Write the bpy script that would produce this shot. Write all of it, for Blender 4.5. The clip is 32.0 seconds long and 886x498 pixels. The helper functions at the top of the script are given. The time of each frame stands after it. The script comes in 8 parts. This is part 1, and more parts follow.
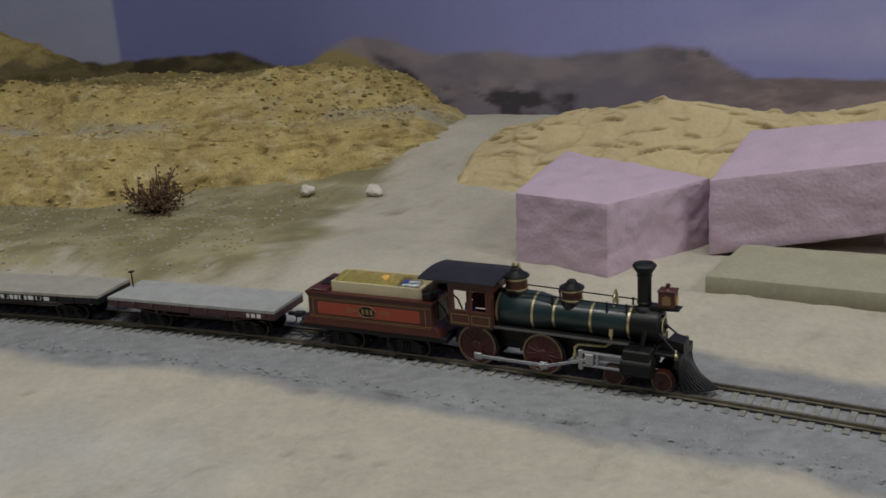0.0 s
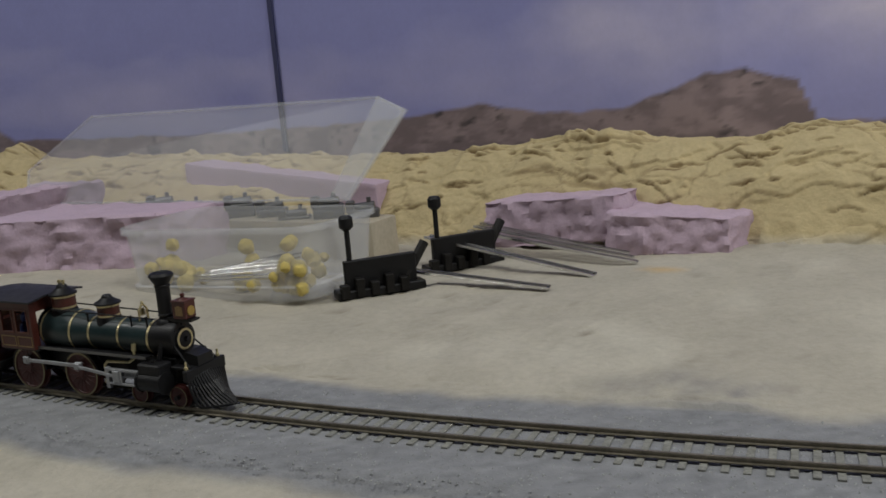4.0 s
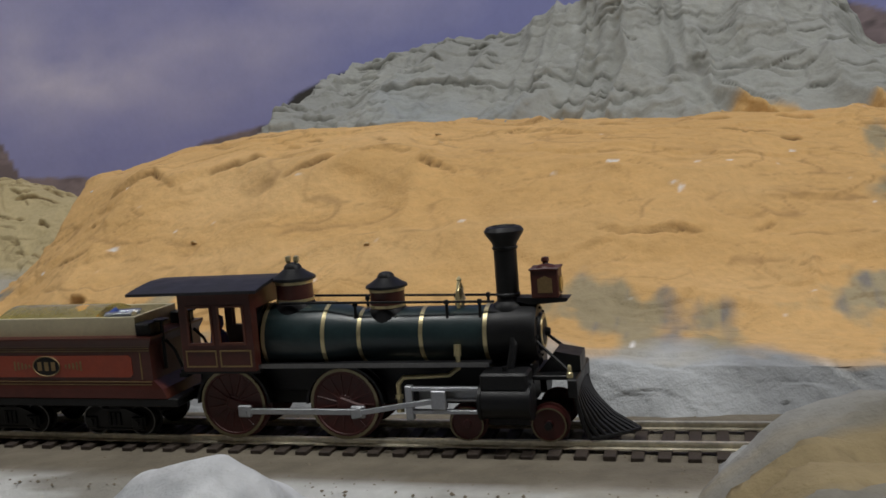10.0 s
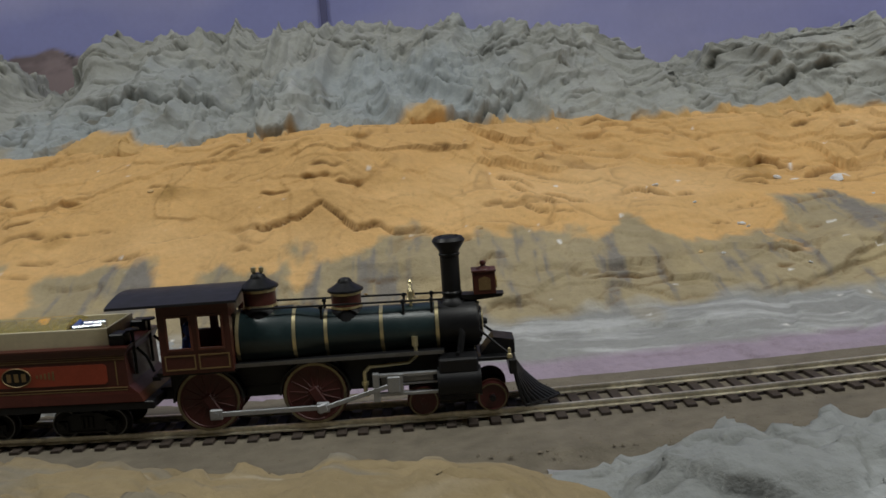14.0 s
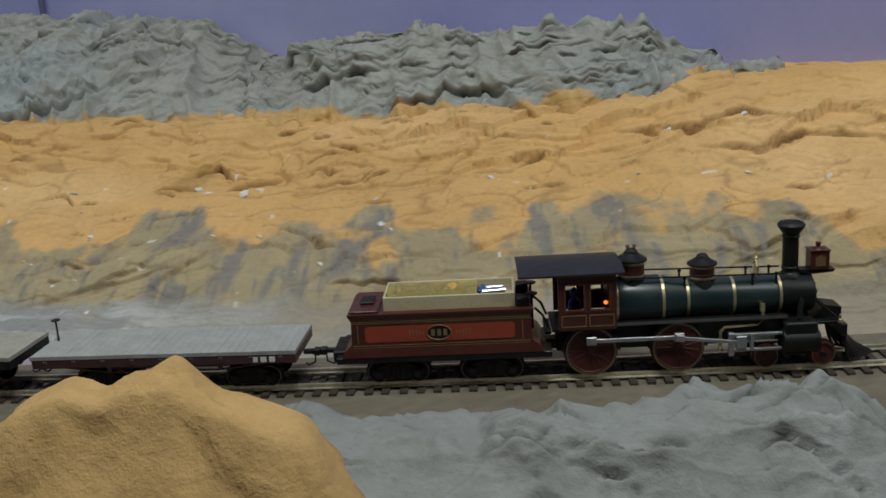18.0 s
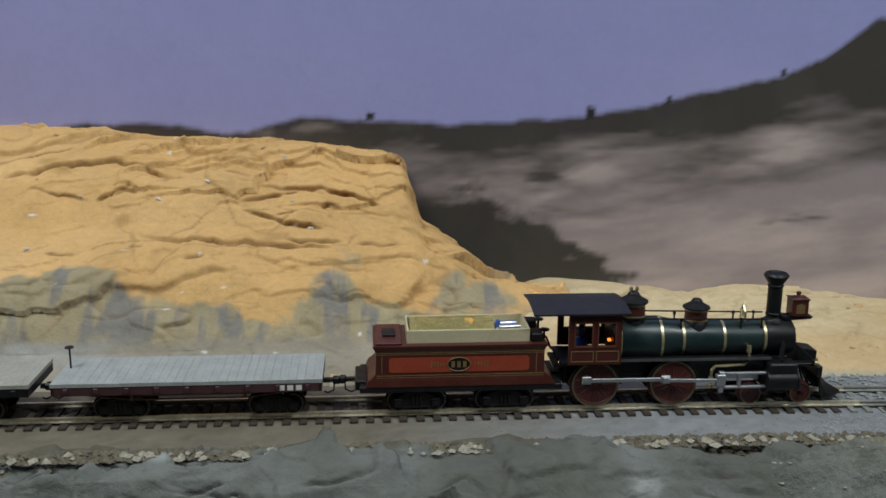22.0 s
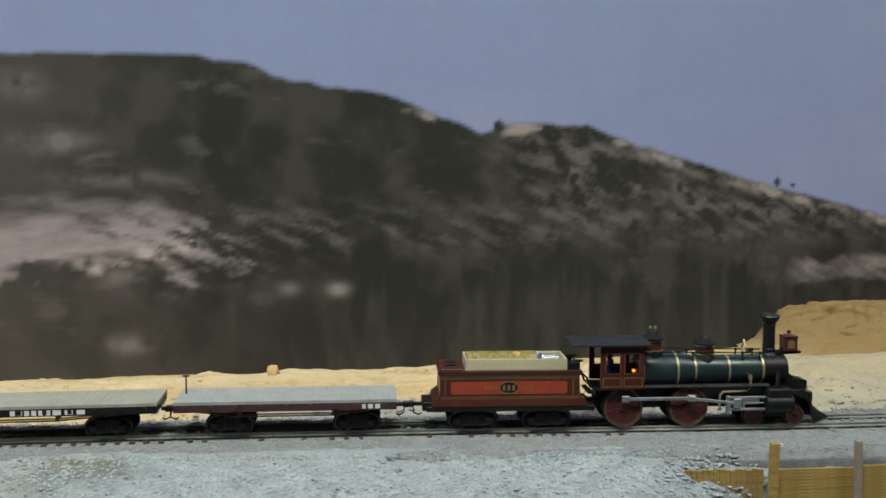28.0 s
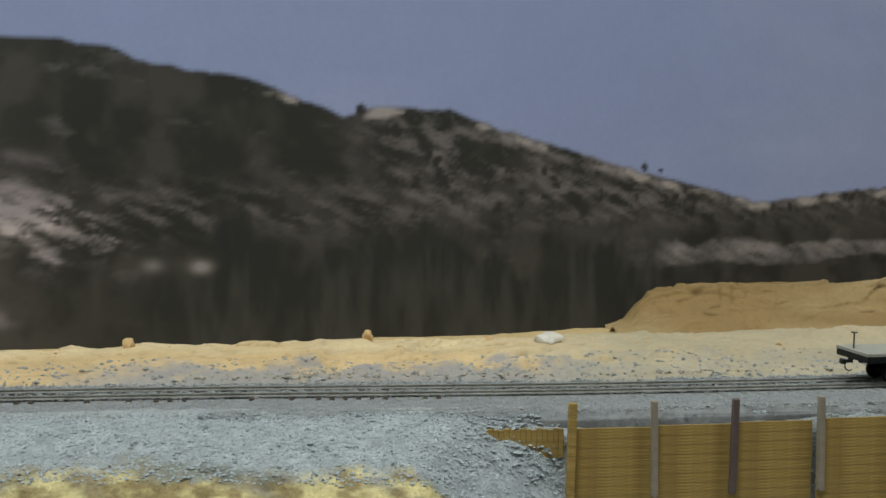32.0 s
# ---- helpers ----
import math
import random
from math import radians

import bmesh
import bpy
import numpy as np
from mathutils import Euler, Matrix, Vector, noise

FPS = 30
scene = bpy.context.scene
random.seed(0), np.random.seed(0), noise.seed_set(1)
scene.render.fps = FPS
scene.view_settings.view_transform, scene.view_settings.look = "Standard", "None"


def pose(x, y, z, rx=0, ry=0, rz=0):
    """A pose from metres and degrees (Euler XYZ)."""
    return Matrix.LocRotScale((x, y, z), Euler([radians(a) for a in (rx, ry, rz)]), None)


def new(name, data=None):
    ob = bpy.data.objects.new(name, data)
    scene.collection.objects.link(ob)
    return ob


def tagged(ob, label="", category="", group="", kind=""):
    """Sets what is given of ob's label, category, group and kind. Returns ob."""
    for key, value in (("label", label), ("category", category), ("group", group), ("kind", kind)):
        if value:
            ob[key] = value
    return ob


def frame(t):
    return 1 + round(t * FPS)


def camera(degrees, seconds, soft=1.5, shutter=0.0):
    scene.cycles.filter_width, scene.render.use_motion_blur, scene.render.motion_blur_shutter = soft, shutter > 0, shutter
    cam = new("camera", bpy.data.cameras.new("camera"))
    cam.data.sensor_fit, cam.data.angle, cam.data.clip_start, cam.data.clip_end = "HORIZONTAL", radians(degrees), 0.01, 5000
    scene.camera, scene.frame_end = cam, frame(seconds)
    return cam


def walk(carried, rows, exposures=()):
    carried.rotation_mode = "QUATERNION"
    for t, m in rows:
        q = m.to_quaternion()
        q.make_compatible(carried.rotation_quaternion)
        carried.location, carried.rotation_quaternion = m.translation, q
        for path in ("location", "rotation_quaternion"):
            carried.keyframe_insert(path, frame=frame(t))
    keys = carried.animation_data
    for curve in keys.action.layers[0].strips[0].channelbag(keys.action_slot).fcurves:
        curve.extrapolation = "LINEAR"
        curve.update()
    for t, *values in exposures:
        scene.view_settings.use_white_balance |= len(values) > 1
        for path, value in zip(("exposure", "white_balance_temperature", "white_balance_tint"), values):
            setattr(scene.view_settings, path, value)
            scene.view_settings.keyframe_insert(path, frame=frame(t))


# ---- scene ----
cam = camera(48.79, 32.0, soft=1.6)
walk(cam, [
    (0.0, pose(-3.3594, 0.0253, 0.1885, 73.58, 3.34, 3.20)),
    (0.5, pose(-3.2771, -0.0037, 0.1851, 73.50, 3.60, 4.12)),
    (1.0, pose(-3.1950, -0.0301, 0.1823, 73.70, 4.19, 4.69)),
    (1.5, pose(-3.1258, -0.0608, 0.1833, 73.78, 4.63, 4.81)),
    (2.0, pose(-3.0284, -0.0897, 0.1767, 73.67, 5.35, 5.35)),
    (2.5, pose(-2.9230, -0.1197, 0.1791, 75.01, 6.01, 4.62)),
    (3.0, pose(-2.8618, -0.1682, 0.1654, 74.97, 5.60, 3.18)),
    (3.5, pose(-2.7732, -0.2129, 0.1466, 77.69, 4.64, 2.05)),
    (4.0, pose(-2.6637, -0.2500, 0.1375, 78.69, 4.57, -0.30)),
    (4.5, pose(-2.5482, -0.2839, 0.1321, 80.81, 4.17, 2.44)),
    (6.5, pose(-2.3123, -0.2957, 0.0867, 84.09, 5.71, 9.86)),
    (7.0, pose(-2.2416, -0.2986, 0.0810, 83.89, 5.68, 8.44)),
    (7.5, pose(-2.2080, -0.2975, 0.0698, 83.37, 5.31, 8.62)),
    (8.0, pose(-2.1728, -0.3133, 0.0725, 83.09, 5.24, 8.13)),
    (8.5, pose(-2.1404, -0.3254, 0.0756, 83.39, 5.03, 6.77)),
    (9.0, pose(-2.1010, -0.3352, 0.0773, 83.39, 5.04, 5.57)),
    (9.5, pose(-2.0557, -0.3453, 0.0782, 82.73, 4.58, 4.03)),
    (10.0, pose(-1.9892, -0.3664, 0.0832, 83.13, 4.40, 3.75)),
    (10.5, pose(-1.9035, -0.3886, 0.0806, 82.49, 5.54, 2.85)),
    (11.0, pose(-1.8626, -0.4126, 0.0784, 82.38, 5.20, 0.18)),
    (11.5, pose(-1.8335, -0.4326, 0.0848, 82.04, 4.94, -3.09)),
    (12.0, pose(-1.7633, -0.4487, 0.0888, 81.73, 3.55, -4.68)),
    (12.5, pose(-1.7089, -0.4476, 0.0908, 82.11, 3.12, -4.59)),
    (13.0, pose(-1.6425, -0.4636, 0.0836, 81.79, 4.13, -4.49)),
    (13.5, pose(-1.5798, -0.4780, 0.1020, 82.31, 3.82, -4.52)),
    (14.0, pose(-1.5229, -0.4952, 0.1047, 80.46, 4.01, -4.45)),
    (14.5, pose(-1.4626, -0.4991, 0.1053, 80.02, 4.87, -2.24)),
    (15.0, pose(-1.4022, -0.5097, 0.1107, 79.10, 6.01, -0.37)),
    (15.5, pose(-1.3564, -0.5174, 0.1311, 78.99, 6.37, 1.20)),
    (17.5, pose(-1.1286, -0.5256, 0.1529, 74.47, 4.82, 7.07)),
    (18.0, pose(-1.0517, -0.5294, 0.1505, 75.22, 3.38, 9.97)),
    (18.5, pose(-0.9689, -0.5399, 0.1463, 75.62, 1.43, 8.76)),
    (19.0, pose(-0.9147, -0.5229, 0.1558, 75.00, 0.73, 9.02)),
    (19.5, pose(-0.8253, -0.5209, 0.1759, 72.87, -0.48, 9.82)),
    (20.0, pose(-0.7387, -0.5042, 0.1651, 72.87, 0.36, 11.47)),
    (20.5, pose(-0.6678, -0.4865, 0.1553, 73.65, 1.12, 10.74)),
    (21.0, pose(-0.6207, -0.4826, 0.1701, 75.14, 0.72, 9.71)),
    (21.5, pose(-0.5680, -0.4735, 0.1762, 75.78, 0.43, 9.48)),
    (22.0, pose(-0.5164, -0.4544, 0.1649, 76.27, -0.37, 7.36)),
    (22.5, pose(-0.4461, -0.4478, 0.1559, 77.17, 0.03, 6.64)),
    (23.0, pose(-0.3695, -0.4488, 0.1639, 78.18, 0.60, 5.43)),
    (23.5, pose(-0.2783, -0.4438, 0.1692, 76.93, 1.02, 4.09)),
    (24.0, pose(-0.2103, -0.4341, 0.1743, 77.07, 0.92, 0.81)),
    (24.5, pose(-0.1490, -0.4390, 0.1802, 78.05, 0.43, -1.30)),
    (25.0, pose(-0.0898, -0.4405, 0.1651, 79.01, 0.34, -5.66)),
    (25.5, pose(-0.0050, -0.4490, 0.1455, 80.61, -0.72, -7.03)),
    (26.0, pose(0.0773, -0.4574, 0.1425, 81.00, -0.50, -7.10)),
    (26.5, pose(0.1366, -0.4672, 0.1288, 82.82, -0.62, -7.14)),
    (28.5, pose(0.3008, -0.5106, 0.1316, 85.42, 0.03, -9.90)),
    (29.0, pose(0.3239, -0.5181, 0.1299, 85.10, -0.06, -9.71)),
    (29.5, pose(0.3422, -0.5290, 0.1224, 85.31, -0.40, -9.83)),
    (30.0, pose(0.3501, -0.5351, 0.1171, 85.56, -0.13, -9.61)),
    (30.5, pose(0.3522, -0.5367, 0.1169, 85.62, -0.44, -9.58)),
    (31.0, pose(0.3518, -0.5357, 0.1159, 85.83, -0.52, -9.82)),
    (31.5, pose(0.3527, -0.5360, 0.1146, 85.83, -0.47, -9.96)),
    (32.0, pose(0.3534, -0.5371, 0.1125, 85.95, -0.23, -9.96)),
], exposures=((0, 0.36, 6550, 13), (1, 0.22, 6550, 12), (3, 0.03, 6500, 13), (5, -0.1, 6400, 12), (7, -0.25, 6250, 11), (9, -0.2, 6400, 14), (12, -0.38, 6500, 12), (15, -0.35, 6450, 9), (18, -0.35, 6350, 6), (20, -0.15, 6250, 7), (21, -0.1, 6150, 6), (23, 0.0, 6000, 6), (26, 0.05, 6450, 5), (28.3, 0.5, 6450, 3), (29, 0.5, 6450, 3), (30, 0.25, 6400, 3), (32, 0.2, 6350, 3)))

# ---- the track's line: heading by way along it ----
HEADING = ((-0.9, -3.9), (-0.6, -8.9), (-0.3, -15.1), (0.0, -24.1), (0.3, -31.1), (0.6, -28.6), (0.9, -20.5), (1.2, -15.1), (1.5, -11.6), (1.8, -10.1), (2.1, 2.65), (2.4, 7.85), (2.7, 11.4), (3.0, 11.9), (3.3, 4.6), (3.6, -2.25), (3.9, -6.6), (4.2, -1.55), (4.5, 1.6), (4.8, 3.6), (5.1, 5.0), (5.4, 6.1))
WAY = np.arange(-2.0, 6.6, 0.01)
TURN = np.interp(WAY, [k for k, _ in HEADING], np.radians([a for _, a in HEADING]))
LX = np.concatenate([[0], np.cumsum(0.5 * (np.cos(TURN[1:]) + np.cos(TURN[:-1])) * 0.01)])
LY = np.concatenate([[0], np.cumsum(0.5 * (np.sin(TURN[1:]) + np.sin(TURN[:-1])) * 0.01)])
LX, LY = LX - np.interp(3.5, WAY, LX), LY - np.interp(3.5, WAY, LY)


def line(s):
    return np.interp(s, WAY, LX), np.interp(s, WAY, LY), np.interp(s, WAY, TURN)


def at(s, d, z=0.0):
    """World place: s along the track, d across it (away from the viewer), z up."""
    x, y, a = line(s)
    return np.stack(np.broadcast_arrays(x - np.sin(a) * d, y + np.cos(a) * d, z), -1)


# ---- the train's way along the track by time ----
RUN = ((0, 0.0137), (0.5, 0.0880), (1, 0.1608), (1.5, 0.2369), (2, 0.3050), (2.5, 0.3751), (3, 0.4556), (3.5, 0.5322), (4, 0.6028), (4.5, 0.6829), (6.5, 0.969), (8, 1.179), (9, 1.310), (10, 1.442), (11, 1.563), (12, 1.676), (13, 1.808), (14, 1.940), (15, 2.068), (15.5, 2.131), (17.5, 2.383), (18, 2.455), (19, 2.605), (20, 2.753), (21, 2.892), (22, 3.028), (23, 3.180), (24, 3.337), (25, 3.493), (26, 3.657), (26.5, 3.737), (28.5, 4.057), (29, 4.139), (30, 4.296), (31, 4.444), (32, 4.600))


def run(t):
    return float(np.interp(t, [a for a, _ in RUN], [b for _, b in RUN]))


# ---- light ----
world = bpy.data.worlds.new("room_air")
world.use_nodes = True
world.node_tree.nodes["Background"].inputs[0].default_value = (0.75, 0.78, 1.0, 1)
world.node_tree.nodes["Background"].inputs[1].default_value = 0.02
scene.world = world


def ceiling_lamp(x, y, z, sx, sy, watts, colour):
    la = bpy.data.lights.new("ceiling_lamp", "AREA")
    la.shape, la.size, la.size_y, la.energy, la.color = "RECTANGLE", sx, sy, watts, colour
    ob = new("ceiling_lamp_light", la)
    ob.matrix_world = pose(x, y, z)
    return ob


LAMPS = ((-4.6, 0.25, 4.6), (-3.4, 0.15, 5.4), (-2.2, -0.30, 8.0), (-1.0, -0.52, 9.6), (0.2, -0.56, 10.2), (1.4, -0.56, 10.2))
for lx, ly, watts in LAMPS:
    ceiling_lamp(lx, ly, 1.18, 0.55, 0.12, watts, (0.98, 1.0, 0.955))

# ---- helpers for building ----
MM = 0.001


def part(name, bm, material, parent=None, label="", smooth=False, scale=MM):
    """Links a bmesh, drawn in millimetres, as one mesh object under a thing or a part."""
    me = bpy.data.meshes.new(name)
    bmesh.ops.scale(bm, vec=(scale, scale, scale), verts=bm.verts)
    bmesh.ops.recalc_face_normals(bm, faces=bm.faces)
    bm.to_mesh(me)
    bm.free()
    me.materials.append(material)
    if smooth:
        me.polygons.foreach_set("use_smooth", [True] * len(me.polygons))
        me.set_sharp_from_angle(angle=radians(35))
    ob = new(name, me)
    if parent is not None:
        ob.parent = parent
    if label:
        tagged(ob, label)
    return ob


def thing(name, label, category, group="", kind=""):
    return tagged(new(name), label, category, group, kind)


def box(bm, x0, x1, y0, y1, z0, z1, bevel=0.0, turn=None):
    r = bmesh.ops.create_cube(bm, size=1.0)
    vs = r["verts"]
    bmesh.ops.scale(bm, vec=(x1 - x0, y1 - y0, z1 - z0), verts=vs)
    if bevel:
        es = list({e for v in vs for e in v.link_edges})
        got = bmesh.ops.bevel(bm, geom=es, offset=bevel, segments=1, affect="EDGES", profile=0.5)
        vs = list(set(got["verts"]) | {v for v in vs if v.is_valid})
    m = Matrix.Translation(((x0 + x1) / 2, (y0 + y1) / 2, (z0 + z1) / 2))
    if turn is not None:
        m = m @ turn
    bmesh.ops.transform(bm, matrix=m, verts=vs)
    return bm


def rod(bm, a, b, r0, r1=None, n=10):
    a, b = Vector(a), Vector(b)
    d = b - a
    m = Matrix.Translation((a + b) / 2) @ d.to_track_quat("Z", "Y").to_matrix().to_4x4()
    bmesh.ops.create_cone(bm, cap_ends=True, segments=n, radius1=r0, radius2=r0 if r1 is None else r1, depth=d.length, matrix=m)
    return bm


def pipe(bm, points, r, n=8):
    for a, b in zip(points, points[1:]):
        rod(bm, a, b, r, n=n)
    for p in points[1:-1]:
        bmesh.ops.create_icosphere(bm, subdivisions=1, radius=r * 1.04, matrix=Matrix.Translation(p))
    return bm


def lathe(bm, centre, profile, n=24, axis="z", hoop=False):
    """A turned body: profile of (radius, height); a hoop's profile closes on itself."""
    rings = []
    for r, h in profile:
        ring = []
        for i in range(n):
            a = 2 * math.pi * i / n
            c, s = r * math.cos(a), r * math.sin(a)
            p = {"z": (c, s, h), "x": (h, c, s), "y": (c, h, s)}[axis]
            ring.append(bm.verts.new(Vector(centre) + Vector(p)))
        rings.append(ring)
    for a, b in zip(rings, rings[1:] + rings[:1] if hoop else rings[1:]):
        for i in range(n):
            bm.faces.new((a[i], a[(i + 1) % n], b[(i + 1) % n], b[i]))
    if not hoop:
        bm.faces.new(rings[0][::-1])
        bm.faces.new(rings[-1])
    return bm


def slab(bm, outline, y0, y1):
    """A plate cut to an outline of (x, z), between y0 and y1."""
    a = [bm.verts.new((x, y0, z)) for x, z in outline]
    b = [bm.verts.new((x, y1, z)) for x, z in outline]
    bm.faces.new(a)
    bm.faces.new(b[::-1])
    for i in range(len(a)):
        j = (i + 1) % len(a)
        bm.faces.new((a[i], b[i], b[j], a[j]))
    return bm


B = bmesh.new


def written(name, text, size, material, m, parent):
    """Raised lettering with the built-in font, turned into a mesh."""
    cu = bpy.data.curves.new(name, "FONT")
    cu.body, cu.size, cu.extrude = text, size, 0.00006
    cu.align_x, cu.align_y = "CENTER", "CENTER"
    tmp = bpy.data.objects.new(name, cu)
    me = bpy.data.meshes.new_from_object(tmp)
    bpy.data.objects.remove(tmp)
    bpy.data.curves.remove(cu)
    me.materials.clear()
    me.materials.append(material)
    ob = new(name, me)
    ob.parent, ob.matrix_local = parent, m
    return ob


SIDE = pose(0, 0, 0, 90, 0, 0)      # text that faces the viewer's side (-y)
WHEELS = []                          # (wheel, radius, hub pose)
RAIL = 2.0                           # the rail's top, mm


def lathe_ring(radius, s, half):
    bm = B()
    lathe(bm, (0, s * half, 0), [(radius * 0.91, s * 1.32), (radius * 0.91, s * 1.5), (radius * 0.99, s * 1.5), (radius * 0.99, s * 1.32)], 28, "y", True)
    return bm


def wheelset(parent, x, radius, material, tyre_mat, half=8.0, name="wheel", spokes=0, axle=True):
    """Two wheels on one axle, as one turning part."""
    bm = B()
    for s in (-1, 1):
        y = s * half
        lathe(bm, (0, y, 0), [(radius * 0.2, -s * 1.4), (radius * 0.8, -s * 1.2), (radius * 0.84, -s * 1.5), (radius + 0.7, -s * 1.5), (radius + 0.7, -s * 0.9), (radius, -s * 0.8), (radius, s * 1.3), (radius * 0.86, s * 1.3), (radius * 0.84, s * 1.0), (radius * 0.25, s * 1.0), (radius * 0.22, s * 1.3), (0.2, s * 1.3)], 28, "y")
    if axle:
        rod(bm, (0, -half, 0), (0, half, 0), 1.0)
    w = part(name, bm, material, parent, "", True)
    hub = pose(x * MM, 0, (RAIL + radius) * MM)
    w.matrix_local = hub
    for s in (-1, 1):
        bm = lathe_ring(radius, s, half)
        part("tyre", bm, tyre_mat, w, "bright steel rim", True)
    WHEELS.append((w, radius * MM, hub))
    return w


def truck(parent, x, mats, base=15.0, radius=4.4, half=8.0):
    """A four-wheeled freight truck: side frames, bolster, journals, springs, two wheelsets."""
    black, wheel_mat, rim = mats
    bm = B()
    for s in (-1, 1):
        y = s * (half + 2.6)
        slab(bm, [(x - base / 2 - 2.4, 5.2), (x - base / 2 - 2.4, 7.8), (x - 4, 10.4), (x + 4, 10.4), (x + base / 2 + 2.4, 7.8), (x + base / 2 + 2.4, 5.2), (x + base / 2 - 2, 5.2), (x + 3.2, 3.9), (x - 3.2, 3.9), (x - base / 2 + 2, 5.2)], y - 0.7, y + 0.7)
        for w in (-base / 2, base / 2):
            box(bm, x + w - 1.7, x + w + 1.7, y - 1.5, y + 1.5, 4.6, 8.2, 0.3)
            rod(bm, (x + w, y, 6.4), (x + w, y + s * 2.1, 6.4), 1.1, n=8)
        for q in (-1.6, 0, 1.6):
            rod(bm, (x + q, y + s * 0.9, 5.6), (x + q, y + s * 0.9, 9.4), 0.6, n=6)
        rod(bm, (x - base / 2 - 2, y + s * 0.6, 4.4), (x + base / 2 + 2, y + s * 0.6, 4.4), 0.45, n=6)
    box(bm, x - 2.2, x + 2.2, -half - 3, half + 3, 8.0, 11.2, 0.4)
    part("truck_frame", bm, black, parent, "black moulded truck side frames", True)
    for w in (-base / 2, base / 2):
        wheelset(parent, x + w, radius, wheel_mat, rim, half, "truck_wheel")


def coupler(parent, x, z, d, mat):
    bm = B()
    box(bm, min(x, x + d * 5.4), max(x, x + d * 5.4), -1.0, 1.0, z - 0.9, z + 0.9, 0.2)
    box(bm, min(x + d * 4.2, x + d * 7.2), max(x + d * 4.2, x + d * 7.2), -1.8, 1.6, z - 1.5, z + 1.5, 0.5)
    pipe(bm, [(x + d * 4.8, -0.4, z - 1), (x + d * 4.6, -0.8, z - 4.2), (x + d * 2.0, -0.9, z - 5.4), (x + d * 0.6, -0.9, z - 4.6)], 0.35, 6)
    return part("coupler", bm, mat, parent, "black knuckle coupler with trip pin", True)


def build_locomotive():
    t = thing("steam_locomotive", "green and maroon model steam locomotive with brass bands on the track", "locomotive")
    M = MAT
    # boiler, tapering from the firebox to the first band
    zc = 29.0
    bm = lathe(B(), (0, 0, zc), [(3, -25), (9.3, -25), (9.5, -24.4), (9.5, -7), (7.5, 3), (7.4, 38.4), (7.3, 38.6)], 36, "x")
    part("boiler", bm, M["boiler"], t, "dark green boiler with a soft sheen", True)
    bm = lathe(B(), (0, 0, zc), [(7.0, 38.4), (7.7, 38.6), (7.7, 50.6), (7.2, 51.6), (5.2, 51.9), (5.0, 52.6), (1.2, 53.2), (0.9, 54.4), (0.2, 54.5)], 36, "x")
    sb = part("smokebox", bm, M["black"], t, "black smokebox with a round front door", True)
    bm = lathe(B(), (0, 0, zc), [(4.6, 52.2), (4.6, 52.8), (3.9, 53.0), (3.6, 52.9)], 30, "x", True)
    part("door_ring", bm, M["brass"], sb, "thin brass ring", True)
    bm = B()
    for a in range(8):
        q = 2 * math.pi * a / 8
        bmesh.ops.create_icosphere(bm, subdivisions=1, radius=0.45, matrix=Matrix.Translation((51.9, 6.3 * math.cos(q), zc + 6.3 * math.sin(q))))
    part("bolts", bm, M["black"], sb)
    for x, r in ((-24.4, 9.62), (-6.6, 9.52), (3.2, 7.62), (20.8, 7.58), (38.4, 7.85)):
        bm = lathe(B(), (0, 0, zc), [(r - 0.8, x - 0.55), (r, x - 0.55), (r, x + 0.55), (r - 0.8, x + 0.55)], 40, "x", True)
        part("boiler_band", bm, M["brass"], t, "polished brass boiler band", True)
    # stack
    bm = lathe(B(), (43.7, 0, 0), [(4.6, 35.2), (4.2, 36.6), (3.1, 37.6), (2.9, 38.6), (3.3, 38.9), (3.3, 39.5), (3.05, 39.8), (3.05, 51.2), (3.4, 51.4), (3.4, 51.9), (3.1, 52.2), (3.4, 53.0), (5.0, 55.4), (5.3, 56.2), (4.5, 57.2), (3.4, 57.5), (3.0, 57.0), (0.2, 56.9)], 28)
    part("chimney", bm, M["black"], t, "tall black chimney with a flared eight-sided cap", True)
    # domes
    for x, z, r, top in ((-17.7, 37.0, 5.7, 50.4), (9.8, 35.0, 5.3, 46.8)):
        k = (top - z) / 11.9
        bm = lathe(B(), (x, 0, z), [(r * 1.3, -4.2), (r * 1.15, -1.6), (r * 1.05, 0), (r, 1.0 * k), (r * 0.93, 1.6 * k)], 28)
        d = part("dome", bm, M["black"], t, "black dome base and cap on a maroon drum with brass rings", True)
        bm = lathe(B(), (x, 0, z), [(r * 0.9, 1.5 * k), (r * 0.9, 7.2 * k)], 28)
        part("dome_drum", bm, M["maroon"], d, "maroon drum", True)
        for q in (1.9, 6.3):
            bm = lathe(B(), (x, 0, z), [(r * 0.86, q * k), (r * 0.95, q * k), (r * 0.95, (q + 0.7) * k), (r * 0.86, (q + 0.7) * k)], 28, "z", True)
            part("dome_ring", bm, M["brass"], d, "", True)
        bm = lathe(B(), (x, 0, z), [(r * 0.9, 7.1 * k), (r * 1.1, 7.3 * k), (r * 1.08, 7.9 * k), (r * 0.74, 8.9 * k), (r * 0.45, 10.0 * k), (r * 0.42, 10.6 * k), (r * 0.3, 11.3 * k), (0.2, 11.6 * k)], 28)
        part("dome_cap", bm, M["black"], d, "", True)
    bm = B()
    for q in (-1.2, 1.3):
        lathe(bm, (-17.7 + q, 0, 49.2), [(0.7, 0), (0.5, 0.8), (0.9, 1.3), (0.8, 2.4), (0.2, 2.7)], 10)
    part("safety_valves", bm, M["brass"], t, "pair of small brass safety valves", True)
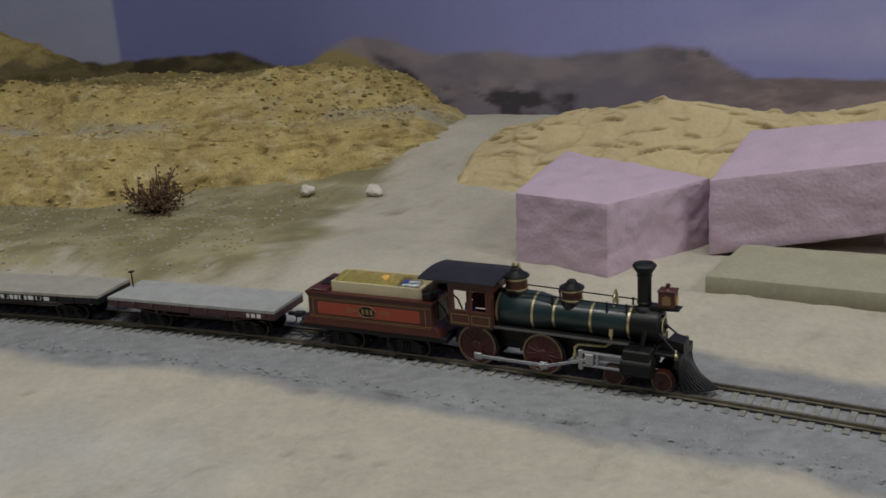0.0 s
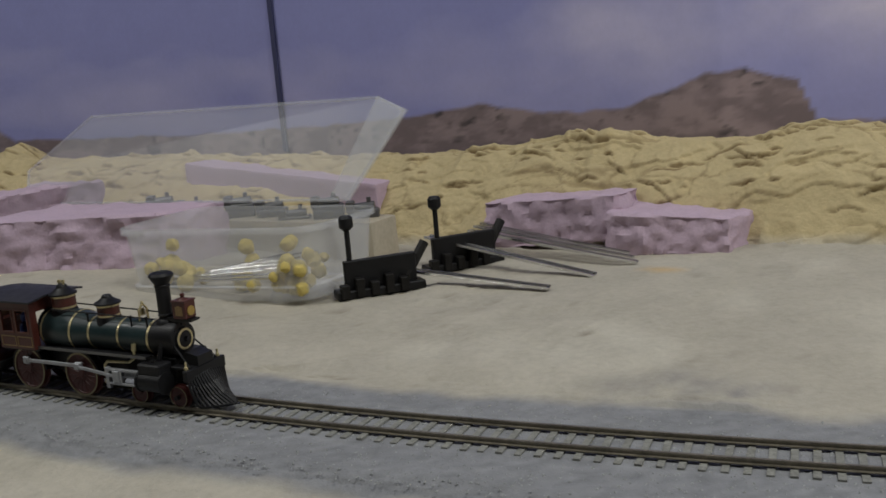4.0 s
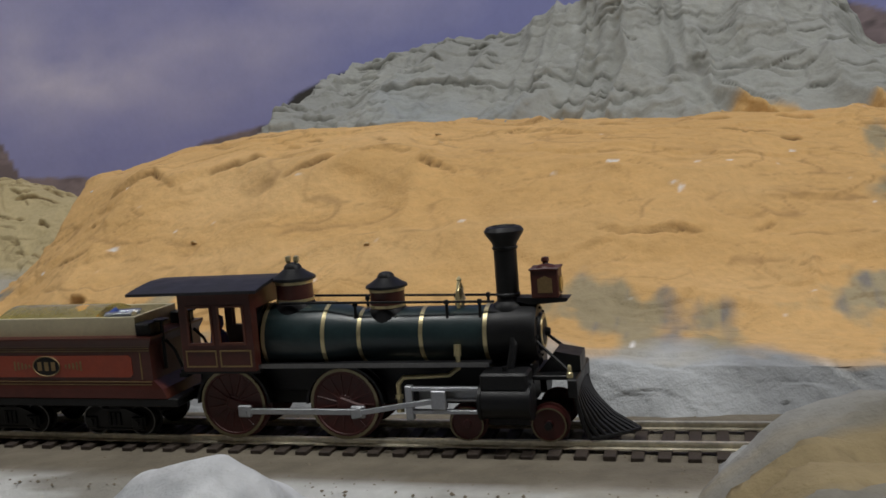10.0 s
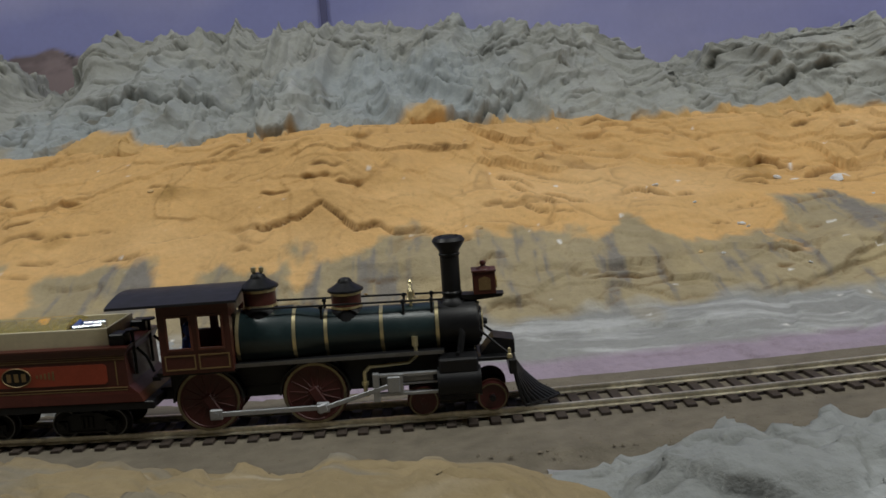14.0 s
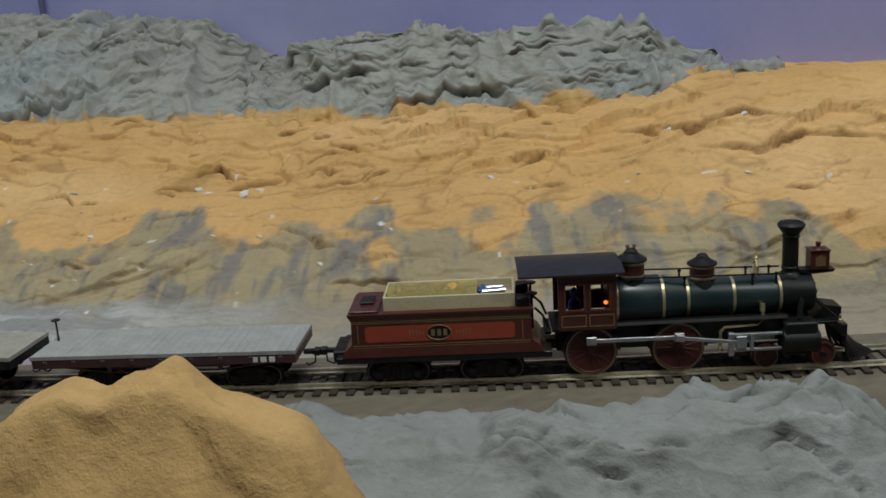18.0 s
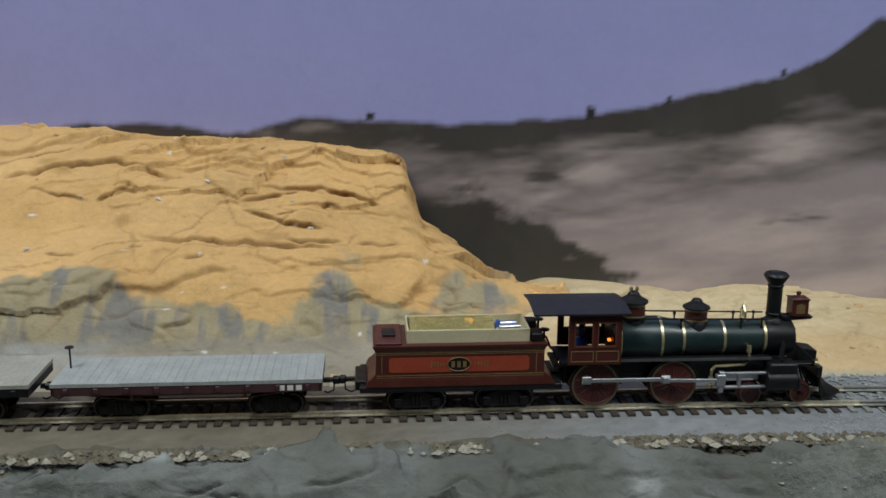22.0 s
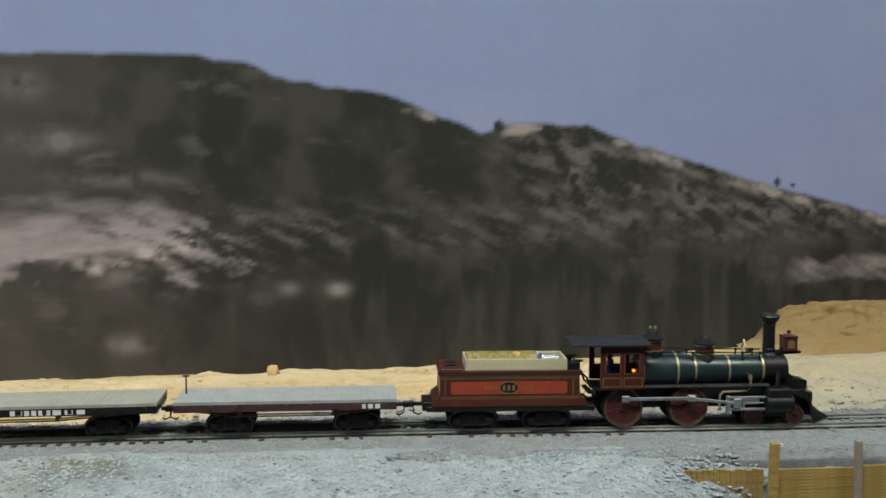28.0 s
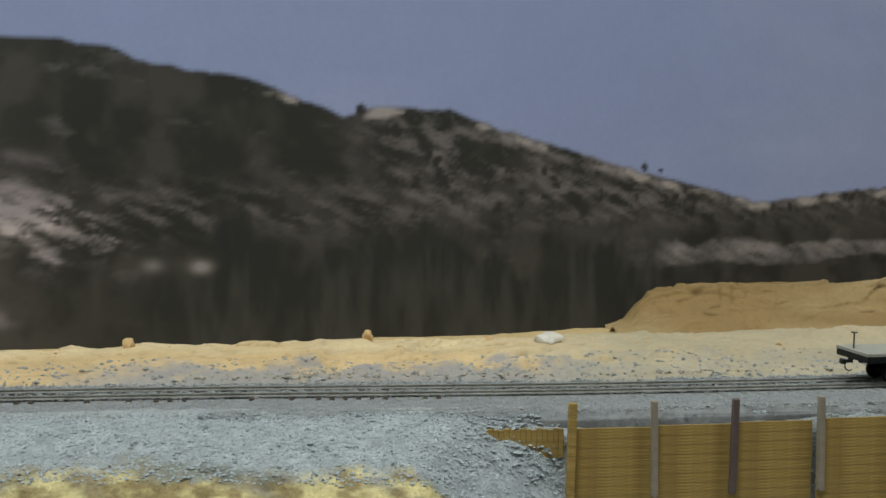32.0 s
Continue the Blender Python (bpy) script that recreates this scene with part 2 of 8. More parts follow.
    # bell on its yoke
    bm = lathe(B(), (30.5, 0, 38.2), [(1.7, 0), (1.4, 0.5), (1.1, 2.2), (0.8, 2.9), (0.2, 3.2)], 14)
    bell = part("bell", bm, M["brass"], t, "small brass bell in a yoke", True)
    bm = pipe(B(), [(30.5, -2.3, 36.2), (30.5, -2.4, 40.6), (30.5, 0, 43.2), (30.5, 2.4, 40.6), (30.5, 2.3, 36.2)], 0.5, 6)
    lathe(bm, (30.5, 0, 43), [(0.6, 0), (0.8, 0.6), (0.2, 1.4)], 8)
    part("bell_yoke", bm, M["brass"], bell, "", True)
    # handrails and their posts
    for y in (-5.0, 5.0):
        bm = rod(B(), (-20, y * 1.2, 39.4), (41, y, 38.2), 0.35, n=6)
        part("handrail", bm, M["black"], t, "", True)
        for x in (2, 28, 37):
            bm = lathe(B(), (x, y, 33.6), [(0.5, 0), (0.4, 4.0), (0.8, 4.4), (0.6, 5.3), (0.1, 5.5)], 8)
            part("handrail_post", bm, M["black"], t, "", True)
    # headlamp on its bracket
    bm = B()
    slab(bm, [(46.5, 37.6), (50, 36.6), (59.5, 37.2), (60.2, 38.2), (46.5, 38.6)], -2.6, 2.6)
    lamp = part("headlamp", bm, M["black"], t, "square maroon headlamp with gilt panel on a black bracket", True)
    bm = box(B(), 50.6, 57.8, -3.2, 3.2, 38.4, 45.8, 0.25)
    box(bm, 50.3, 58.1, -3.5, 3.5, 45.6, 46.2, 0.1)
    lathe(bm, (54.2, 0, 46.1), [(2.6, 0), (2.2, 0.5), (0.9, 0.9), (0.7, 1.2), (1.1, 1.8), (0.9, 2.6), (0.1, 2.8)], 14)
    part("lamp_case", bm, M["maroon"], lamp, "", True)
    bm = B()
    for s in (-1, 1):
        slab(bm, [(52.4, 39.8), (56.2, 39.8), (56.2, 43.4), (54.3, 44.2), (52.4, 43.4)], s * 3.22, s * 3.32)
    part("gilt_panel", bm, M["gilt"], lamp, "gilt ornamental panel")
    bm = lathe(B(), (0, 0, 41.6), [(2.1, 57.6), (2.1, 58.2), (1.8, 58.3), (0.3, 58.0)], 20, "x")
    part("lens", bm, M["lamp_gold"], lamp, "round golden reflector", True)
    # cab
    bm = B()
    box(bm, -26.3, -25.3, -13.2, -9.8, 22, 44.6)
    box(bm, -26.3, -25.3, 9.8, 13.2, 22, 44.6)
    box(bm, -26.3, -25.3, -9.8, 9.8, 39.0, 45.6)
    cab = part("cab", bm, M["maroon"], t, "maroon cab with two windows a side")
    for s in (-1, 1):
        bm = B()
        xs, zs = (-47.5, -45.0, -37.4, -35.4, -27.6, -26.3), (22.0, 30.0, 40.2, 44.6)
        ya, yb = s * 12.2, s * 13.2
        grid_ = {(i, k, y): bm.verts.new((xs[i], y, zs[k])) for i in range(6) for k in range(4) for y in (ya, yb)}
        holes = {(1, 1), (3, 1)}
        cells = {(i, k) for i in range(5) for k in range(3)} - holes
        for i, k in cells:
            for y in (ya, yb):
                bm.faces.new([grid_[q] for q in ((i, k, y), (i + 1, k, y), (i + 1, k + 1, y), (i, k + 1, y))])
            for di, dk, p, q in ((-1, 0, (i, k), (i, k + 1)), (1, 0, (i + 1, k), (i + 1, k + 1)), (0, -1, (i, k), (i + 1, k)), (0, 1, (i, k + 1), (i + 1, k + 1))):
                if (i + di, k + dk) not in cells:
                    bm.faces.new([grid_[(*p, ya)], grid_[(*p, yb)], grid_[(*q, yb)], grid_[(*q, ya)]])
        part("cab_side", bm, M["maroon"], cab, "maroon side with two window openings")
    for s in (-1, 1):
        y0, y1 = sorted((s * 13.0, s * 13.5))
        for x0, x1 in ((-45.2, -37.2), (-35.6, -27.4)):
            bm = box(B(), x0, x1, y0, y1, 29.4, 30.1)
            box(bm, x0, x1, y0, y1, 39.9, 40.5)
            box(bm, x0, x0 + 0.6, y0, y1, 30.1, 39.9)
            box(bm, x1 - 0.6, x1, y0, y1, 30.1, 39.9)
            part("window_frame", bm, M["maroon_light"], cab, "red-brown window frame")
        y0, y1 = sorted((s * 13.15, s * 13.4))
        for x0, x1 in ((-46.4, -36.8), (-35.8, -26.2)):
            bm = box(B(), x0, x1, y0, y1, 23.2, 23.6)
            box(bm, x0, x1, y0, y1, 27.6, 28.0)
            box(bm, x0, x0 + 0.4, y0, y1, 23.6, 27.6)
            box(bm, x1 - 0.4, x1, y0, y1, 23.6, 27.6)
            part("panel_line", bm, M["gilt"], cab, "thin gilt panel line")
    bm = B()
    n = 10
    for x0, x1, h in ((-62.5, -22.2, 0.0),):
        ring = []
        for x in (x0, x1):
            up = [bm.verts.new((x, -15.2 + 30.4 * i / n, 44.7 + 1.7 * math.sin(math.pi * i / n))) for i in range(n + 1)]
            dn = [bm.verts.new((x, -15.2 + 30.4 * i / n, 43.9 + 1.6 * math.sin(math.pi * i / n))) for i in range(n + 1)]
            ring.append((up, dn))
        (u0, d0), (u1, d1) = ring
        for i in range(n):
            bm.faces.new((u0[i], u0[i + 1], u1[i + 1], u1[i]))
            bm.faces.new((d0[i], d1[i], d1[i + 1], d0[i + 1]))
            bm.faces.new((u0[i], d0[i], d0[i + 1], u0[i + 1]))
            bm.faces.new((u1[i], u1[i + 1], d1[i + 1], d1[i]))
        bm.faces.new((u0[0], u1[0], d1[0], d0[0]))
        bm.faces.new((u0[n], d0[n], d1[n], u1[n]))
    part("cab_roof", bm, M["roof"], t, "dark slate arched cab roof overhanging the rear")
    bm = box(B(), -50, -25.3, -11, 11, 20.8, 22.0)
    box(bm, -52.5, -50, -8, 8, 19.0, 20.2)
    part("cab_floor", bm, M["black"], t)
    bm = lathe(B(), (-40.5, -4.5, 22), [(2.4, 0), (2.8, 5), (2.3, 9), (1.0, 10.2), (1.7, 11.4), (1.6, 13.6), (0.3, 14.6)], 12)
    part("crew_figurine", bm, M["blue_paint"], t, "tiny blue painted figurine in the cab", True)
    bm = lathe(B(), (0, 0, 30), [(8.6, -27.6), (8.6, -26.4), (5, -26.2)], 24, "x")
    part("backhead", bm, M["black"], t, "", True)
    bm = lathe(B(), (-28.2, -3.5, 29.5), [(0.1, -0.8), (0.8, -0.4), (0.8, 0.4), (0.1, 0.8)], 10)
    part("fire_glow", bm, M["ember"], t, "small orange firebox light", True)
    # running boards and frame
    for s in (-1, 1):
        bm = box(B(), -25.2, 40, min(s * 7.4, s * 11.2), max(s * 7.4, s * 11.2), 22.4, 23.2, 0.1)
        part("running_board", bm, M["black"], t)
        bm = box(B(), -27, 40, min(s * 11.2, s * 11.5), max(s * 11.2, s * 11.5), 22.3, 23.5)
        part("board_edge", bm, M["steel_dark"], t)
    bm = box(B(), -48, 50, -4.6, 4.6, 10.5, 21.5, 0.5)
    box(bm, -28, -8, -5.2, 5.2, 14, 24, 0.6)
    box(bm, -52, -46, -3, 3, 11, 15, 0.4)
    part("frame", bm, M["black"], t)
    # splashers
    for x in (-35.0, -1.4):
        for s in (-1, 1):
            bm = B()
            n = 14
            rows_ = []
            for k in range(n + 1):
                a = math.pi * k / n
                c, e = math.cos(a), math.sin(a)
                rows_.append([bm.verts.new((x + rr * c, s * yy, 12 + (rr - 0.6) * e)) for rr, yy in ((11.3, 6.4), (11.3, 10.2), (10.6, 10.2), (10.6, 6.4))])
            for p, q in zip(rows_, rows_[1:]):
                for i in range(4):
                    bm.faces.new((p[i], p[(i + 1) % 4], q[(i + 1) % 4], q[i]))
            bm.faces.new(rows_[0])
            bm.faces.new(rows_[-1][::-1])
            part("wheel_guard", bm, M["black"], t, "", True)
    # wheels
    for x in (-35.0, -1.4):
        w = wheelset(t, x, 10.0, M["wheel_red"], M["tyre"], 8.9, "driving_wheel")
        bm = B()
        for s in (-1, 1):
            for k in range(15):
                a = 2 * math.pi * k / 15
                rod(bm, (1.6 * math.cos(a), s * 9.9, 1.6 * math.sin(a)), (8.4 * math.cos(a), s * 9.8, 8.4 * math.sin(a)), 0.34, 0.26, 6)
            box(bm, -1.6, 1.6, min(s * 9.8, s * 10.6), max(s * 9.8, s * 10.6), -6.2, 1.9, 0.4)
        part("spokes", bm, M["wheel_red"], w, "maroon spokes and crank")
    for x in (32.5, 54.3):
        wheelset(t, x, 4.6, M["wheel_red"], M["tyre"], 8.6, "pilot_wheel")
    bm = B()
    for s in (-1, 1):
        slab(bm, [(29, 5.5), (29, 8.5), (58, 8.5), (58, 5.5)], s * 6.0, s * 6.9)
        rod(bm, (54.3, s * 8, 6.6), (54.3, s * 11.6, 6.6), 1.0, n=8)
    box(bm, 40, 47, -7, 7, 7, 12, 0.5)
    part("pilot_truck_frame", bm, M["black"], t)
    # cylinders, guides, rods
    for s in (-1, 1):
        bm = rod(B(), (37.6, s * 12.2, 13.4), (50.6, s * 12.2, 13.4), 4.4, n=24)
        for x in (37.4, 50.2):
            rod(bm, (x, s * 12.2, 13.4), (x + 0.8, s * 12.2, 13.4), 4.8, n=24)
        box(bm, 38, 50.4, min(s * 7, s * 15), max(s * 7, s * 15), 16.6, 21.4, 0.6)
        rod(bm, (44.2, s * 12, 21), (44.2, s * 12, 22.6), 0.7, n=8)
        part("cylinder", bm, M["black"], t, "black cylinder block with steam chest", True)
        bm = B()
        y = s * 12.6
        for z in (16.9, 10.8):
            box(bm, 17.5, 38, y - 0.8, y + 0.8, z - 0.5, z + 0.5, 0.1)
        box(bm, 17.2, 19.2, y - 1.0, y + 1.0, 8.6, 17.8, 0.2)
        box(bm, 25.4, 26.6, y - 0.9, y + 0.9, 10.6, 17.2, 0.1)
        part("crosshead_guide", bm, M["steel"], t, "bright steel crosshead guide frame")
        bm = box(B(), 19.5, 36, s * 8.2 - 0.4, s * 8.2 + 0.4, 12.2, 15.4, 0.1)
        part("guide_yoke", bm, M["steel"], t)
        bm = pipe(B(), [(14.6, s * 10.2, 10.2), (14.6, s * 10.6, 17.6), (16.2, s * 10.4, 19.4), (28.6, s * 9.9, 19.8), (31.2, s * 9.0, 21.6), (31.0, s * 8.6, 26.0)], 0.62, 8)
        lathe(bm, (14.6, s * 10.3, 10), [(1.1, 0), (1.1, 1.2), (0.7, 1.4), (0.7, 3.4), (1.1, 3.6), (1.1, 4.6)], 10)
        rod(bm, (31.0, s * 8.7, 24.6), (31.0, s * 8.2, 27.6), 1.0, n=8)
        part("feed_pipe", bm, M["brass"], t, "bent brass feed-water pipe", True)
        bm = pipe(B(), [(45, s * 5.2, 33), (46, s * 7.4, 27), (45, s * 9, 21.4)], 1.1, 8)
        part("steam_pipe", bm, M["black"], t, "", True)
    RODS.clear()
    for s in (-1, 1):
        y = s * 12.1
        bm = box(B(), -35, -1.4, y - 0.45, y + 0.45, -0.8, 0.8, 0.15)
        for x in (-35, -1.4):
            box(bm, x - 2.0, x + 2.0, y - 0.6, y + 0.6, -1.7, 1.7, 0.3)
            rod(bm, (x, y - 1.0, 0), (x, y + 1.0, 0), 0.8, n=10)
        r = part("side_rod", bm, M["steel"], t, "bright side rod between the drivers")
        RODS.append((r, s, "side"))
        bm = box(B(), 0, 24, s * 13.3 - 0.4, s * 13.3 + 0.4, -0.7, 0.7, 0.12)
        box(bm, -1.6, 1.6, s * 13.3 - 0.6, s * 13.3 + 0.6, -1.4, 1.4, 0.3)
        r = part("main_rod", bm, M["steel"], t, "bright main rod")
        RODS.append((r, s, "main"))
        bm = box(B(), -2, 2, s * 12.7 - 1.2, s * 12.7 + 1.2, -2.6, 2.6, 0.3)
        rod(bm, (0, s * 12.4, 0), (14, s * 12.4, 0), 0.5, n=8)
        r = part("crosshead", bm, M["steel"], t)
        RODS.append((r, s, "cross"))
    # front deck, pilot beam and pilot
    bm = box(B(), 50.5, 60.5, -8.5, 8.5, 18.0, 19.2, 0.2)
    slab(bm, [(51.5, 19.2), (56, 24.6), (62.5, 23.4), (62.5, 19.2)], -4.6, 4.6)
    box(bm, 60, 62.4, -12, 12, 14.2, 19.0, 0.3)
    part("front_deck", bm, M["black"], t, "black front deck with a sloping box")
    for s in (-1, 1):
        bm = lathe(B(), (60.4, s * 9.6, 19), [(0.9, 0), (0.8, 1.2), (0.5, 1.5), (0.5, 3.0), (0.1, 3.3)], 8)
        part("flag_holder", bm, M["brass"], t, "", True)
        bm = rod(B(), (50.6, s * 5.6, 28.5), (61, s * 8.0, 19.2), 0.45, n=6)
        part("front_brace", bm, M["black"], t)
    bm = B()
    for k in range(17):
        y = -11.4 + 22.8 * k / 16
        f = 1 - (abs(y) / 11.4) ** 1.3
        x1 = 64.6 + 11.6 * f
        pts = [(61.4, y * 0.97, 16.8), (61.4 + (x1 - 61.4) * 0.25, y * 0.93, 11.4), (61.4 + (x1 - 61.4) * 0.58, y * 0.88, 6.6), (x1, y * 0.8, 3.0)]
        pipe(bm, pts, 0.62, 6)
    pts = [(64.6 + 11.6 * (1 - (abs(-11.4 + 22.8 * k / 16) / 11.4) ** 1.3), (-11.4 + 22.8 * k / 16) * 0.8, 2.9) for k in range(17)]
    pipe(bm, pts, 0.6, 6)
    part("pilot", bm, M["black"], t, "black slatted cowcatcher pilot", True)
    return t


def build_tender():
    t = thing("tender", "maroon and vermilion model tender with an open cream tray on top", "tender")
    M = MAT
    o = 93.2

    def X(x):
        return x + o
    bm = box(B(), X(-134), X(-50), -14, 14, 11.8, 14.4, 0.3)
    box(bm, X(-136), X(-131), -9, 9, 11.2, 15.5, 0.4)
    part("frame", bm, M["black"], t)
    bm = B()
    # flared body
    prof = [(-131.5, -53.0, 14.2, 14.4), (-130.5, -54.5, 13.9, 17.0), (-127.5, -57.5, 13.4, 19.5), (-127.2, -57.8, 13.4, 29.0), (-128.4, -56.6, 14.2, 31.4), (-128.4, -56.6, 14.2, 32.0)]
    rings = [[bm.verts.new((X(a), -w, z)), bm.verts.new((X(b), -w, z)), bm.verts.new((X(b), w, z)), bm.verts.new((X(a), w, z))] for a, b, w, z in prof]
    for p, q in zip(rings, rings[1:]):
        for i in range(4):
            bm.faces.new((p[i], p[(i + 1) % 4], q[(i + 1) % 4], q[i]))
    bm.faces.new(rings[0][::-1])
    bm.faces.new(rings[-1])
    body = part("body", bm, M["maroon"], t, "maroon tank with flared top")
    for s in (-1, 1):
        bm = slab(B(), [(X(-122), 21.2), (X(-121), 20.4), (X(-65), 20.4), (X(-64), 21.2), (X(-64), 26.0), (X(-65), 26.8), (X(-121), 26.8), (X(-122), 26.0)], s * 13.42, s * 13.6)
        part("side_panel", bm, M["vermilion"], body, "vermilion side panel")
        y0, y1 = sorted((s * 13.42, s * 13.56))
        for z in (28.0, 28.7, 29.4, 19.0, 18.2):
            yy = (y0, y1) if z > 20 else sorted((s * 13.5, s * 13.75))
            part("gilt_line", box(B(), X(-127), X(-58), *yy, z, z + 0.22), M["gilt"], body, "thin gilt lining")
        for x in (-125.0, -61.2):
            part("gilt_line", box(B(), X(x), X(x + 0.35), y0, y1, 19.8, 27.6), M["gilt"], body, "thin gilt lining")
        bm = lathe(B(), (X(-93.2), s * 13.5, 23.7), [(3.6, 0), (3.6, s * 0.2)], 24, "y")
        for v in bm.verts:
            v.co.x = X(-93.2) + (v.co.x - X(-93.2)) * 1.35
            v.co.z = 23.7 + (v.co.z - 23.7) * 0.85
        oval = part("number_oval", bm, M["black"], body, "black oval with gilt rim")
        bm = B()
        for k in range(28):
            a0, a1 = 2 * math.pi * k / 28, 2 * math.pi * (k + 1) / 28
            pipe(bm, [(X(-93.2) + 4.7 * math.cos(a0), s * 13.75, 23.7 + 2.95 * math.sin(a0)), (X(-93.2) + 4.7 * math.cos(a1), s * 13.75, 23.7 + 2.95 * math.sin(a1))], 0.2, 5)
        part("oval_rim", bm, M["gilt"], oval)
        bm = B()
        for q in (-2.4, 0, 2.4):
            box(bm, X(-93.2 + q - 0.7), X(-93.2 + q + 0.7), *sorted((s * 13.7, s * 13.8)), 22.4, 25.0)
        part("number_bars", bm, M["gilt"], oval)
        bm = B()
        for q in (-1, 1):
            for k in range(5):
                box(bm, X(-93.2 + q * (6.4 + k * 1.3)), X(-93.2 + q * (6.4 + k * 1.3) + 0.6), *sorted((s * 13.6, s * 13.68)), 23.2 - 0.2 * k, 24.2 + 0.25 * k)
        part("scrollwork", bm, M["gilt"], body, "faded gilt scrollwork")
    # rear filler hatch, tool boxes
    bm = box(B(), X(-127.5), X(-116.5), -12.8, 12.8, 31.9, 33.0, 0.3)
    hatch = part("tank_top", bm, M["maroon"], t)
    bm = box(B(), X(-124.5), X(-119), -4.5, 4.5, 33.0, 34.0, 0.3)
    part("filler_lid", bm, M["black"], hatch)
    # cream tray with clear cover, bulb and foil
    bm = B()
    x0, x1, w, z0, z1 = X(-114.5), X(-63.5), 10.6, 31.6, 37.4
    for a in ((x0, x1, -w, -w + 0.9), (x0, x1, w - 0.9, w), (x0, x0 + 0.9, -w + 0.9, w - 0.9), (x1 - 0.9, x1, -w + 0.9, w - 0.9)):
        box(bm, *a, z0, z1, 0.1)
    box(bm, x0 + 0.9, x1 - 0.9, -w + 0.9, w - 0.9, z0, z0 + 0.8)
    tray = part("tray", bm, M["cream"], t, "open cream plastic tray")
    bm = B()
    n = 10
    pr = [(-9.4 + 18.8 * i / n, 36.9 + 2.6 * math.sin(math.pi * i / n)) for i in range(n + 1)]
    for xa, xb in ((x0 + 1.4, X(-78)),):
        va = [bm.verts.new((xa, y, z)) for y, z in pr]
        vb = [bm.verts.new((xb, y, z)) for y, z in pr]
        for i in range(n):
            bm.faces.new((va[i], va[i + 1], vb[i + 1], vb[i]))
        bm.faces.new(va)
        bm.faces.new(vb[::-1])
    part("tape_cover", bm, M["tape"], tray, "crumpled yellow transparent tape", True)
    bm = B()
    for k in range(9):
        box(bm, x0 + 4 + 3.4 * k, x0 + 6.4 + 3.4 * k, -5, 4, 35.0, 37.6, 0.3, Euler((0.3 * math.sin(k * 3.0), 0.4 * math.cos(k * 2.0), k)).to_matrix().to_4x4())
    part("circuit_parts", bm, M["cream_dark"], tray)
    bm = B()
    bmesh.ops.create_icosphere(bm, subdivisions=2, radius=2.1, matrix=Matrix.Translation((X(-88), -1, 37.2)))
    part("led", bm, M["amber"], tray, "amber lamp under the tape", True)
    bm = rod(B(), (X(-76), -6, 36.4), (X(-67), -5.4, 36.6), 1.7, n=12)
    rod(bm, (X(-75.4), -1, 36.6), (X(-68), 0, 36.6), 1.4, n=12)
    part("motor_leads", bm, M["foil"], tray, "shiny foil-wrapped parts", True)
    bm = rod(B(), (X(-77.5), -4, 36.2), (X(-75.5), -1.4, 38.0), 1.0, n=10)
    part("blue_wire", bm, M["blue_paint"], tray, "", True)
    # front tool boxes, brake wheels and chains
    bm = B()
    for y in (-9, 9):
        box(bm, X(-63), X(-58), y - 2.8, y + 2.8, 31.8, 35.6, 0.4)
        lathe(bm, (X(-57), y * 0.8, 30.5), [(0.5, -9), (0.5, 5), (2.2, 5.1), (2.2, 5.6), (0.4, 5.8)], 14)
    pipe(bm, [(X(-56), -7.5, 30), (X(-53), -7.8, 27), (X(-51), -8, 22)], 0.5, 6)
    pipe(bm, [(X(-56), 7.5, 30), (X(-53), 7.8, 27), (X(-51), 8, 22)], 0.5, 6)
    part("brake_gear", bm, M["black"], t, "black brake wheels and boxes", True)
    truck(t, X(-110.5), (M["black"], M["black_worn"], M["steel_dark"]), 15.5, 4.5)
    truck(t, X(-73.5), (M["black"], M["black_worn"], M["steel_dark"]), 15.5, 4.5)
    coupler(t, X(-135.5), 13.0, -1, M["black"])
    bm = box(B(), X(-51), X(-46), -1.2, 1.2, 11.6, 13.2, 0.2)
    part("drawbar", bm, M["black"], t)
    return t


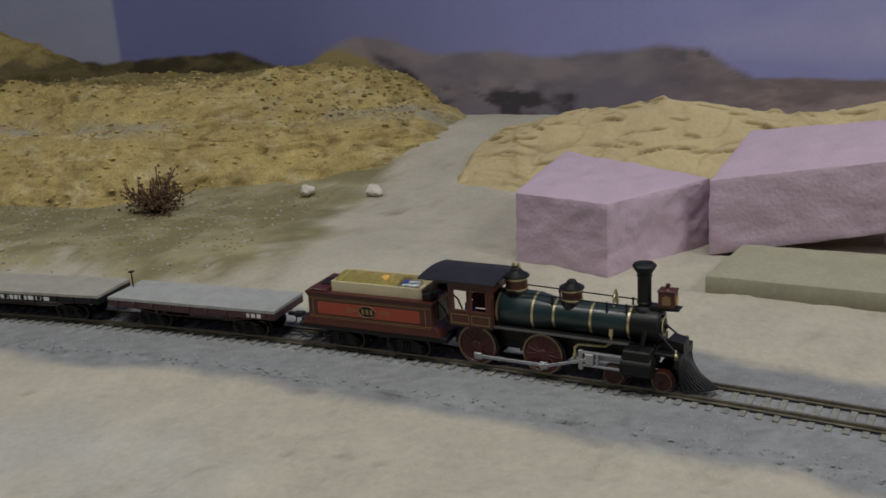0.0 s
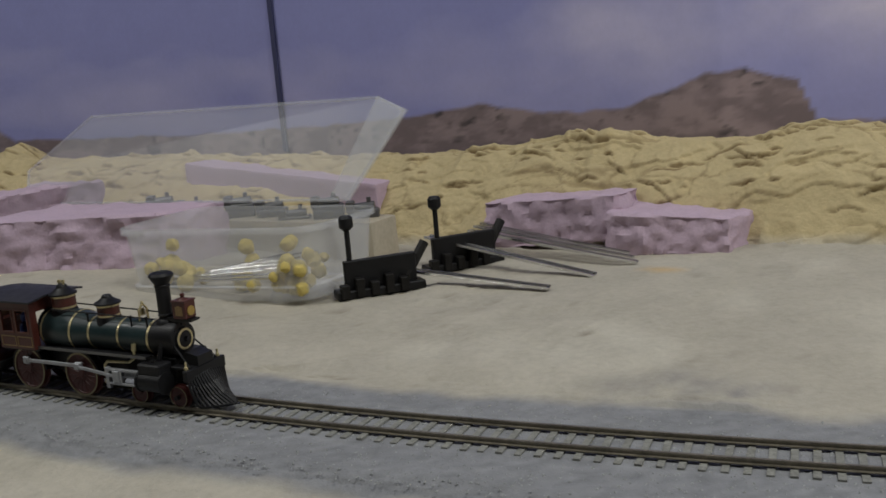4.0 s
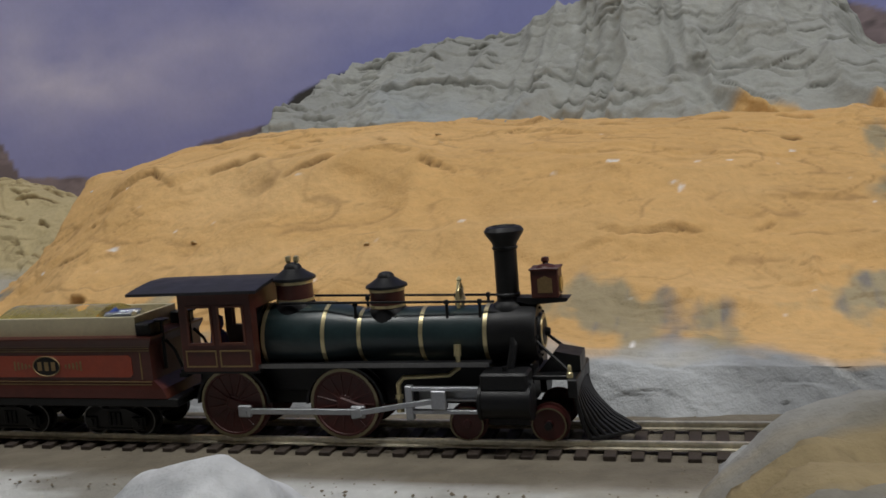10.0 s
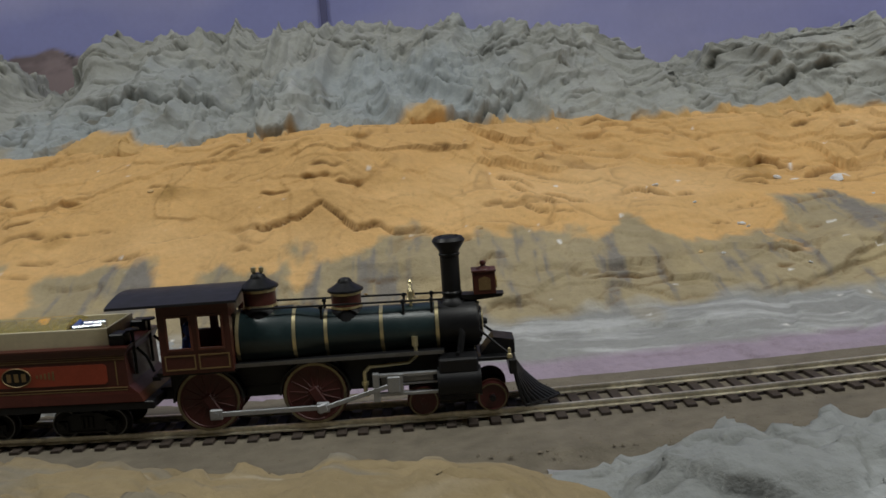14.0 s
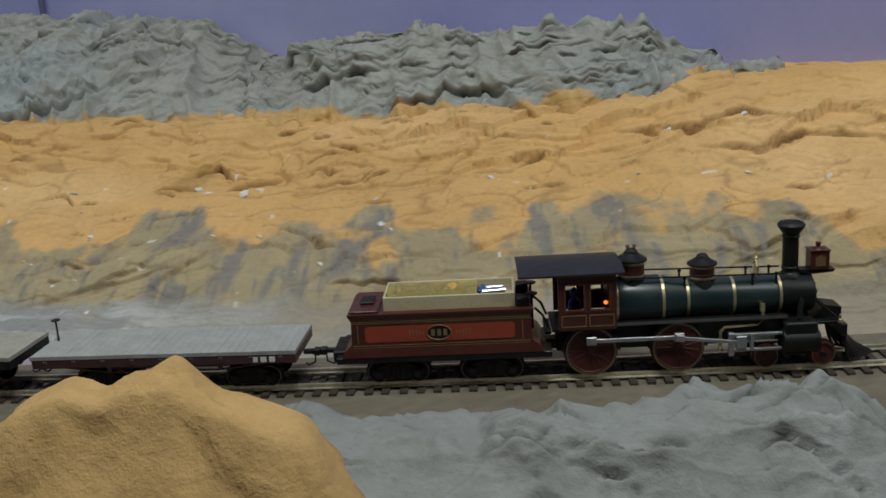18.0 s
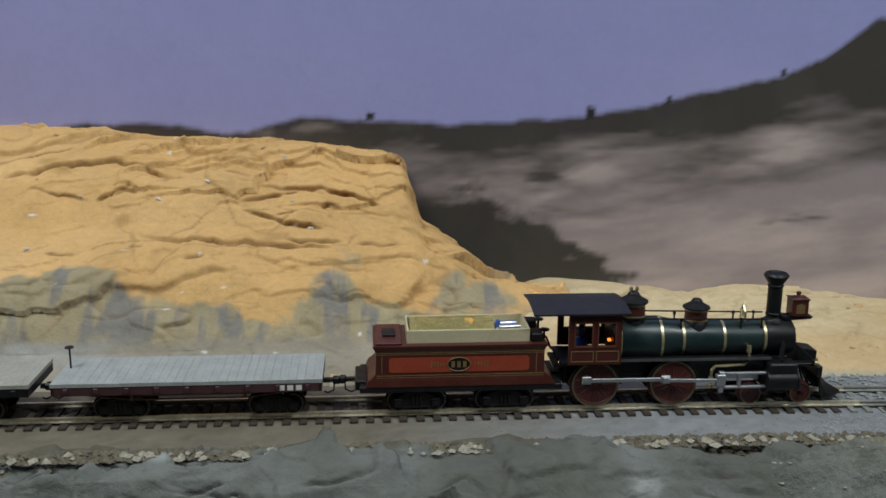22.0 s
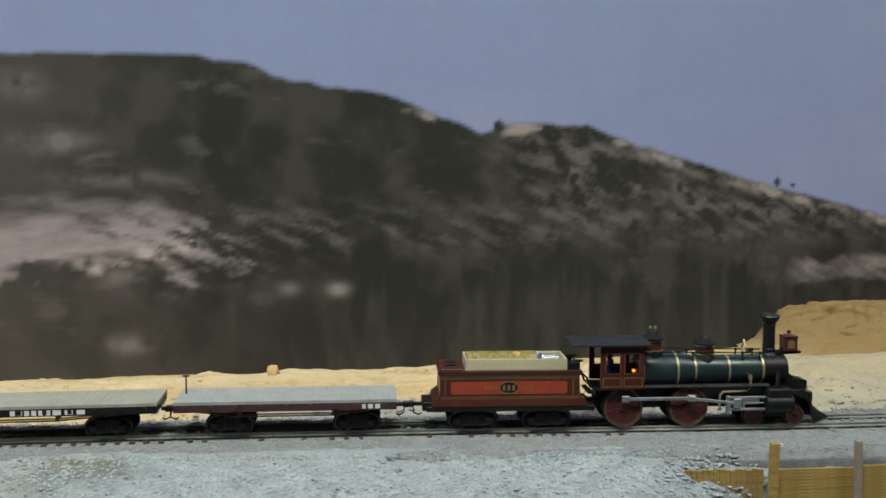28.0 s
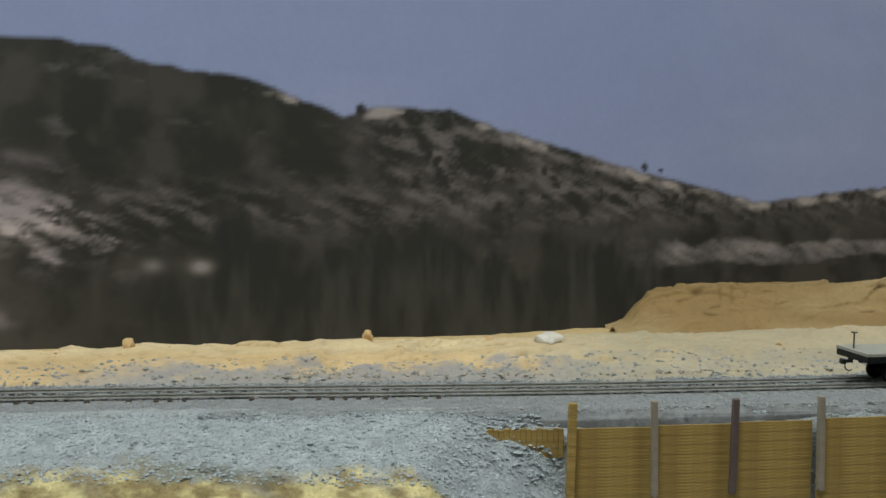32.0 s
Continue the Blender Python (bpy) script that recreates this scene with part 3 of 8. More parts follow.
def build_flatcar(name, label, length, deck_mat, sill_mat, offs, trucks, text):
    t = thing(name, label, "flatcar", "freight cars of the train")
    M = MAT
    h = length / 2
    n = max(8, int(length / 3.4))
    for k in range(n):
        x0 = -h + length * k / n
        bm = box(B(), x0 + 0.03, x0 + length / n - 0.03, -15.5, 15.5, 17.6, 19.2 + 0.05 * math.sin(k * 7.0), 0.06)
        part("deck_plank", bm, deck_mat, t)
    bm = B()
    for y in (-14.6, 14.6):
        box(bm, -h + 0.4, h - 0.4, y - 0.7, y + 0.7, 13.9, 17.6, 0.12)
    for x in (-h + 0.2, h - 1.6):
        box(bm, x, x + 1.4, -15.3, 15.3, 13.9, 17.6, 0.12)
    for y in (-5, 5):
        box(bm, -h + 1.6, h - 1.6, y - 0.8, y + 0.8, 12.6, 17.6)
    sill = part("underframe", bm, sill_mat, t, "painted side and end sills")
    m = int(length / 11)
    for s in (-1, 1):
        for k in range(m):
            x = -h + length * (k + 0.5) / m
            part("stake_pocket", box(B(), x - 0.9, x + 0.9, *sorted((s * 15.3, s * 16.4)), 15.0, 17.2, 0.15), sill_mat, sill)
        for y in (9.0, 13.2):
            bm = pipe(B(), [(-h + 6, s * y, 14.4), (-h * 0.42, s * y, 11.2), (h * 0.42, s * y, 11.2), (h - 6, s * y, 14.4)], 0.4, 6)
            rod_ = part("truss_rod", bm, M["rust"], t, "thin rusty truss rod", True)
            for x in (-h * 0.42, h * 0.42):
                part("queen_post", box(B(), x - 0.7, x + 0.7, s * y - 0.7, s * y + 0.7, 11.2, 14.2), M["rust"], rod_)
    bm = rod(B(), (-h + 3.2, 3.2, 18), (-h + 3.2, 3.2, 28.4), 0.4, n=6)
    lathe(bm, (-h + 3.2, 3.2, 28.0), [(0.3, 0), (1.9, 0.1), (1.9, 0.5), (0.3, 0.6)], 12)
    part("brake_staff", bm, M["black"], t, "upright brake staff with small wheel", True)
    for x in trucks:
        truck(t, x, (M["black"], M["black_worn"], M["steel_dark"]), 13.6, 4.4)
    coupler(t, h - 0.6, 12.8, 1, M["black"])
    coupler(t, -h + 0.6, 12.8, -1, M["black"])
    for s, x, z, size, body in text:
        if body is None:
            bm = box(B(), x - size, x + size, *sorted((s * 15.32, s * 15.42)), z - 1.0, z + 1.0)
            part("number_bars", bm, M["letter"], sill)
        else:
            for k in range(body):
                q = x + (k - (body - 1) / 2) * size * 0.95
                bm = box(B(), q - size * 0.33, q + size * 0.33, *sorted((s * 15.32, s * 15.42)), z - size * 0.36, z + size * 0.36)
                part("letter_bar", bm, M["letter"], sill)
    return t

# ---- materials ----
def mat(name, colour, rough=0.5, metal=0.0, spot=0.0, scale=200.0, bump=0.0, spec=0.5, coat=0.0, squash=None):
    m = bpy.data.materials.new(name)
    m.use_nodes = True
    nt = m.node_tree
    b = nt.nodes["Principled BSDF"]
    b.inputs["Base Color"].default_value = (*colour, 1)
    b.inputs["Roughness"].default_value, b.inputs["Metallic"].default_value = rough, metal
    b.inputs["Specular IOR Level"].default_value, b.inputs["Coat Weight"].default_value = spec, coat
    tc = nt.nodes.new("ShaderNodeTexCoord")
    if spot:
        a = nt.nodes.new("ShaderNodeTexNoise")
        a.inputs["Scale"].default_value, a.inputs["Detail"].default_value = scale, 6
        c = nt.nodes.new("ShaderNodeTexNoise")
        c.inputs["Scale"].default_value, c.inputs["Detail"].default_value = scale * 6, 3
        way = tc.outputs["Object"]
        if squash:
            mp = nt.nodes.new("ShaderNodeMapping")
            mp.inputs["Scale"].default_value = squash
            nt.links.new(way, mp.inputs["Vector"])
            way = mp.outputs["Vector"]
        nt.links.new(way, a.inputs["Vector"])
        nt.links.new(way, c.inputs["Vector"])
        mx = nt.nodes.new("ShaderNodeMath")
        mx.operation = "ADD"
        nt.links.new(a.outputs["Fac"], mx.inputs[0])
        nt.links.new(c.outputs["Fac"], mx.inputs[1])
        r = nt.nodes.new("ShaderNodeMapRange")
        r.inputs["From Min"].default_value, r.inputs["From Max"].default_value = 0.7, 1.3
        r.inputs["To Min"].default_value, r.inputs["To Max"].default_value = 1 - spot, 1 + spot
        nt.links.new(mx.outputs[0], r.inputs["Value"])
        h = nt.nodes.new("ShaderNodeHueSaturation")
        h.inputs["Color"].default_value = (*colour, 1)
        nt.links.new(r.outputs[0], h.inputs["Value"])
        nt.links.new(h.outputs[0], b.inputs["Base Color"])
        rr = nt.nodes.new("ShaderNodeMapRange")
        rr.inputs["From Min"].default_value, rr.inputs["From Max"].default_value = 0.3, 0.7
        rr.inputs["To Min"].default_value, rr.inputs["To Max"].default_value = max(0.02, rough - 0.08), min(1, rough + 0.1)
        nt.links.new(a.outputs["Fac"], rr.inputs["Value"])
        nt.links.new(rr.outputs[0], b.inputs["Roughness"])
        if bump:
            bp = nt.nodes.new("ShaderNodeBump")
            bp.inputs["Distance"].default_value, bp.inputs["Strength"].default_value = bump, 1.0
            nt.links.new(mx.outputs[0], bp.inputs["Height"])
            nt.links.new(bp.outputs[0], b.inputs["Normal"])
    return m


def pigment(name, rough=0.85, grain=700.0, bump=0.0004, vary=0.18, spec=0.25, fine=2600.0, lumps=0.0):
    """Painted plaster or print whose colour is laid on by the 'pigment' attribute, with grain and relief of its own."""
    m = mat(name, (0.5, 0.5, 0.5), rough, 0, 0, 1, 0, spec)
    nt = m.node_tree
    b = nt.nodes["Principled BSDF"]
    at_ = nt.nodes.new("ShaderNodeVertexColor")
    at_.layer_name = "pigment"
    tc = nt.nodes.new("ShaderNodeTexCoord")
    ns = []
    for sc, de in ((grain * 0.12, 5), (grain, 5), (fine, 2)):
        n = nt.nodes.new("ShaderNodeTexNoise")
        n.inputs["Scale"].default_value, n.inputs["Detail"].default_value, n.inputs["Roughness"].default_value = sc, de, 0.62
        nt.links.new(tc.outputs["Object"], n.inputs["Vector"])
        ns.append(n)
    s1 = nt.nodes.new("ShaderNodeMath")
    s1.operation = "ADD"
    nt.links.new(ns[0].outputs["Fac"], s1.inputs[0])
    nt.links.new(ns[1].outputs["Fac"], s1.inputs[1])
    r = nt.nodes.new("ShaderNodeMapRange")
    r.inputs["From Min"].default_value, r.inputs["From Max"].default_value = 0.7, 1.3
    r.inputs["To Min"].default_value, r.inputs["To Max"].default_value = 1 - vary, 1 + vary
    nt.links.new(s1.outputs[0], r.inputs["Value"])
    h = nt.nodes.new("ShaderNodeHueSaturation")
    nt.links.new(at_.outputs["Color"], h.inputs["Color"])
    nt.links.new(r.outputs[0], h.inputs["Value"])
    nt.links.new(h.outputs[0], b.inputs["Base Color"])
    if bump:
        w = nt.nodes.new("ShaderNodeMath")
        w.operation = "MULTIPLY_ADD"
        w.inputs[1].default_value = 0.35
        nt.links.new(ns[2].outputs["Fac"], w.inputs[0])
        nt.links.new(ns[1].outputs["Fac"], w.inputs[2])
        bp = nt.nodes.new("ShaderNodeBump")
        bp.inputs["Distance"].default_value = bump
        nt.links.new(w.outputs[0], bp.inputs["Height"])
        if lumps:
            b2 = nt.nodes.new("ShaderNodeBump")
            b2.inputs["Distance"].default_value = lumps
            nt.links.new(ns[0].outputs["Fac"], b2.inputs["Height"])
            nt.links.new(b2.outputs[0], bp.inputs["Normal"])
        nt.links.new(bp.outputs[0], b.inputs["Normal"])
    return m


def glow(m, colour, strength):
    b = m.node_tree.nodes["Principled BSDF"]
    b.inputs["Emission Color"].default_value, b.inputs["Emission Strength"].default_value = (*colour, 1), strength
    return m


MAT = {
    "boiler": mat("green_paint", (0.014, 0.028, 0.030), 0.34, 0, 0.2, 120, 0.00002),
    "black": mat("black_paint", (0.008, 0.008, 0.009), 0.45, 0, 0.3, 250, 0.00003, 0.3),
    "black_worn": mat("blackened_metal", (0.013, 0.012, 0.011), 0.55, 0.3, 0.3, 250, 0, 0.3),
    "roof": mat("slate_paint", (0.015, 0.0145, 0.019), 0.5, 0, 0.25, 150, 0.00003),
    "maroon": mat("maroon_paint", (0.068, 0.016, 0.011), 0.4, 0, 0.15, 160, 0.00002),
    "maroon_light": mat("red_brown_paint", (0.11, 0.034, 0.022), 0.45, 0, 0.15, 200),
    "vermilion": mat("vermilion_paint", (0.29, 0.048, 0.022), 0.42, 0, 0.12, 200),
    "wheel_red": mat("wheel_red_paint", (0.060, 0.010, 0.008), 0.5, 0, 0.2, 300),
    "brass": mat("brass", (0.60, 0.52, 0.30), 0.36, 0.8, 0.15, 300),
    "gilt": mat("gilt_paint", (0.24, 0.16, 0.07), 0.45, 0.35, 0.2, 300),
    "lamp_gold": glow(mat("golden_reflector", (0.42, 0.30, 0.10), 0.3, 0.8), (1.0, 0.7, 0.2), 0.02),
    "tyre": mat("tyre_steel", (0.20, 0.175, 0.11), 0.34, 0.85, 0.2, 300),
    "steel": mat("bright_steel", (0.36, 0.37, 0.39), 0.44, 0.75, 0.12, 300),
    "steel_dark": mat("dull_steel", (0.16, 0.16, 0.16), 0.45, 0.7, 0.2, 300),
    "cream": mat("cream_plastic", (0.56, 0.50, 0.33), 0.45, 0, 0.08, 150),
    "cream_dark": mat("amber_board", (0.30, 0.22, 0.06), 0.35, 0, 0.3, 300),
    "amber": glow(mat("amber_lens", (0.8, 0.42, 0.05), 0.25), (1.0, 0.5, 0.05), 0.35),
    "ember": glow(mat("ember", (0.9, 0.2, 0.03), 0.4), (1.0, 0.18, 0.02), 2.5),
    "foil": mat("foil", (0.8, 0.82, 0.85), 0.18, 1.0, 0.1, 400, 0.0001),
    "blue_paint": mat("blue_paint", (0.02, 0.06, 0.28), 0.4),
    "letter": mat("white_lettering", (0.7, 0.7, 0.68), 0.6),
    "rust": mat("rusty_wire", (0.14, 0.08, 0.05), 0.6, 0.3, 0.3, 300),
    "deck_grey": mat("weathered_deck", (0.33, 0.34, 0.335), 0.75, 0, 0.14, 140, 0.00005, 0.3),
    "deck_tan": mat("weathered_tan_deck", (0.33, 0.32, 0.28), 0.75, 0, 0.16, 140, 0.00005, 0.3),
    "sill_maroon": mat("oxide_red_sill", (0.060, 0.024, 0.028), 0.5, 0, 0.2, 250),
    "sill_black": mat("black_sill", (0.009, 0.009, 0.011), 0.5, 0, 0.2, 250, 0, 0.3),
    "rail": mat("rail_metal", (0.74, 0.69, 0.56), 0.42, 0.85, 0.25, 90),
    "tie": mat("brown_tie", (0.055, 0.042, 0.034), 0.75, 0, 0.3, 180, 0.00006, 0.25),
    "tie_dusty": mat("grey_dusted_tie", (0.22, 0.22, 0.20), 0.9, 0, 0.3, 180, 0.00006, 0.2),
    "pink": mat("pink_foam", (0.52, 0.40, 0.49), 0.65, 0, 0.07, 70, 0.0004, 0.3),
    "board": mat("grey_green_board", (0.33, 0.32, 0.24), 0.85, 0, 0.1, 60, 0.0001, 0.2),
    "wood": mat("pine_beam", (0.50, 0.37, 0.20), 0.7, 0, 0.42, 40, 0.0004, 0.3, 0, (0.35, 0.35, 7.0)),
    "fence": mat("ochre_basswood", (0.33, 0.22, 0.07), 0.7, 0, 0.34, 60, 0.0002, 0.25, 0, (0.5, 0.5, 3.0)),
    "post_grey": mat("grey_post_wood", (0.26, 0.22, 0.17), 0.75, 0, 0.2, 200, 0.00008),
    "post_dark": mat("dark_post_wood", (0.10, 0.07, 0.065), 0.75, 0, 0.2, 200, 0.00008),
    "wall": mat("room_paint", (0.16, 0.16, 0.18), 0.8, 0, 0.05, 3),
    "floor": mat("dark_floor", (0.08, 0.075, 0.07), 0.6, 0, 0.1, 4),
    "void": mat("under_beam_shade", (0.03, 0.028, 0.03), 0.8),
    "yellow_foam": mat("yellow_foam", (0.62, 0.50, 0.16), 0.9, 0, 0.15, 300, 0.0004, 0.2),
    "silver": mat("silver_strip", (0.75, 0.75, 0.74), 0.22, 1.0),
    "twig": mat("dry_twig", (0.13, 0.075, 0.045), 0.9, 0, 0.3, 300),
    "white_rock": mat("white_plaster_chip", (0.62, 0.58, 0.52), 0.9, 0, 0.1, 300, 0.0002, 0.2),
}
tape = mat("yellow_tape", (0.85, 0.72, 0.25), 0.12, 0, 0, 1, 0, 0.7)
tape.node_tree.nodes["Principled BSDF"].inputs["Transmission Weight"].default_value = 0.75
MAT["tape"] = tape
tub = mat("milky_plastic", (0.82, 0.84, 0.86), 0.3, 0, 0, 1, 0, 0.5)
tub.node_tree.nodes["Principled BSDF"].inputs["Alpha"].default_value = 0.22
MAT["tub"] = tub
lid = mat("clear_plastic", (0.80, 0.82, 0.86), 0.25, 0, 0, 1, 0, 0.5)
lid.node_tree.nodes["Principled BSDF"].inputs["Alpha"].default_value = 0.18
MAT["lid"] = lid
PLASTER = pigment("painted_plaster", 0.84, 260, 0.0006, 0.11, 0.22, 1500, 0.0030)
GRITTY = pigment("gritty_plaster", 0.88, 520, 0.0016, 0.30, 0.2, 1500, 0.0020)
BALLAST = pigment("ballast_grit", 0.9, 900, 0.0012, 0.38, 0.2, 2200)
PRINT = pigment("printed_backdrop", 0.62, 240, 0.0, 0.035, 0.3)

# ---- noise and lofted plaster ----
def hashed(ix, iy, seed):
    n = (ix.astype(np.int64) * 374761393 + iy.astype(np.int64) * 668265263 + seed * 974711) & 0x7FFFFFFF
    n = ((n ^ (n >> 13)) * 1274126177) & 0x7FFFFFFF
    return ((n ^ (n >> 16)) & 0xFFFF) / 65535.0


def vnoise(x, y, seed=0):
    ix, iy = np.floor(x), np.floor(y)
    fx, fy = x - ix, y - iy
    fx, fy = fx * fx * (3 - 2 * fx), fy * fy * (3 - 2 * fy)
    a, b = hashed(ix, iy, seed), hashed(ix + 1, iy, seed)
    c, d = hashed(ix, iy + 1, seed), hashed(ix + 1, iy + 1, seed)
    return (a * (1 - fx) + b * fx) * (1 - fy) + (c * (1 - fx) + d * fx) * fy


def fbm(x, y, seed=0, octaves=5, gain=0.5):
    out, amp, tot = 0, 1.0, 0.0
    for o in range(octaves):
        out = out + amp * vnoise(x * 2 ** o, y * 2 ** o, seed + o * 17)
        tot += amp
        amp *= gain
    return out / tot - 0.5


def knife_plates(x, y, seed):
    """Flat knife strokes: cells of a warped grid, each tilted its own way; also gives how near a point lies to a stroke's edge."""
    ix, iy = np.floor(x), np.floor(y)
    f1, f2 = np.full(x.shape, 9.0), np.full(x.shape, 9.0)
    val = np.zeros(x.shape)
    for dx in (-1, 0, 1):
        for dy in (-1, 0, 1):
            jx, jy = ix + dx, iy + dy
            ox, oy = x - jx - hashed(jx, jy, seed), y - jy - hashed(jx, jy, seed + 1)
            far = ox * ox + oy * oy
            v = hashed(jx, jy, seed + 2) - 0.5 + 1.3 * (hashed(jx, jy, seed + 3) - 0.5) * ox - (0.25 + 0.6 * hashed(jx, jy, seed + 4)) * oy
            first = far < f1
            f2 = np.where(first, f1, np.minimum(f2, far))
            val = np.where(first, v, val)
            f1 = np.where(first, far, f1)
    return val, np.sqrt(f2) - np.sqrt(f1)


def mix(a, b, f):
    f = np.clip(f, 0, 1)[..., None]
    return np.asarray(a) * (1 - f) + np.asarray(b) * f


def sheet(name, P, C, material, label="", category="", kind="", smooth=True):
    """A grid of world points P (n, m, 3) with pigments C (n, m, 3) as one mesh."""
    n, m = P.shape[:2]
    i = (np.arange(n - 1)[:, None] * m + np.arange(m - 1)[None, :]).ravel()
    faces = np.stack([i, i + m, i + m + 1, i + 1], -1)
    me = bpy.data.meshes.new(name)
    me.vertices.add(n * m)
    me.vertices.foreach_set("co", P.reshape(-1).astype(np.float32))
    me.loops.add(faces.size)
    me.loops.foreach_set("vertex_index", faces.reshape(-1).astype(np.int32))
    me.polygons.add(len(faces))
    me.polygons.foreach_set("loop_start", (np.arange(len(faces)) * 4).astype(np.int32))
    me.polygons.foreach_set("loop_total", np.full(len(faces), 4, np.int32))
    me.update(calc_edges=True)
    me.validate()
    at_ = me.color_attributes.new("pigment", "FLOAT_COLOR", "POINT")
    at_.data.foreach_set("color", np.concatenate([np.clip(C, 0.005, 0.95).reshape(-1, 3), np.ones((n * m, 1))], 1).astype(np.float32).reshape(-1))
    me.polygons.foreach_set("use_smooth", np.full(len(faces), smooth))
    me.materials.append(material)
    return tagged(new(name, me), label, category, "", kind)


def grid(sections, step, steps_across, power=1.0):
    """Sections {s: [(d, z), ...]} as arrays S, D, Z, K on a grid."""
    ks = sorted(sections)
    n = max(3, int(round((ks[-1] - ks[0]) / step)) + 1)
    s = np.linspace(ks[0], ks[-1], n)
    tab = np.array([sections[k] for k in ks], float)
    cnt = tab.shape[1]
    k = np.linspace(0, cnt - 1, steps_across)
    D = np.stack([np.interp(s, ks, tab[:, j, 0]) for j in range(cnt)], -1)
    Z = np.stack([np.interp(s, ks, tab[:, j, 1]) for j in range(cnt)], -1)
    j = np.minimum(k.astype(int), cnt - 2)
    f = k - j
    D = D[:, j] * (1 - f) + D[:, j + 1] * f
    Z = Z[:, j] * (1 - f) + Z[:, j + 1] * f
    S, K = np.meshgrid(s, k, indexing="ij")
    return S, D, Z, K


def normals(P):
    a = np.gradient(P, axis=0)
    b = np.gradient(P, axis=1)
    n = np.cross(a, b)
    return n / (np.linalg.norm(n, axis=-1, keepdims=True) + 1e-12)


def soften(Z, times=2):
    for _ in range(times):
        Z[1:-1] = 0.25 * Z[:-2] + 0.5 * Z[1:-1] + 0.25 * Z[2:]
        Z[:, 1:-1] = 0.25 * Z[:, :-2] + 0.5 * Z[:, 1:-1] + 0.25 * Z[:, 2:]
    return Z


TAN = np.array((0.40, 0.36, 0.27))
PALE = np.array((0.50, 0.465, 0.385))
YELLOW = np.array((0.46, 0.36, 0.16))
ORANGE = np.array((0.58, 0.37, 0.155))
GREY = np.array((0.25, 0.26, 0.235))
BLUEGREY = np.array((0.31, 0.335, 0.34))
OLIVE = np.array((0.20, 0.165, 0.07))
BROWN = np.array((0.22, 0.15, 0.07))


CRACKS = []
SHEETS = {}


def torn(S, D, U, h, crack, seed, count, depth, lines=(), span=None, cols=(0.24, 0.93)):
    """Torn ledges: short wavy lips of plaster with a narrow gap beneath, pushed into the height field."""
    g = random.Random(seed)
    n, m = S.shape
    s0, s1 = span or (S[0, 0], S[-1, 0])
    todo = []
    for _ in range(count):
        L = g.uniform(0.008, 0.026) * g.choice((0.6, 1, 1, 1.7))
        a = g.uniform(s0 + 0.006, s1 - L - 0.006)
        row = int(np.searchsorted(S[:, 0], a))
        u = U[min(row, n - 1), int(g.uniform(*cols) * (m - 1))]
        bow = g.gauss(0, 0.10) * L
        rise = g.gauss(0, 0.22) * L
        todo.append(([a, a + L * 0.5, a + L], [u, u + bow + rise * 0.5, u + rise], g.uniform(0.0007, 0.0013), depth * g.uniform(0.25, 0.9)))
    for pts, w, dp in lines:
        us = []
        for s, d in pts:
            row = min(int(np.searchsorted(S[:, 0], s)), n - 1)
            us.append(float(np.interp(d, D[row], U[row])))
        todo.append(([p[0] for p in pts], us, w, dp))
    for k, (xs, us, w, dp) in enumerate(todo):
        i0, i1 = np.searchsorted(S[:, 0], xs[0]), np.searchsorted(S[:, 0], xs[-1])
        if i1 - i0 < 3:
            continue
        s = S[i0:i1, 0]
        f = (s - xs[0]) / (xs[-1] - xs[0])
        mid = np.interp(s, xs, us) + min(0.005, 0.18 * (xs[-1] - xs[0])) * fbm(s * 110, s * 0 + k * 3.7, seed + 5, 4)
        t = np.clip(np.minimum(f, 1 - f) * 5, 0, 1) ** 0.6 * (0.5 + vnoise(s * 160, s * 0 + k * 1.3, seed + 6))
        q = (U[i0:i1] - mid[:, None]) / w
        lip = np.exp(-np.clip(q, 0, 60) / 9) / (1 + np.exp(-np.clip(q * 3.5, -30, 30)))
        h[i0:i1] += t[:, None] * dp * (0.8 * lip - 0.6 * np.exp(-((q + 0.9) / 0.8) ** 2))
        # mask of the gap under the lip, where its shade is painted later
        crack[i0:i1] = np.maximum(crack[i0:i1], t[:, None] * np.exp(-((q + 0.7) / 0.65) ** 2))


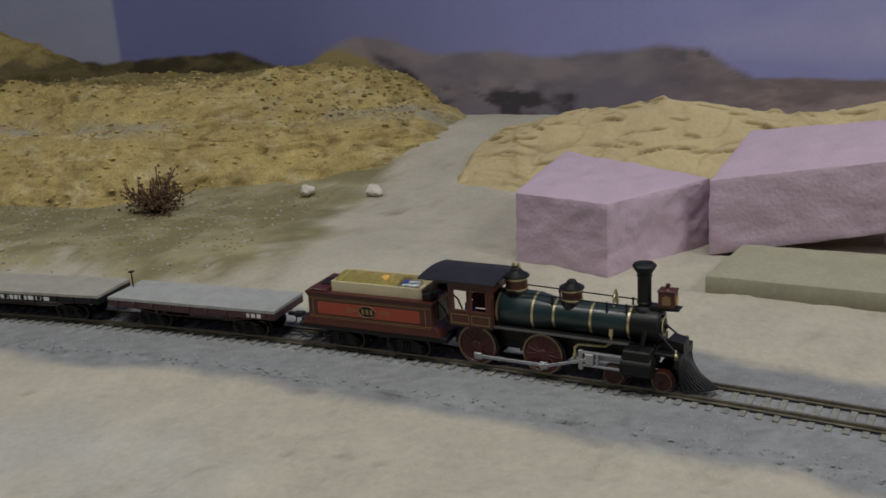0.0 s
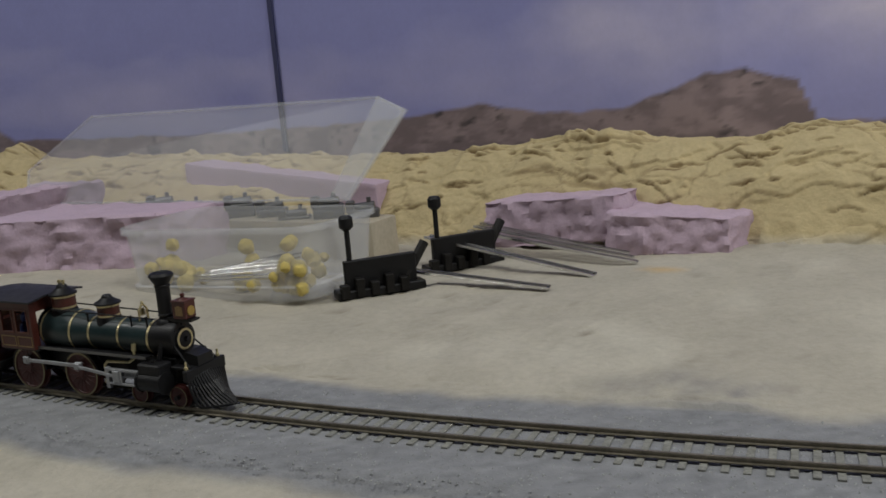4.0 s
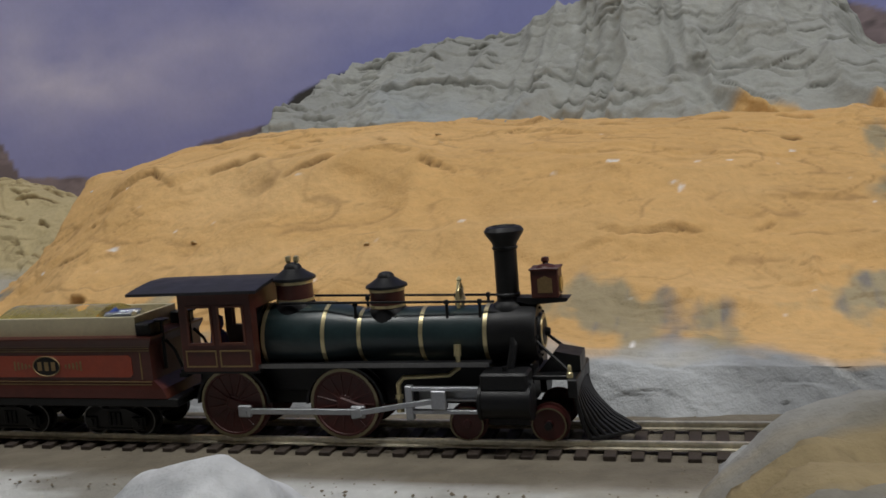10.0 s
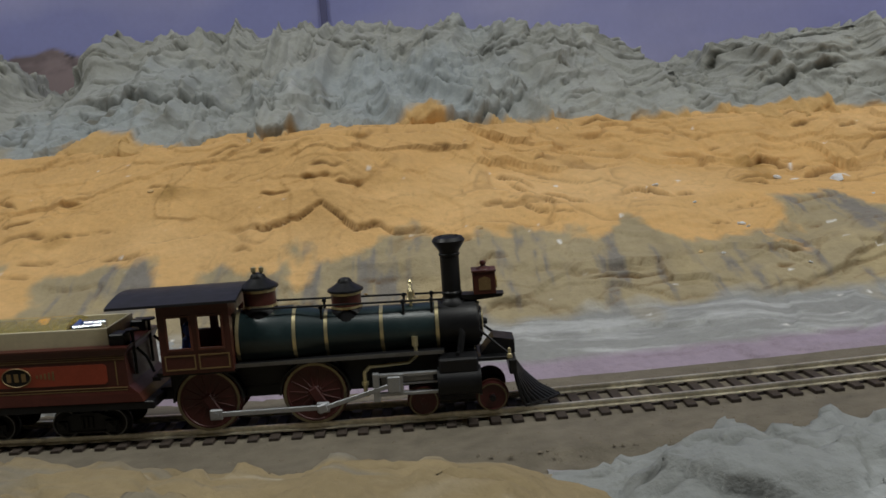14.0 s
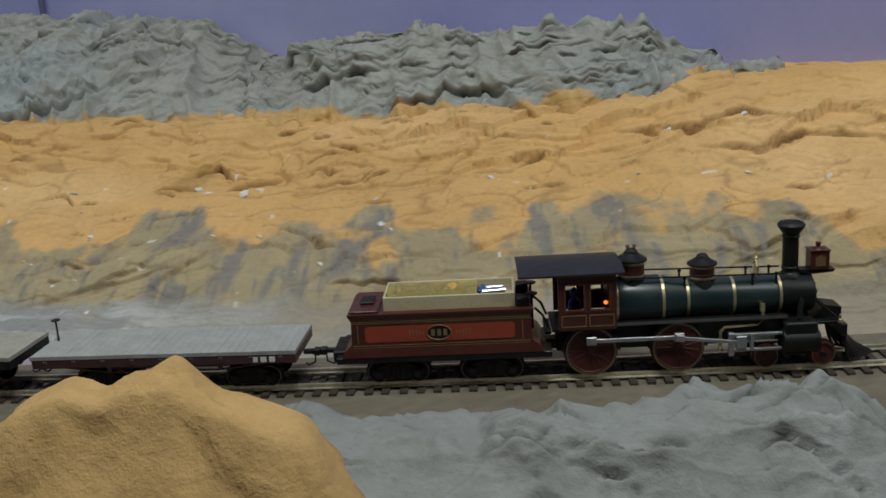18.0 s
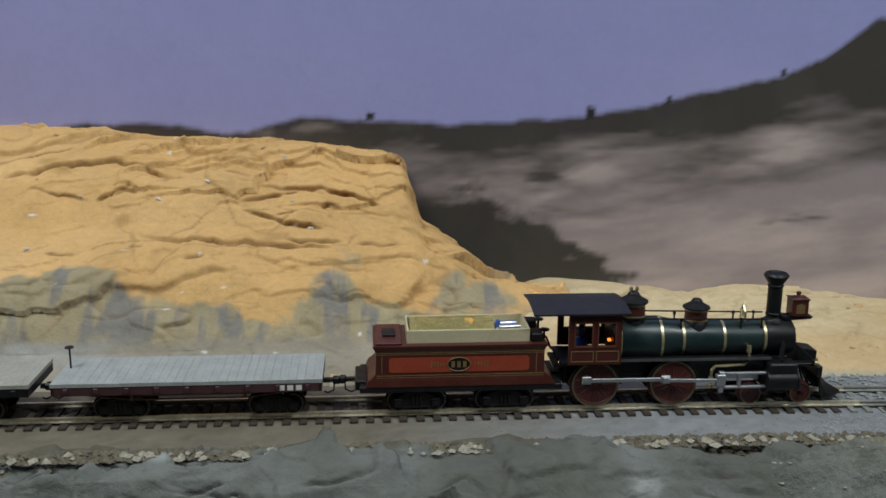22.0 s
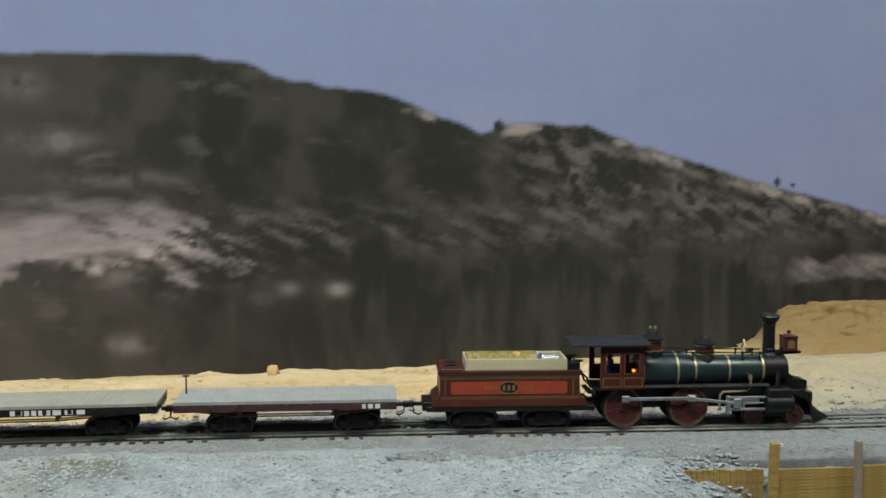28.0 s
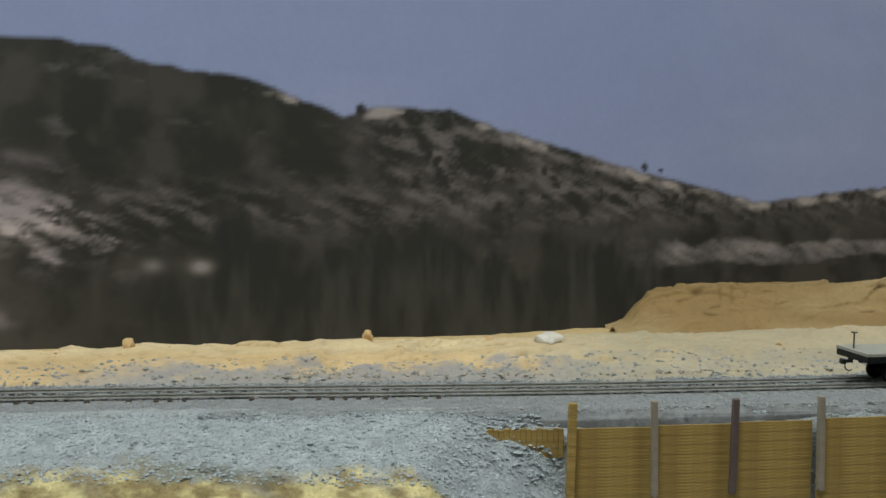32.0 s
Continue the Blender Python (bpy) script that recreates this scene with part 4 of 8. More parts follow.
def rough_plaster(S, D, Z, amp, seed, ridges=0.0, scale=30.0, stretch=1.0, marks=0, lines=(), folds=0.0, span=None, depth=0.0032, fine=0.16, cols=(0.24, 0.93), knife=0.0, lean=0.25, stroke=1.0):
    """Hand-trowelled plaster: broad strokes, folds, torn ledges and cracks, pushed out along the surface."""
    P = at(S, D, Z)
    N = normals(P)
    U = np.concatenate([np.zeros((S.shape[0], 1)), np.cumsum(np.hypot(np.diff(D, axis=1), np.diff(Z, axis=1)), 1)], 1)
    w1, w2 = 0.024 * fbm(S * 22, U * 22, seed + 50, 4), 0.024 * fbm(S * 22, U * 22, seed + 51, 4)
    s, u = S + w1, U + w2
    h = amp * (1.1 * fbm(s * scale * 0.45 * stretch, u * scale * 0.6 / stretch, seed, 4, 0.5) + fine * fbm(s * scale * 2.2 * stretch, u * scale * 2.6, seed + 3, 4, 0.6))
    fold = 1 - 2 * np.abs(vnoise(s * scale * 0.9 * stretch, u * scale * 0.75 / stretch, seed + 70) - 0.5)
    h = h + amp * 0.4 * (fold ** 3 - 0.3)
    facet = np.floor(fbm(s * scale * 0.8, u * scale * 0.9, seed + 90, 2) * 7)
    h = h + amp * 0.22 * (hashed(facet + 40, facet * 3 + 7, seed + 2) - 0.5)
    crack = np.zeros_like(h)
    if np.any(knife):
        kx, ky = S + 1.5 * w1 + 0.006 * fbm(S * 90, U * 90, seed + 61, 3), U + 1.2 * w2 + 0.005 * fbm(S * 90, U * 90, seed + 62, 3)
        c_, n_ = math.cos(lean), math.sin(lean)
        for f1, f2, g, tilt in ((17, 46, 1.0, 1), (38, 80, 0.5, -0.6)):
            a, b = (kx * c_ + ky * n_ * tilt) * f1 * stroke, (ky * c_ - kx * n_ * tilt) * f2 * stroke
            v, e = knife_plates(a, b, seed + 140 + f1)
            here = np.clip(fbm(S * 11, U * 14, seed + 150 + f1, 3) * 6 + 0.75, 0.1, 1)
            h = h + knife * g * here * v
            crack = np.maximum(crack, 0.55 * here * g * np.clip(1 - e / 0.05, 0, 1) * (vnoise(S * 60, U * 60, seed + 160) > 0.5))
    if folds:
        for a, b, g in ((42, 5, 1.0), (95, 9, 0.45)):
            n = vnoise(S * a + 5 * fbm(S * 9, U * 9, seed + 80, 3) + U * 30 * fbm(S * 5, S * 0, seed + 81, 2), U * b, seed + 82)
            h = h + folds * g * ((1 - np.abs(2 * n - 1)) ** 2.2 - 0.3)
    if np.any(ridges):
        for k, (a, b, g, o) in enumerate(((0.36, 1.05, 1.0, 0.25), (0.8, 1.5, 0.55, -0.1), (0.55, 0.5, 0.5, -0.35))):
            n = fbm(s * scale * a + 31 * k, u * scale * b, seed + 9 + 20 * k, 3)
            on = np.clip(fbm(S * 15 + 7 * k, U * 15, seed + 33 + k, 3) * 9 + o, 0, 1)
            h = h + ridges * g * on * (0.55 * np.tanh(n * 85) - 0.3 * np.exp(-((n + 0.010) / 0.009) ** 2))
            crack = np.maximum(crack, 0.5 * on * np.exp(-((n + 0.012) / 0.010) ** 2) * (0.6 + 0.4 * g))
    if marks or lines:
        torn(S, D, U, h, crack, seed + 400, marks, depth, lines, span, cols)
    if np.mean(N[..., 2]) < 0:
        N = -N
    CRACKS.append(crack)
    return P + N * h[..., None], h


def shade_cracks(C, colour, k=0.8):
    """Paints shade into the pigment along the cracks of the sheet shaped last."""
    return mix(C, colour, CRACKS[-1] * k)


def tone(base, S, D, seed, a=0.12, sc=16):
    return np.asarray(base) * (1 + a * 2 * fbm(S * sc, D * sc, seed, 4))[..., None]


# ---- the room round the layout ----
def flat_box(name, x0, x1, y0, y1, z0, z1, material, label="", category="", kind="structure"):
    ob = part(name, box(B(), x0, x1, y0, y1, z0, z1), material, None, label, False, 1.0)
    return tagged(ob, label, category, "", kind)


flat_box("floor", -7, 5, -3.2, 2.4, -1.1, -1.0, MAT["floor"])
flat_box("ceiling", -7, 5, -3.2, 2.4, 1.25, 1.35, MAT["wall"])
flat_box("wall_south", -7, 5, -3.3, -3.2, -1.0, 1.25, MAT["wall"])
flat_box("wall_north", -7, 5, 2.4, 2.5, -1.0, 1.25, MAT["wall"])
flat_box("wall_west", -7.1, -7, -3.2, 2.4, -1.0, 1.25, MAT["wall"])
flat_box("wall_east", 5, 5.1, -3.2, 2.4, -1.0, 1.25, MAT["wall"])
for lx, ly, watts in LAMPS:
    t = thing("ceiling_lamp", "long white ceiling lamp fitting above the layout", "ceiling lamp")
    bm = B()
    for a in ((-0.32, -0.29, -0.1, 0.1), (0.29, 0.32, -0.1, 0.1), (-0.29, 0.29, -0.1, -0.07), (-0.29, 0.29, 0.07, 0.1)):
        box(bm, *a, -0.05, 0.04)
    part("frame", bm, MAT["cream"], t, "", False, 1.0)
    t.location = (lx, ly, 1.21)

# ---- ground sheet ----
flatz = [(-0.62, -0.03), (-0.35, -0.016), (-0.13, -0.008), (-0.052, -0.005), (-0.038, -0.0012), (0.032, -0.0012), (0.05, 0.0), (0.2, 0.002), (0.4, 0.003), (0.75, 0.003)]
low = [(-0.62, -0.20), (-0.35, -0.15), (-0.13, -0.05), (-0.052, -0.010), (-0.038, -0.0012)] + flatz[5:]
edge = [(-0.0445, -0.20), (-0.0440, -0.15), (-0.0435, -0.05), (-0.043, -0.006), (-0.038, -0.0012)] + flatz[5:]
bare = [(-0.0445, -0.0060), (-0.0442, -0.0058), (-0.0438, -0.0056), (-0.043, -0.0052), (-0.038, -0.0012)] + flatz[5:]
S, D, Z, K = grid({-1.9: flatz, -1.0: flatz, 1.35: flatz, 1.5: low, 2.44: low, 2.49: bare, 3.0: bare, 3.05: edge, 5.4: edge}, 0.005, 170)
amp = np.where((D > -0.042) & (D < 0.036), 0.0004, 0.0030) * np.where((D > 0.03) | (S < 1.4), 1.0, 0.6)
Z = Z - 0.012 * np.clip((S - 1.27) * 12, 0, 1) * np.clip((2.98 - S) * 20, 0, 1) * np.clip((D - 0.030) * 80, 0, 1)
up = np.clip((D - 0.20) / 0.27, 0, 1)
Z = Z + 0.011 * np.clip((D - 0.042) / 0.045, 0, 1) * np.clip((0.60 - S) / 0.2, 0, 1)
Z = Z + 0.031 * up * up * (3 - 2 * up) * np.clip((-0.03 - S) * 12, 0, 1)
Z = Z + 0.005 * np.exp(-((D - 0.095) / 0.03) ** 2) * np.exp(-((S - 0.47) / 0.10) ** 2)
P, H = rough_plaster(S, D, Z, amp, 5, 0.0, 22, marks=240, depth=0.0026, span=(-0.6, 1.2), knife=np.where((D > -0.044) & (D < 0.040), 0.0, 0.0013))
P[..., 2] = np.where((D > -0.044) & (D < 0.040), Z + 0.0004 * fbm(S * 260, D * 260, 8, 2), P[..., 2])
C = tone(PALE * 0.88, S, D, 41, 0.10, 9)
C = mix(C, np.array((0.40, 0.40, 0.39)), fbm(S * 6, D * 6, 43, 4) * 4 - 0.35)
C = mix(C, np.array((0.52, 0.49, 0.41)), fbm(S * 11, D * 11, 44, 4) * 5 - 0.9)
verge = np.clip((-0.192 - S - 0.10 * np.clip(D - 0.26, 0, 1)) * 45 + fbm(S * 26, D * 26, 45, 4) * 3.5, 0, 1) * np.clip((D - 0.046) * 45 + fbm(S * 40, D * 40, 51, 3) * 3, 0, 1)
grass = mix(np.array((0.20, 0.175, 0.085)), np.array((0.33, 0.295, 0.17)), fbm(S * 34, D * 44, 52, 5, 0.6) * 5 + 0.4)
grass = mix(grass, np.array((0.42, 0.39, 0.31)), fbm(S * 90, D * 120, 53, 3) * 9 - 2.2)
C = mix(C, grass, verge * 0.92)
C = shade_cracks(C, np.array((0.20, 0.17, 0.13)), 0.55)
C = mix(C, np.array((0.185, 0.185, 0.19)), np.exp(-((S - 0.86) / 0.03) ** 2 - ((D - 0.057) / 0.012) ** 2) * (0.7 + fbm(S * 60, D * 60, 54, 4) * 4) + np.exp(-((S - 0.25) / 0.025) ** 2 - ((D - 0.026) / 0.012) ** 2) * (0.7 + fbm(S * 60, D * 60, 55, 4) * 4))
patch = np.clip(1.15 - np.hypot((S - 1.10) / 0.075, (D - 0.165) / 0.105) + fbm(S * 30, D * 30, 56, 4) * 0.9, 0, 1) * 6
C = mix(C, tone(np.array((0.235, 0.215, 0.165)), S, D, 57, 0.12, 30), patch)
C = mix(C, np.array((0.17, 0.155, 0.165)), np.clip(1.1 - np.hypot((S - 1.172) / 0.014, (D - 0.034) / 0.012) + fbm(S * 70, D * 70, 58, 3) * 0.5, 0, 1) * 5)
C = mix(C, np.array((0.56, 0.36, 0.13)), np.exp(-((S - 0.81) / 0.022) ** 2 - ((D - 0.245) / 0.006) ** 2) * 1.6 - 0.5)
near_g = np.clip((S - 0.9) * 4, 0, 1) * np.clip((1.62 - S) * 6, 0, 1) * np.clip(-D * 60, 0, 1)
C = mix(C, tone(np.array((0.27, 0.255, 0.225)), S, D, 50, 0.2, 30), near_g)
C = mix(C, np.array((0.50, 0.50, 0.49)), near_g * (fbm(S * 20, D * 52, 47, 5, 0.6) * 8 + 0.1))
C = mix(C, np.array((0.085, 0.065, 0.045)), near_g * (fbm(S * 24, D * 90, 48, 4) * 14 - 2.2))
ball = np.array((0.235, 0.24, 0.25)) * (1 + 0.5 * fbm(S * 300, D * 300, 12, 3))[..., None]
brown = np.array((0.22, 0.19, 0.145)) * (1 + 0.5 * fbm(S * 300, D * 300, 13, 3))[..., None]
brown = brown * 0.74
ball = mix(ball, brown, np.clip((S - 0.92) * 5, 0, 1) * np.clip((3.02 - S) * 8, 0, 1))
near_edge = np.where((S > 0.95) & (S < 1.55), np.clip((D + 0.037 + 0.010 * fbm(S * 24, D * 24, 49, 3)) * 160, 0, 1), 1.0)
C = mix(C, ball, near_edge * np.clip((0.050 - np.abs(D + 0.006) + 0.014 * fbm(S * 30, D * 30, 14, 3)) * 120, 0, 1))
C = mix(C, np.array((0.58, 0.43, 0.22)), np.clip((S - 3.4) * 8, 0, 1) * np.clip((D - 0.06) * 60, 0, 1))
SHEETS["ground"] = (S.ravel(), D.ravel())
ground = sheet("ground", P, C, PLASTER, "pale sandy plaster ground sheet of the layout", "ground", "structure")

# ---- hills and banks ----
# scoops pressed into the orange slope: way, height, half length, half height, depth
SCOOPS = ((1.345, 0.060, 0.030, 0.014, 0.0042), (1.381, 0.066, 0.010, 0.008, 0.0034), (1.398, 0.056, 0.015, 0.013, 0.0058), (1.421, 0.0545, 0.011, 0.011, 0.0050), (1.440, 0.054, 0.008, 0.009, 0.0040), (1.462, 0.054, 0.012, 0.008, 0.0032), (1.27, 0.046, 0.018, 0.012, 0.0036), (1.31, 0.041, 0.014, 0.010, 0.0034))


def bank(name, sections, step, across, amp, seed, ridges, paint, label, category="hill", scale=14.0, soft=2, material=None, stretch=1.0, **more):
    S, D, Z, K = grid(sections, step, across)
    Z = soften(Z, soft)
    D = soften(D, soft)
    if name == "orange_bank":
        for a, b, c, e, k in SCOOPS:
            rise = Z - b + 0.0012 * fbm(S * 140, Z * 60, int(a * 1000), 3)
            D = D + k * np.exp(-np.abs((S - a + rise * 0.7) / c) ** 2.2 - np.abs(rise / np.where(rise > 0, e * 0.6, e)) ** 2.2)
        ridges = ridges * np.clip((K - 1.9) * 2, 0, 1) * np.clip((S - 1.6) * 4, 0.25, 1) * np.clip(np.abs(K - 4.1) * 1.2, 0.3, 1)
    if callable(more.get("knife")):
        more["knife"] = more["knife"](S, K)
    P, H = rough_plaster(S, D, Z, amp(S, D) if callable(amp) else amp, seed, ridges, scale, stretch, **more)
    if more.get("folds"):
        P[..., 2] += 0.004 * np.clip(fbm(S * 75, S * 0, seed + 7, 4) * 4 - 0.5, 0, 1) * np.exp(-((K - 4.7) / 0.35) ** 2)
    SHEETS[name] = (S.ravel(), D.ravel())
    return sheet(name, P, paint(S, D, Z, K, H), material or PLASTER, label, category)


def paint_left(S, D, Z, K, H):
    C = tone(np.array((0.47, 0.37, 0.155)), S, D, 61, 0.18, 30)
    C = mix(C, np.array((0.56, 0.47, 0.25)), fbm(S * 40, D * 50 + Z * 50, 64, 4) * 7 - 0.6)
    C = mix(C, np.array((0.40, 0.36, 0.27)), np.exp(-((K - 4.2) / 0.7) ** 2) * (0.5 + fbm(S * 30, D * 40, 65, 4) * 4))
    C = mix(C, OLIVE * 1.1, (K - 6.9) * 0.9 + fbm(S * 14, D * 20, 62, 4) * 4 + (S + 0.42) * 2.5)
    C = mix(C, np.array((0.24, 0.175, 0.07)), fbm(S * 50, Z * 90, 63, 4) * 7 - 1.4)
    C = mix(C, np.array((0.27, 0.235, 0.14)), (0.55 - K) * 3 + fbm(S * 40, D * 40, 66, 3) * 2)
    return shade_cracks(C, np.array((0.13, 0.09, 0.04)), 0.7)


def left(d0, z1, z2, back=0.0):
    """Two crumbling tiers with a rubble shelf between them, running back to the wall."""
    return [(d0, -0.004), (d0 + 0.012, 0.008), (d0 + 0.045, z1 * 0.72), (d0 + 0.070, z1), (d0 + 0.105, z1 + 0.004), (d0 + 0.125, z1 + 0.010), (d0 + 0.160, z2 * 0.93), (d0 + 0.185, z2), (d0 + 0.225, z2 + 0.002 + back * 0.6), (0.51, z2 - 0.002 + back)]


hill_ob = bank("rocky_hill", {-1.5: left(0.185, 0.054, 0.088), -0.77: left(0.185, 0.054, 0.088), -0.52: left(0.184, 0.054, 0.088), -0.42: left(0.178, 0.054, 0.088), -0.375: left(0.186, 0.054, 0.089), -0.345: left(0.232, 0.053, 0.091), -0.295: left(0.25, 0.054, 0.093), -0.255: left(0.265, 0.056, 0.084), -0.23: left(0.28, 0.055, 0.066), -0.21: left(0.30, 0.046, 0.050), -0.19: left(0.325, 0.024, 0.030), -0.17: [(0.35 + 0.016 * k, -0.004) for k in range(10)]},
     0.0022, 210, 0.0085, 71, 0.0045, paint_left, "crumbly yellow-brown rocky hillside with olive scrub", "hill", 46, 1, GRITTY, marks=170, fine=0.34, knife=0.0035, stroke=2.2)
knoll_ob = bank("dark_knoll", {-0.83: [(0.36, 0.08), (0.38, 0.10), (0.40, 0.122), (0.42, 0.136), (0.45, 0.142), (0.50, 0.14)], -0.69: [(0.36, 0.08), (0.38, 0.10), (0.40, 0.122), (0.42, 0.138), (0.45, 0.147), (0.50, 0.145)], -0.61: [(0.36, 0.08), (0.38, 0.098), (0.40, 0.115), (0.42, 0.126), (0.45, 0.130), (0.49, 0.128)], -0.57: [(0.37, 0.08), (0.385, 0.09), (0.40, 0.098), (0.42, 0.104), (0.45, 0.106), (0.485, 0.10)], -0.535: [(0.39, 0.08), (0.40, 0.080), (0.41, 0.082), (0.42, 0.083), (0.45, 0.084), (0.475, 0.08)]},
     0.0025, 70, 0.008, 76, 0.004, lambda S, D, Z, K, H: mix(tone(np.array((0.12, 0.095, 0.045)), S, D, 77, 0.2, 40), np.array((0.30, 0.235, 0.09)), (Z - 0.112) * 160 + fbm(S * 50, Z * 90, 78, 4) * 4), "dark brown rock knoll with a yellow crown behind the hillside", "hill", 44, 1, GRITTY, marks=20, knife=0.003)


def paint_tan(S, D, Z, K, H):
    C = tone(np.array((0.53, 0.435, 0.245)), S, D, 81, 0.10, 14)
    C = shade_cracks(C, np.array((0.15, 0.09, 0.04)), 0.75)
    return mix(C, PALE, np.clip((0.010 - Z) * 120, 0, 1))


def ridge(s, z):
    """The ridge's section; it narrows and draws back towards the wall on its way."""
    d0, w = float(np.interp(s, (0.0, 0.3, 0.62, 0.95, 1.05), (0.248, 0.256, 0.308, 0.314, 0.29))), float(np.interp(s, (0.3, 0.62, 0.95, 1.05), (1.0, 0.72, 0.72, 1.0)))
    return [(d0, -0.003), (d0 + 0.012 * w, 0.008), (d0 + 0.035 * w, z * 0.5), (d0 + 0.06 * w, z * 0.78), (d0 + 0.08 * w, z * 0.97), (d0 + 0.095 * w, z), (d0 + 0.125 * w, z * 0.8)]


TOPS = ((-0.168, 0.0), (-0.15, 0.042), (-0.13, 0.053), (-0.09, 0.063), (-0.05, 0.071), (-0.03, 0.076), (0.0, 0.076), (0.02, 0.072), (0.06, 0.067), (0.11, 0.075), (0.13, 0.083), (0.155, 0.069), (0.24, 0.069), (0.35, 0.066), (0.47, 0.064), (0.57, 0.063), (0.65, 0.065), (0.69, 0.072), (0.74, 0.074), (0.78, 0.067), (0.85, 0.065), (0.91, 0.073), (0.945, 0.070), (0.99, 0.058), (1.03, 0.050), (1.05, 0.034), (1.1, 0.010), (1.14, -0.003))
bank("sandy_ridge", {s: ridge(s, z) for s, z in TOPS}, 0.0017, 150, 0.0052, 91, 0.0018, paint_tan, "pale yellow plaster ridge with brown cracks", "hill", 34, 1, marks=260, depth=0.0036, knife=0.0018, lean=0.15)


def paint_orange(S, D, Z, K, H):
    C = tone(np.array((0.645, 0.395, 0.160)), S, D, 101, 0.06, 12)
    C = mix(C, np.array((0.72, 0.465, 0.215)), fbm(S * 9, Z * 30 + D * 8, 102, 4) * 3)
    C = mix(C, np.array((0.42, 0.25, 0.085)), fbm(S * 26, Z * 40 + D * 14, 103, 3) * 6 - 1.5)
    lo = np.interp(S, (1.1, 1.3, 1.6, 1.75, 1.85, 2.0, 2.1, 2.3, 2.5, 2.62, 2.75, 2.9, 3.0), (0.010, 0.019, 0.017, 0.027, 0.030, 0.030, 0.030, 0.033, 0.034, 0.03, 0.036, 0.03, 0.012))
    g = (lo - Z) * 210 + fbm(S * 34, Z * 34 + D * 12, 104, 5) * 10
    foot = tone(np.array((0.37, 0.305, 0.19)), S, D, 109, 0.12, 40)
    foot = mix(foot, np.array((0.235, 0.215, 0.19)), fbm(S * 110, D * 14 + Z * 16, 116, 5, 0.6) * 9 - 0.2)
    foot = mix(foot, np.array((0.42, 0.34, 0.20)), fbm(S * 48, D * 30 + Z * 30, 113, 4) * 6 - 0.5)
    g = g + fbm(S * 85, D * 10 + Z * 10, 131, 4) * 2.2 * np.exp(-((Z - 0.028) / 0.012) ** 2)
    C = mix(C, foot, g)
    stain = np.maximum(np.exp(-((S - 1.612 + 0.003 * fbm(Z * 300, S * 0, 130, 2)) / 0.0055) ** 2 - ((Z - 0.064) / 0.009) ** 2), np.exp(-((S - 1.617) / 0.015) ** 2 - ((Z - 0.0475 + (S - 1.617) * 0.08) / 0.0045) ** 2))
    C = mix(C, foot * 0.92, stain * (2.0 + fbm(S * 95, Z * 150, 119, 5, 0.65) * 7) - 0.35)
    C = shade_cracks(C, np.array((0.17, 0.09, 0.035)), 0.75)
    apron = mix(np.array((0.33, 0.325, 0.31)), np.array((0.31, 0.27, 0.21)), fbm(S * 15, D * 15, 108, 3) * 5 + np.clip((S - 1.7) * 3, 0, 0.6)) * (1 + 0.3 * fbm(S * 60, D * 60, 105, 4))[..., None]
    wall = mix(np.array((0.31, 0.32, 0.33)), np.array((0.46, 0.475, 0.49)), fbm(S * 30, Z * 25 + D * 6, 114, 4) * 5 + 0.5)
    wall = mix(wall, np.array((0.68, 0.69, 0.70)), fbm(S * 75 + Z * 120, D * 14, 115, 3) * 10 - 3.0)
    apron = mix(apron, wall, np.clip((S - 1.14) * 20, 0, 1) * np.clip((1.72 - S) * 9, 0, 1))
    strokes = mix(np.array((0.29, 0.292, 0.285)), np.array((0.47, 0.475, 0.475)), fbm(S * 26 + D * 60, D * 85 + Z * 60, 128, 5, 0.65) * 4.5 + 0.4)
    strokes = mix(strokes, np.array((0.33, 0.27, 0.335)), (0.046 - D) * 200 + fbm(S * 30, D * 40, 129, 3) * 2)
    apron = mix(apron, strokes, np.clip((S - 1.80) * 14, 0, 1) * np.clip((2.30 - S) * 9, 0, 1))
    C = mix(C, apron, (0.0135 - Z) * 260 + (0.065 - D) * 26 + fbm(S * 40, D * 40, 106, 3) * 2 - 0.4)
    return mix(C, np.array((0.80, 0.78, 0.76)), fbm(S * 150, Z * 220 + D * 70, 107, 2) * 16 - 6.3)


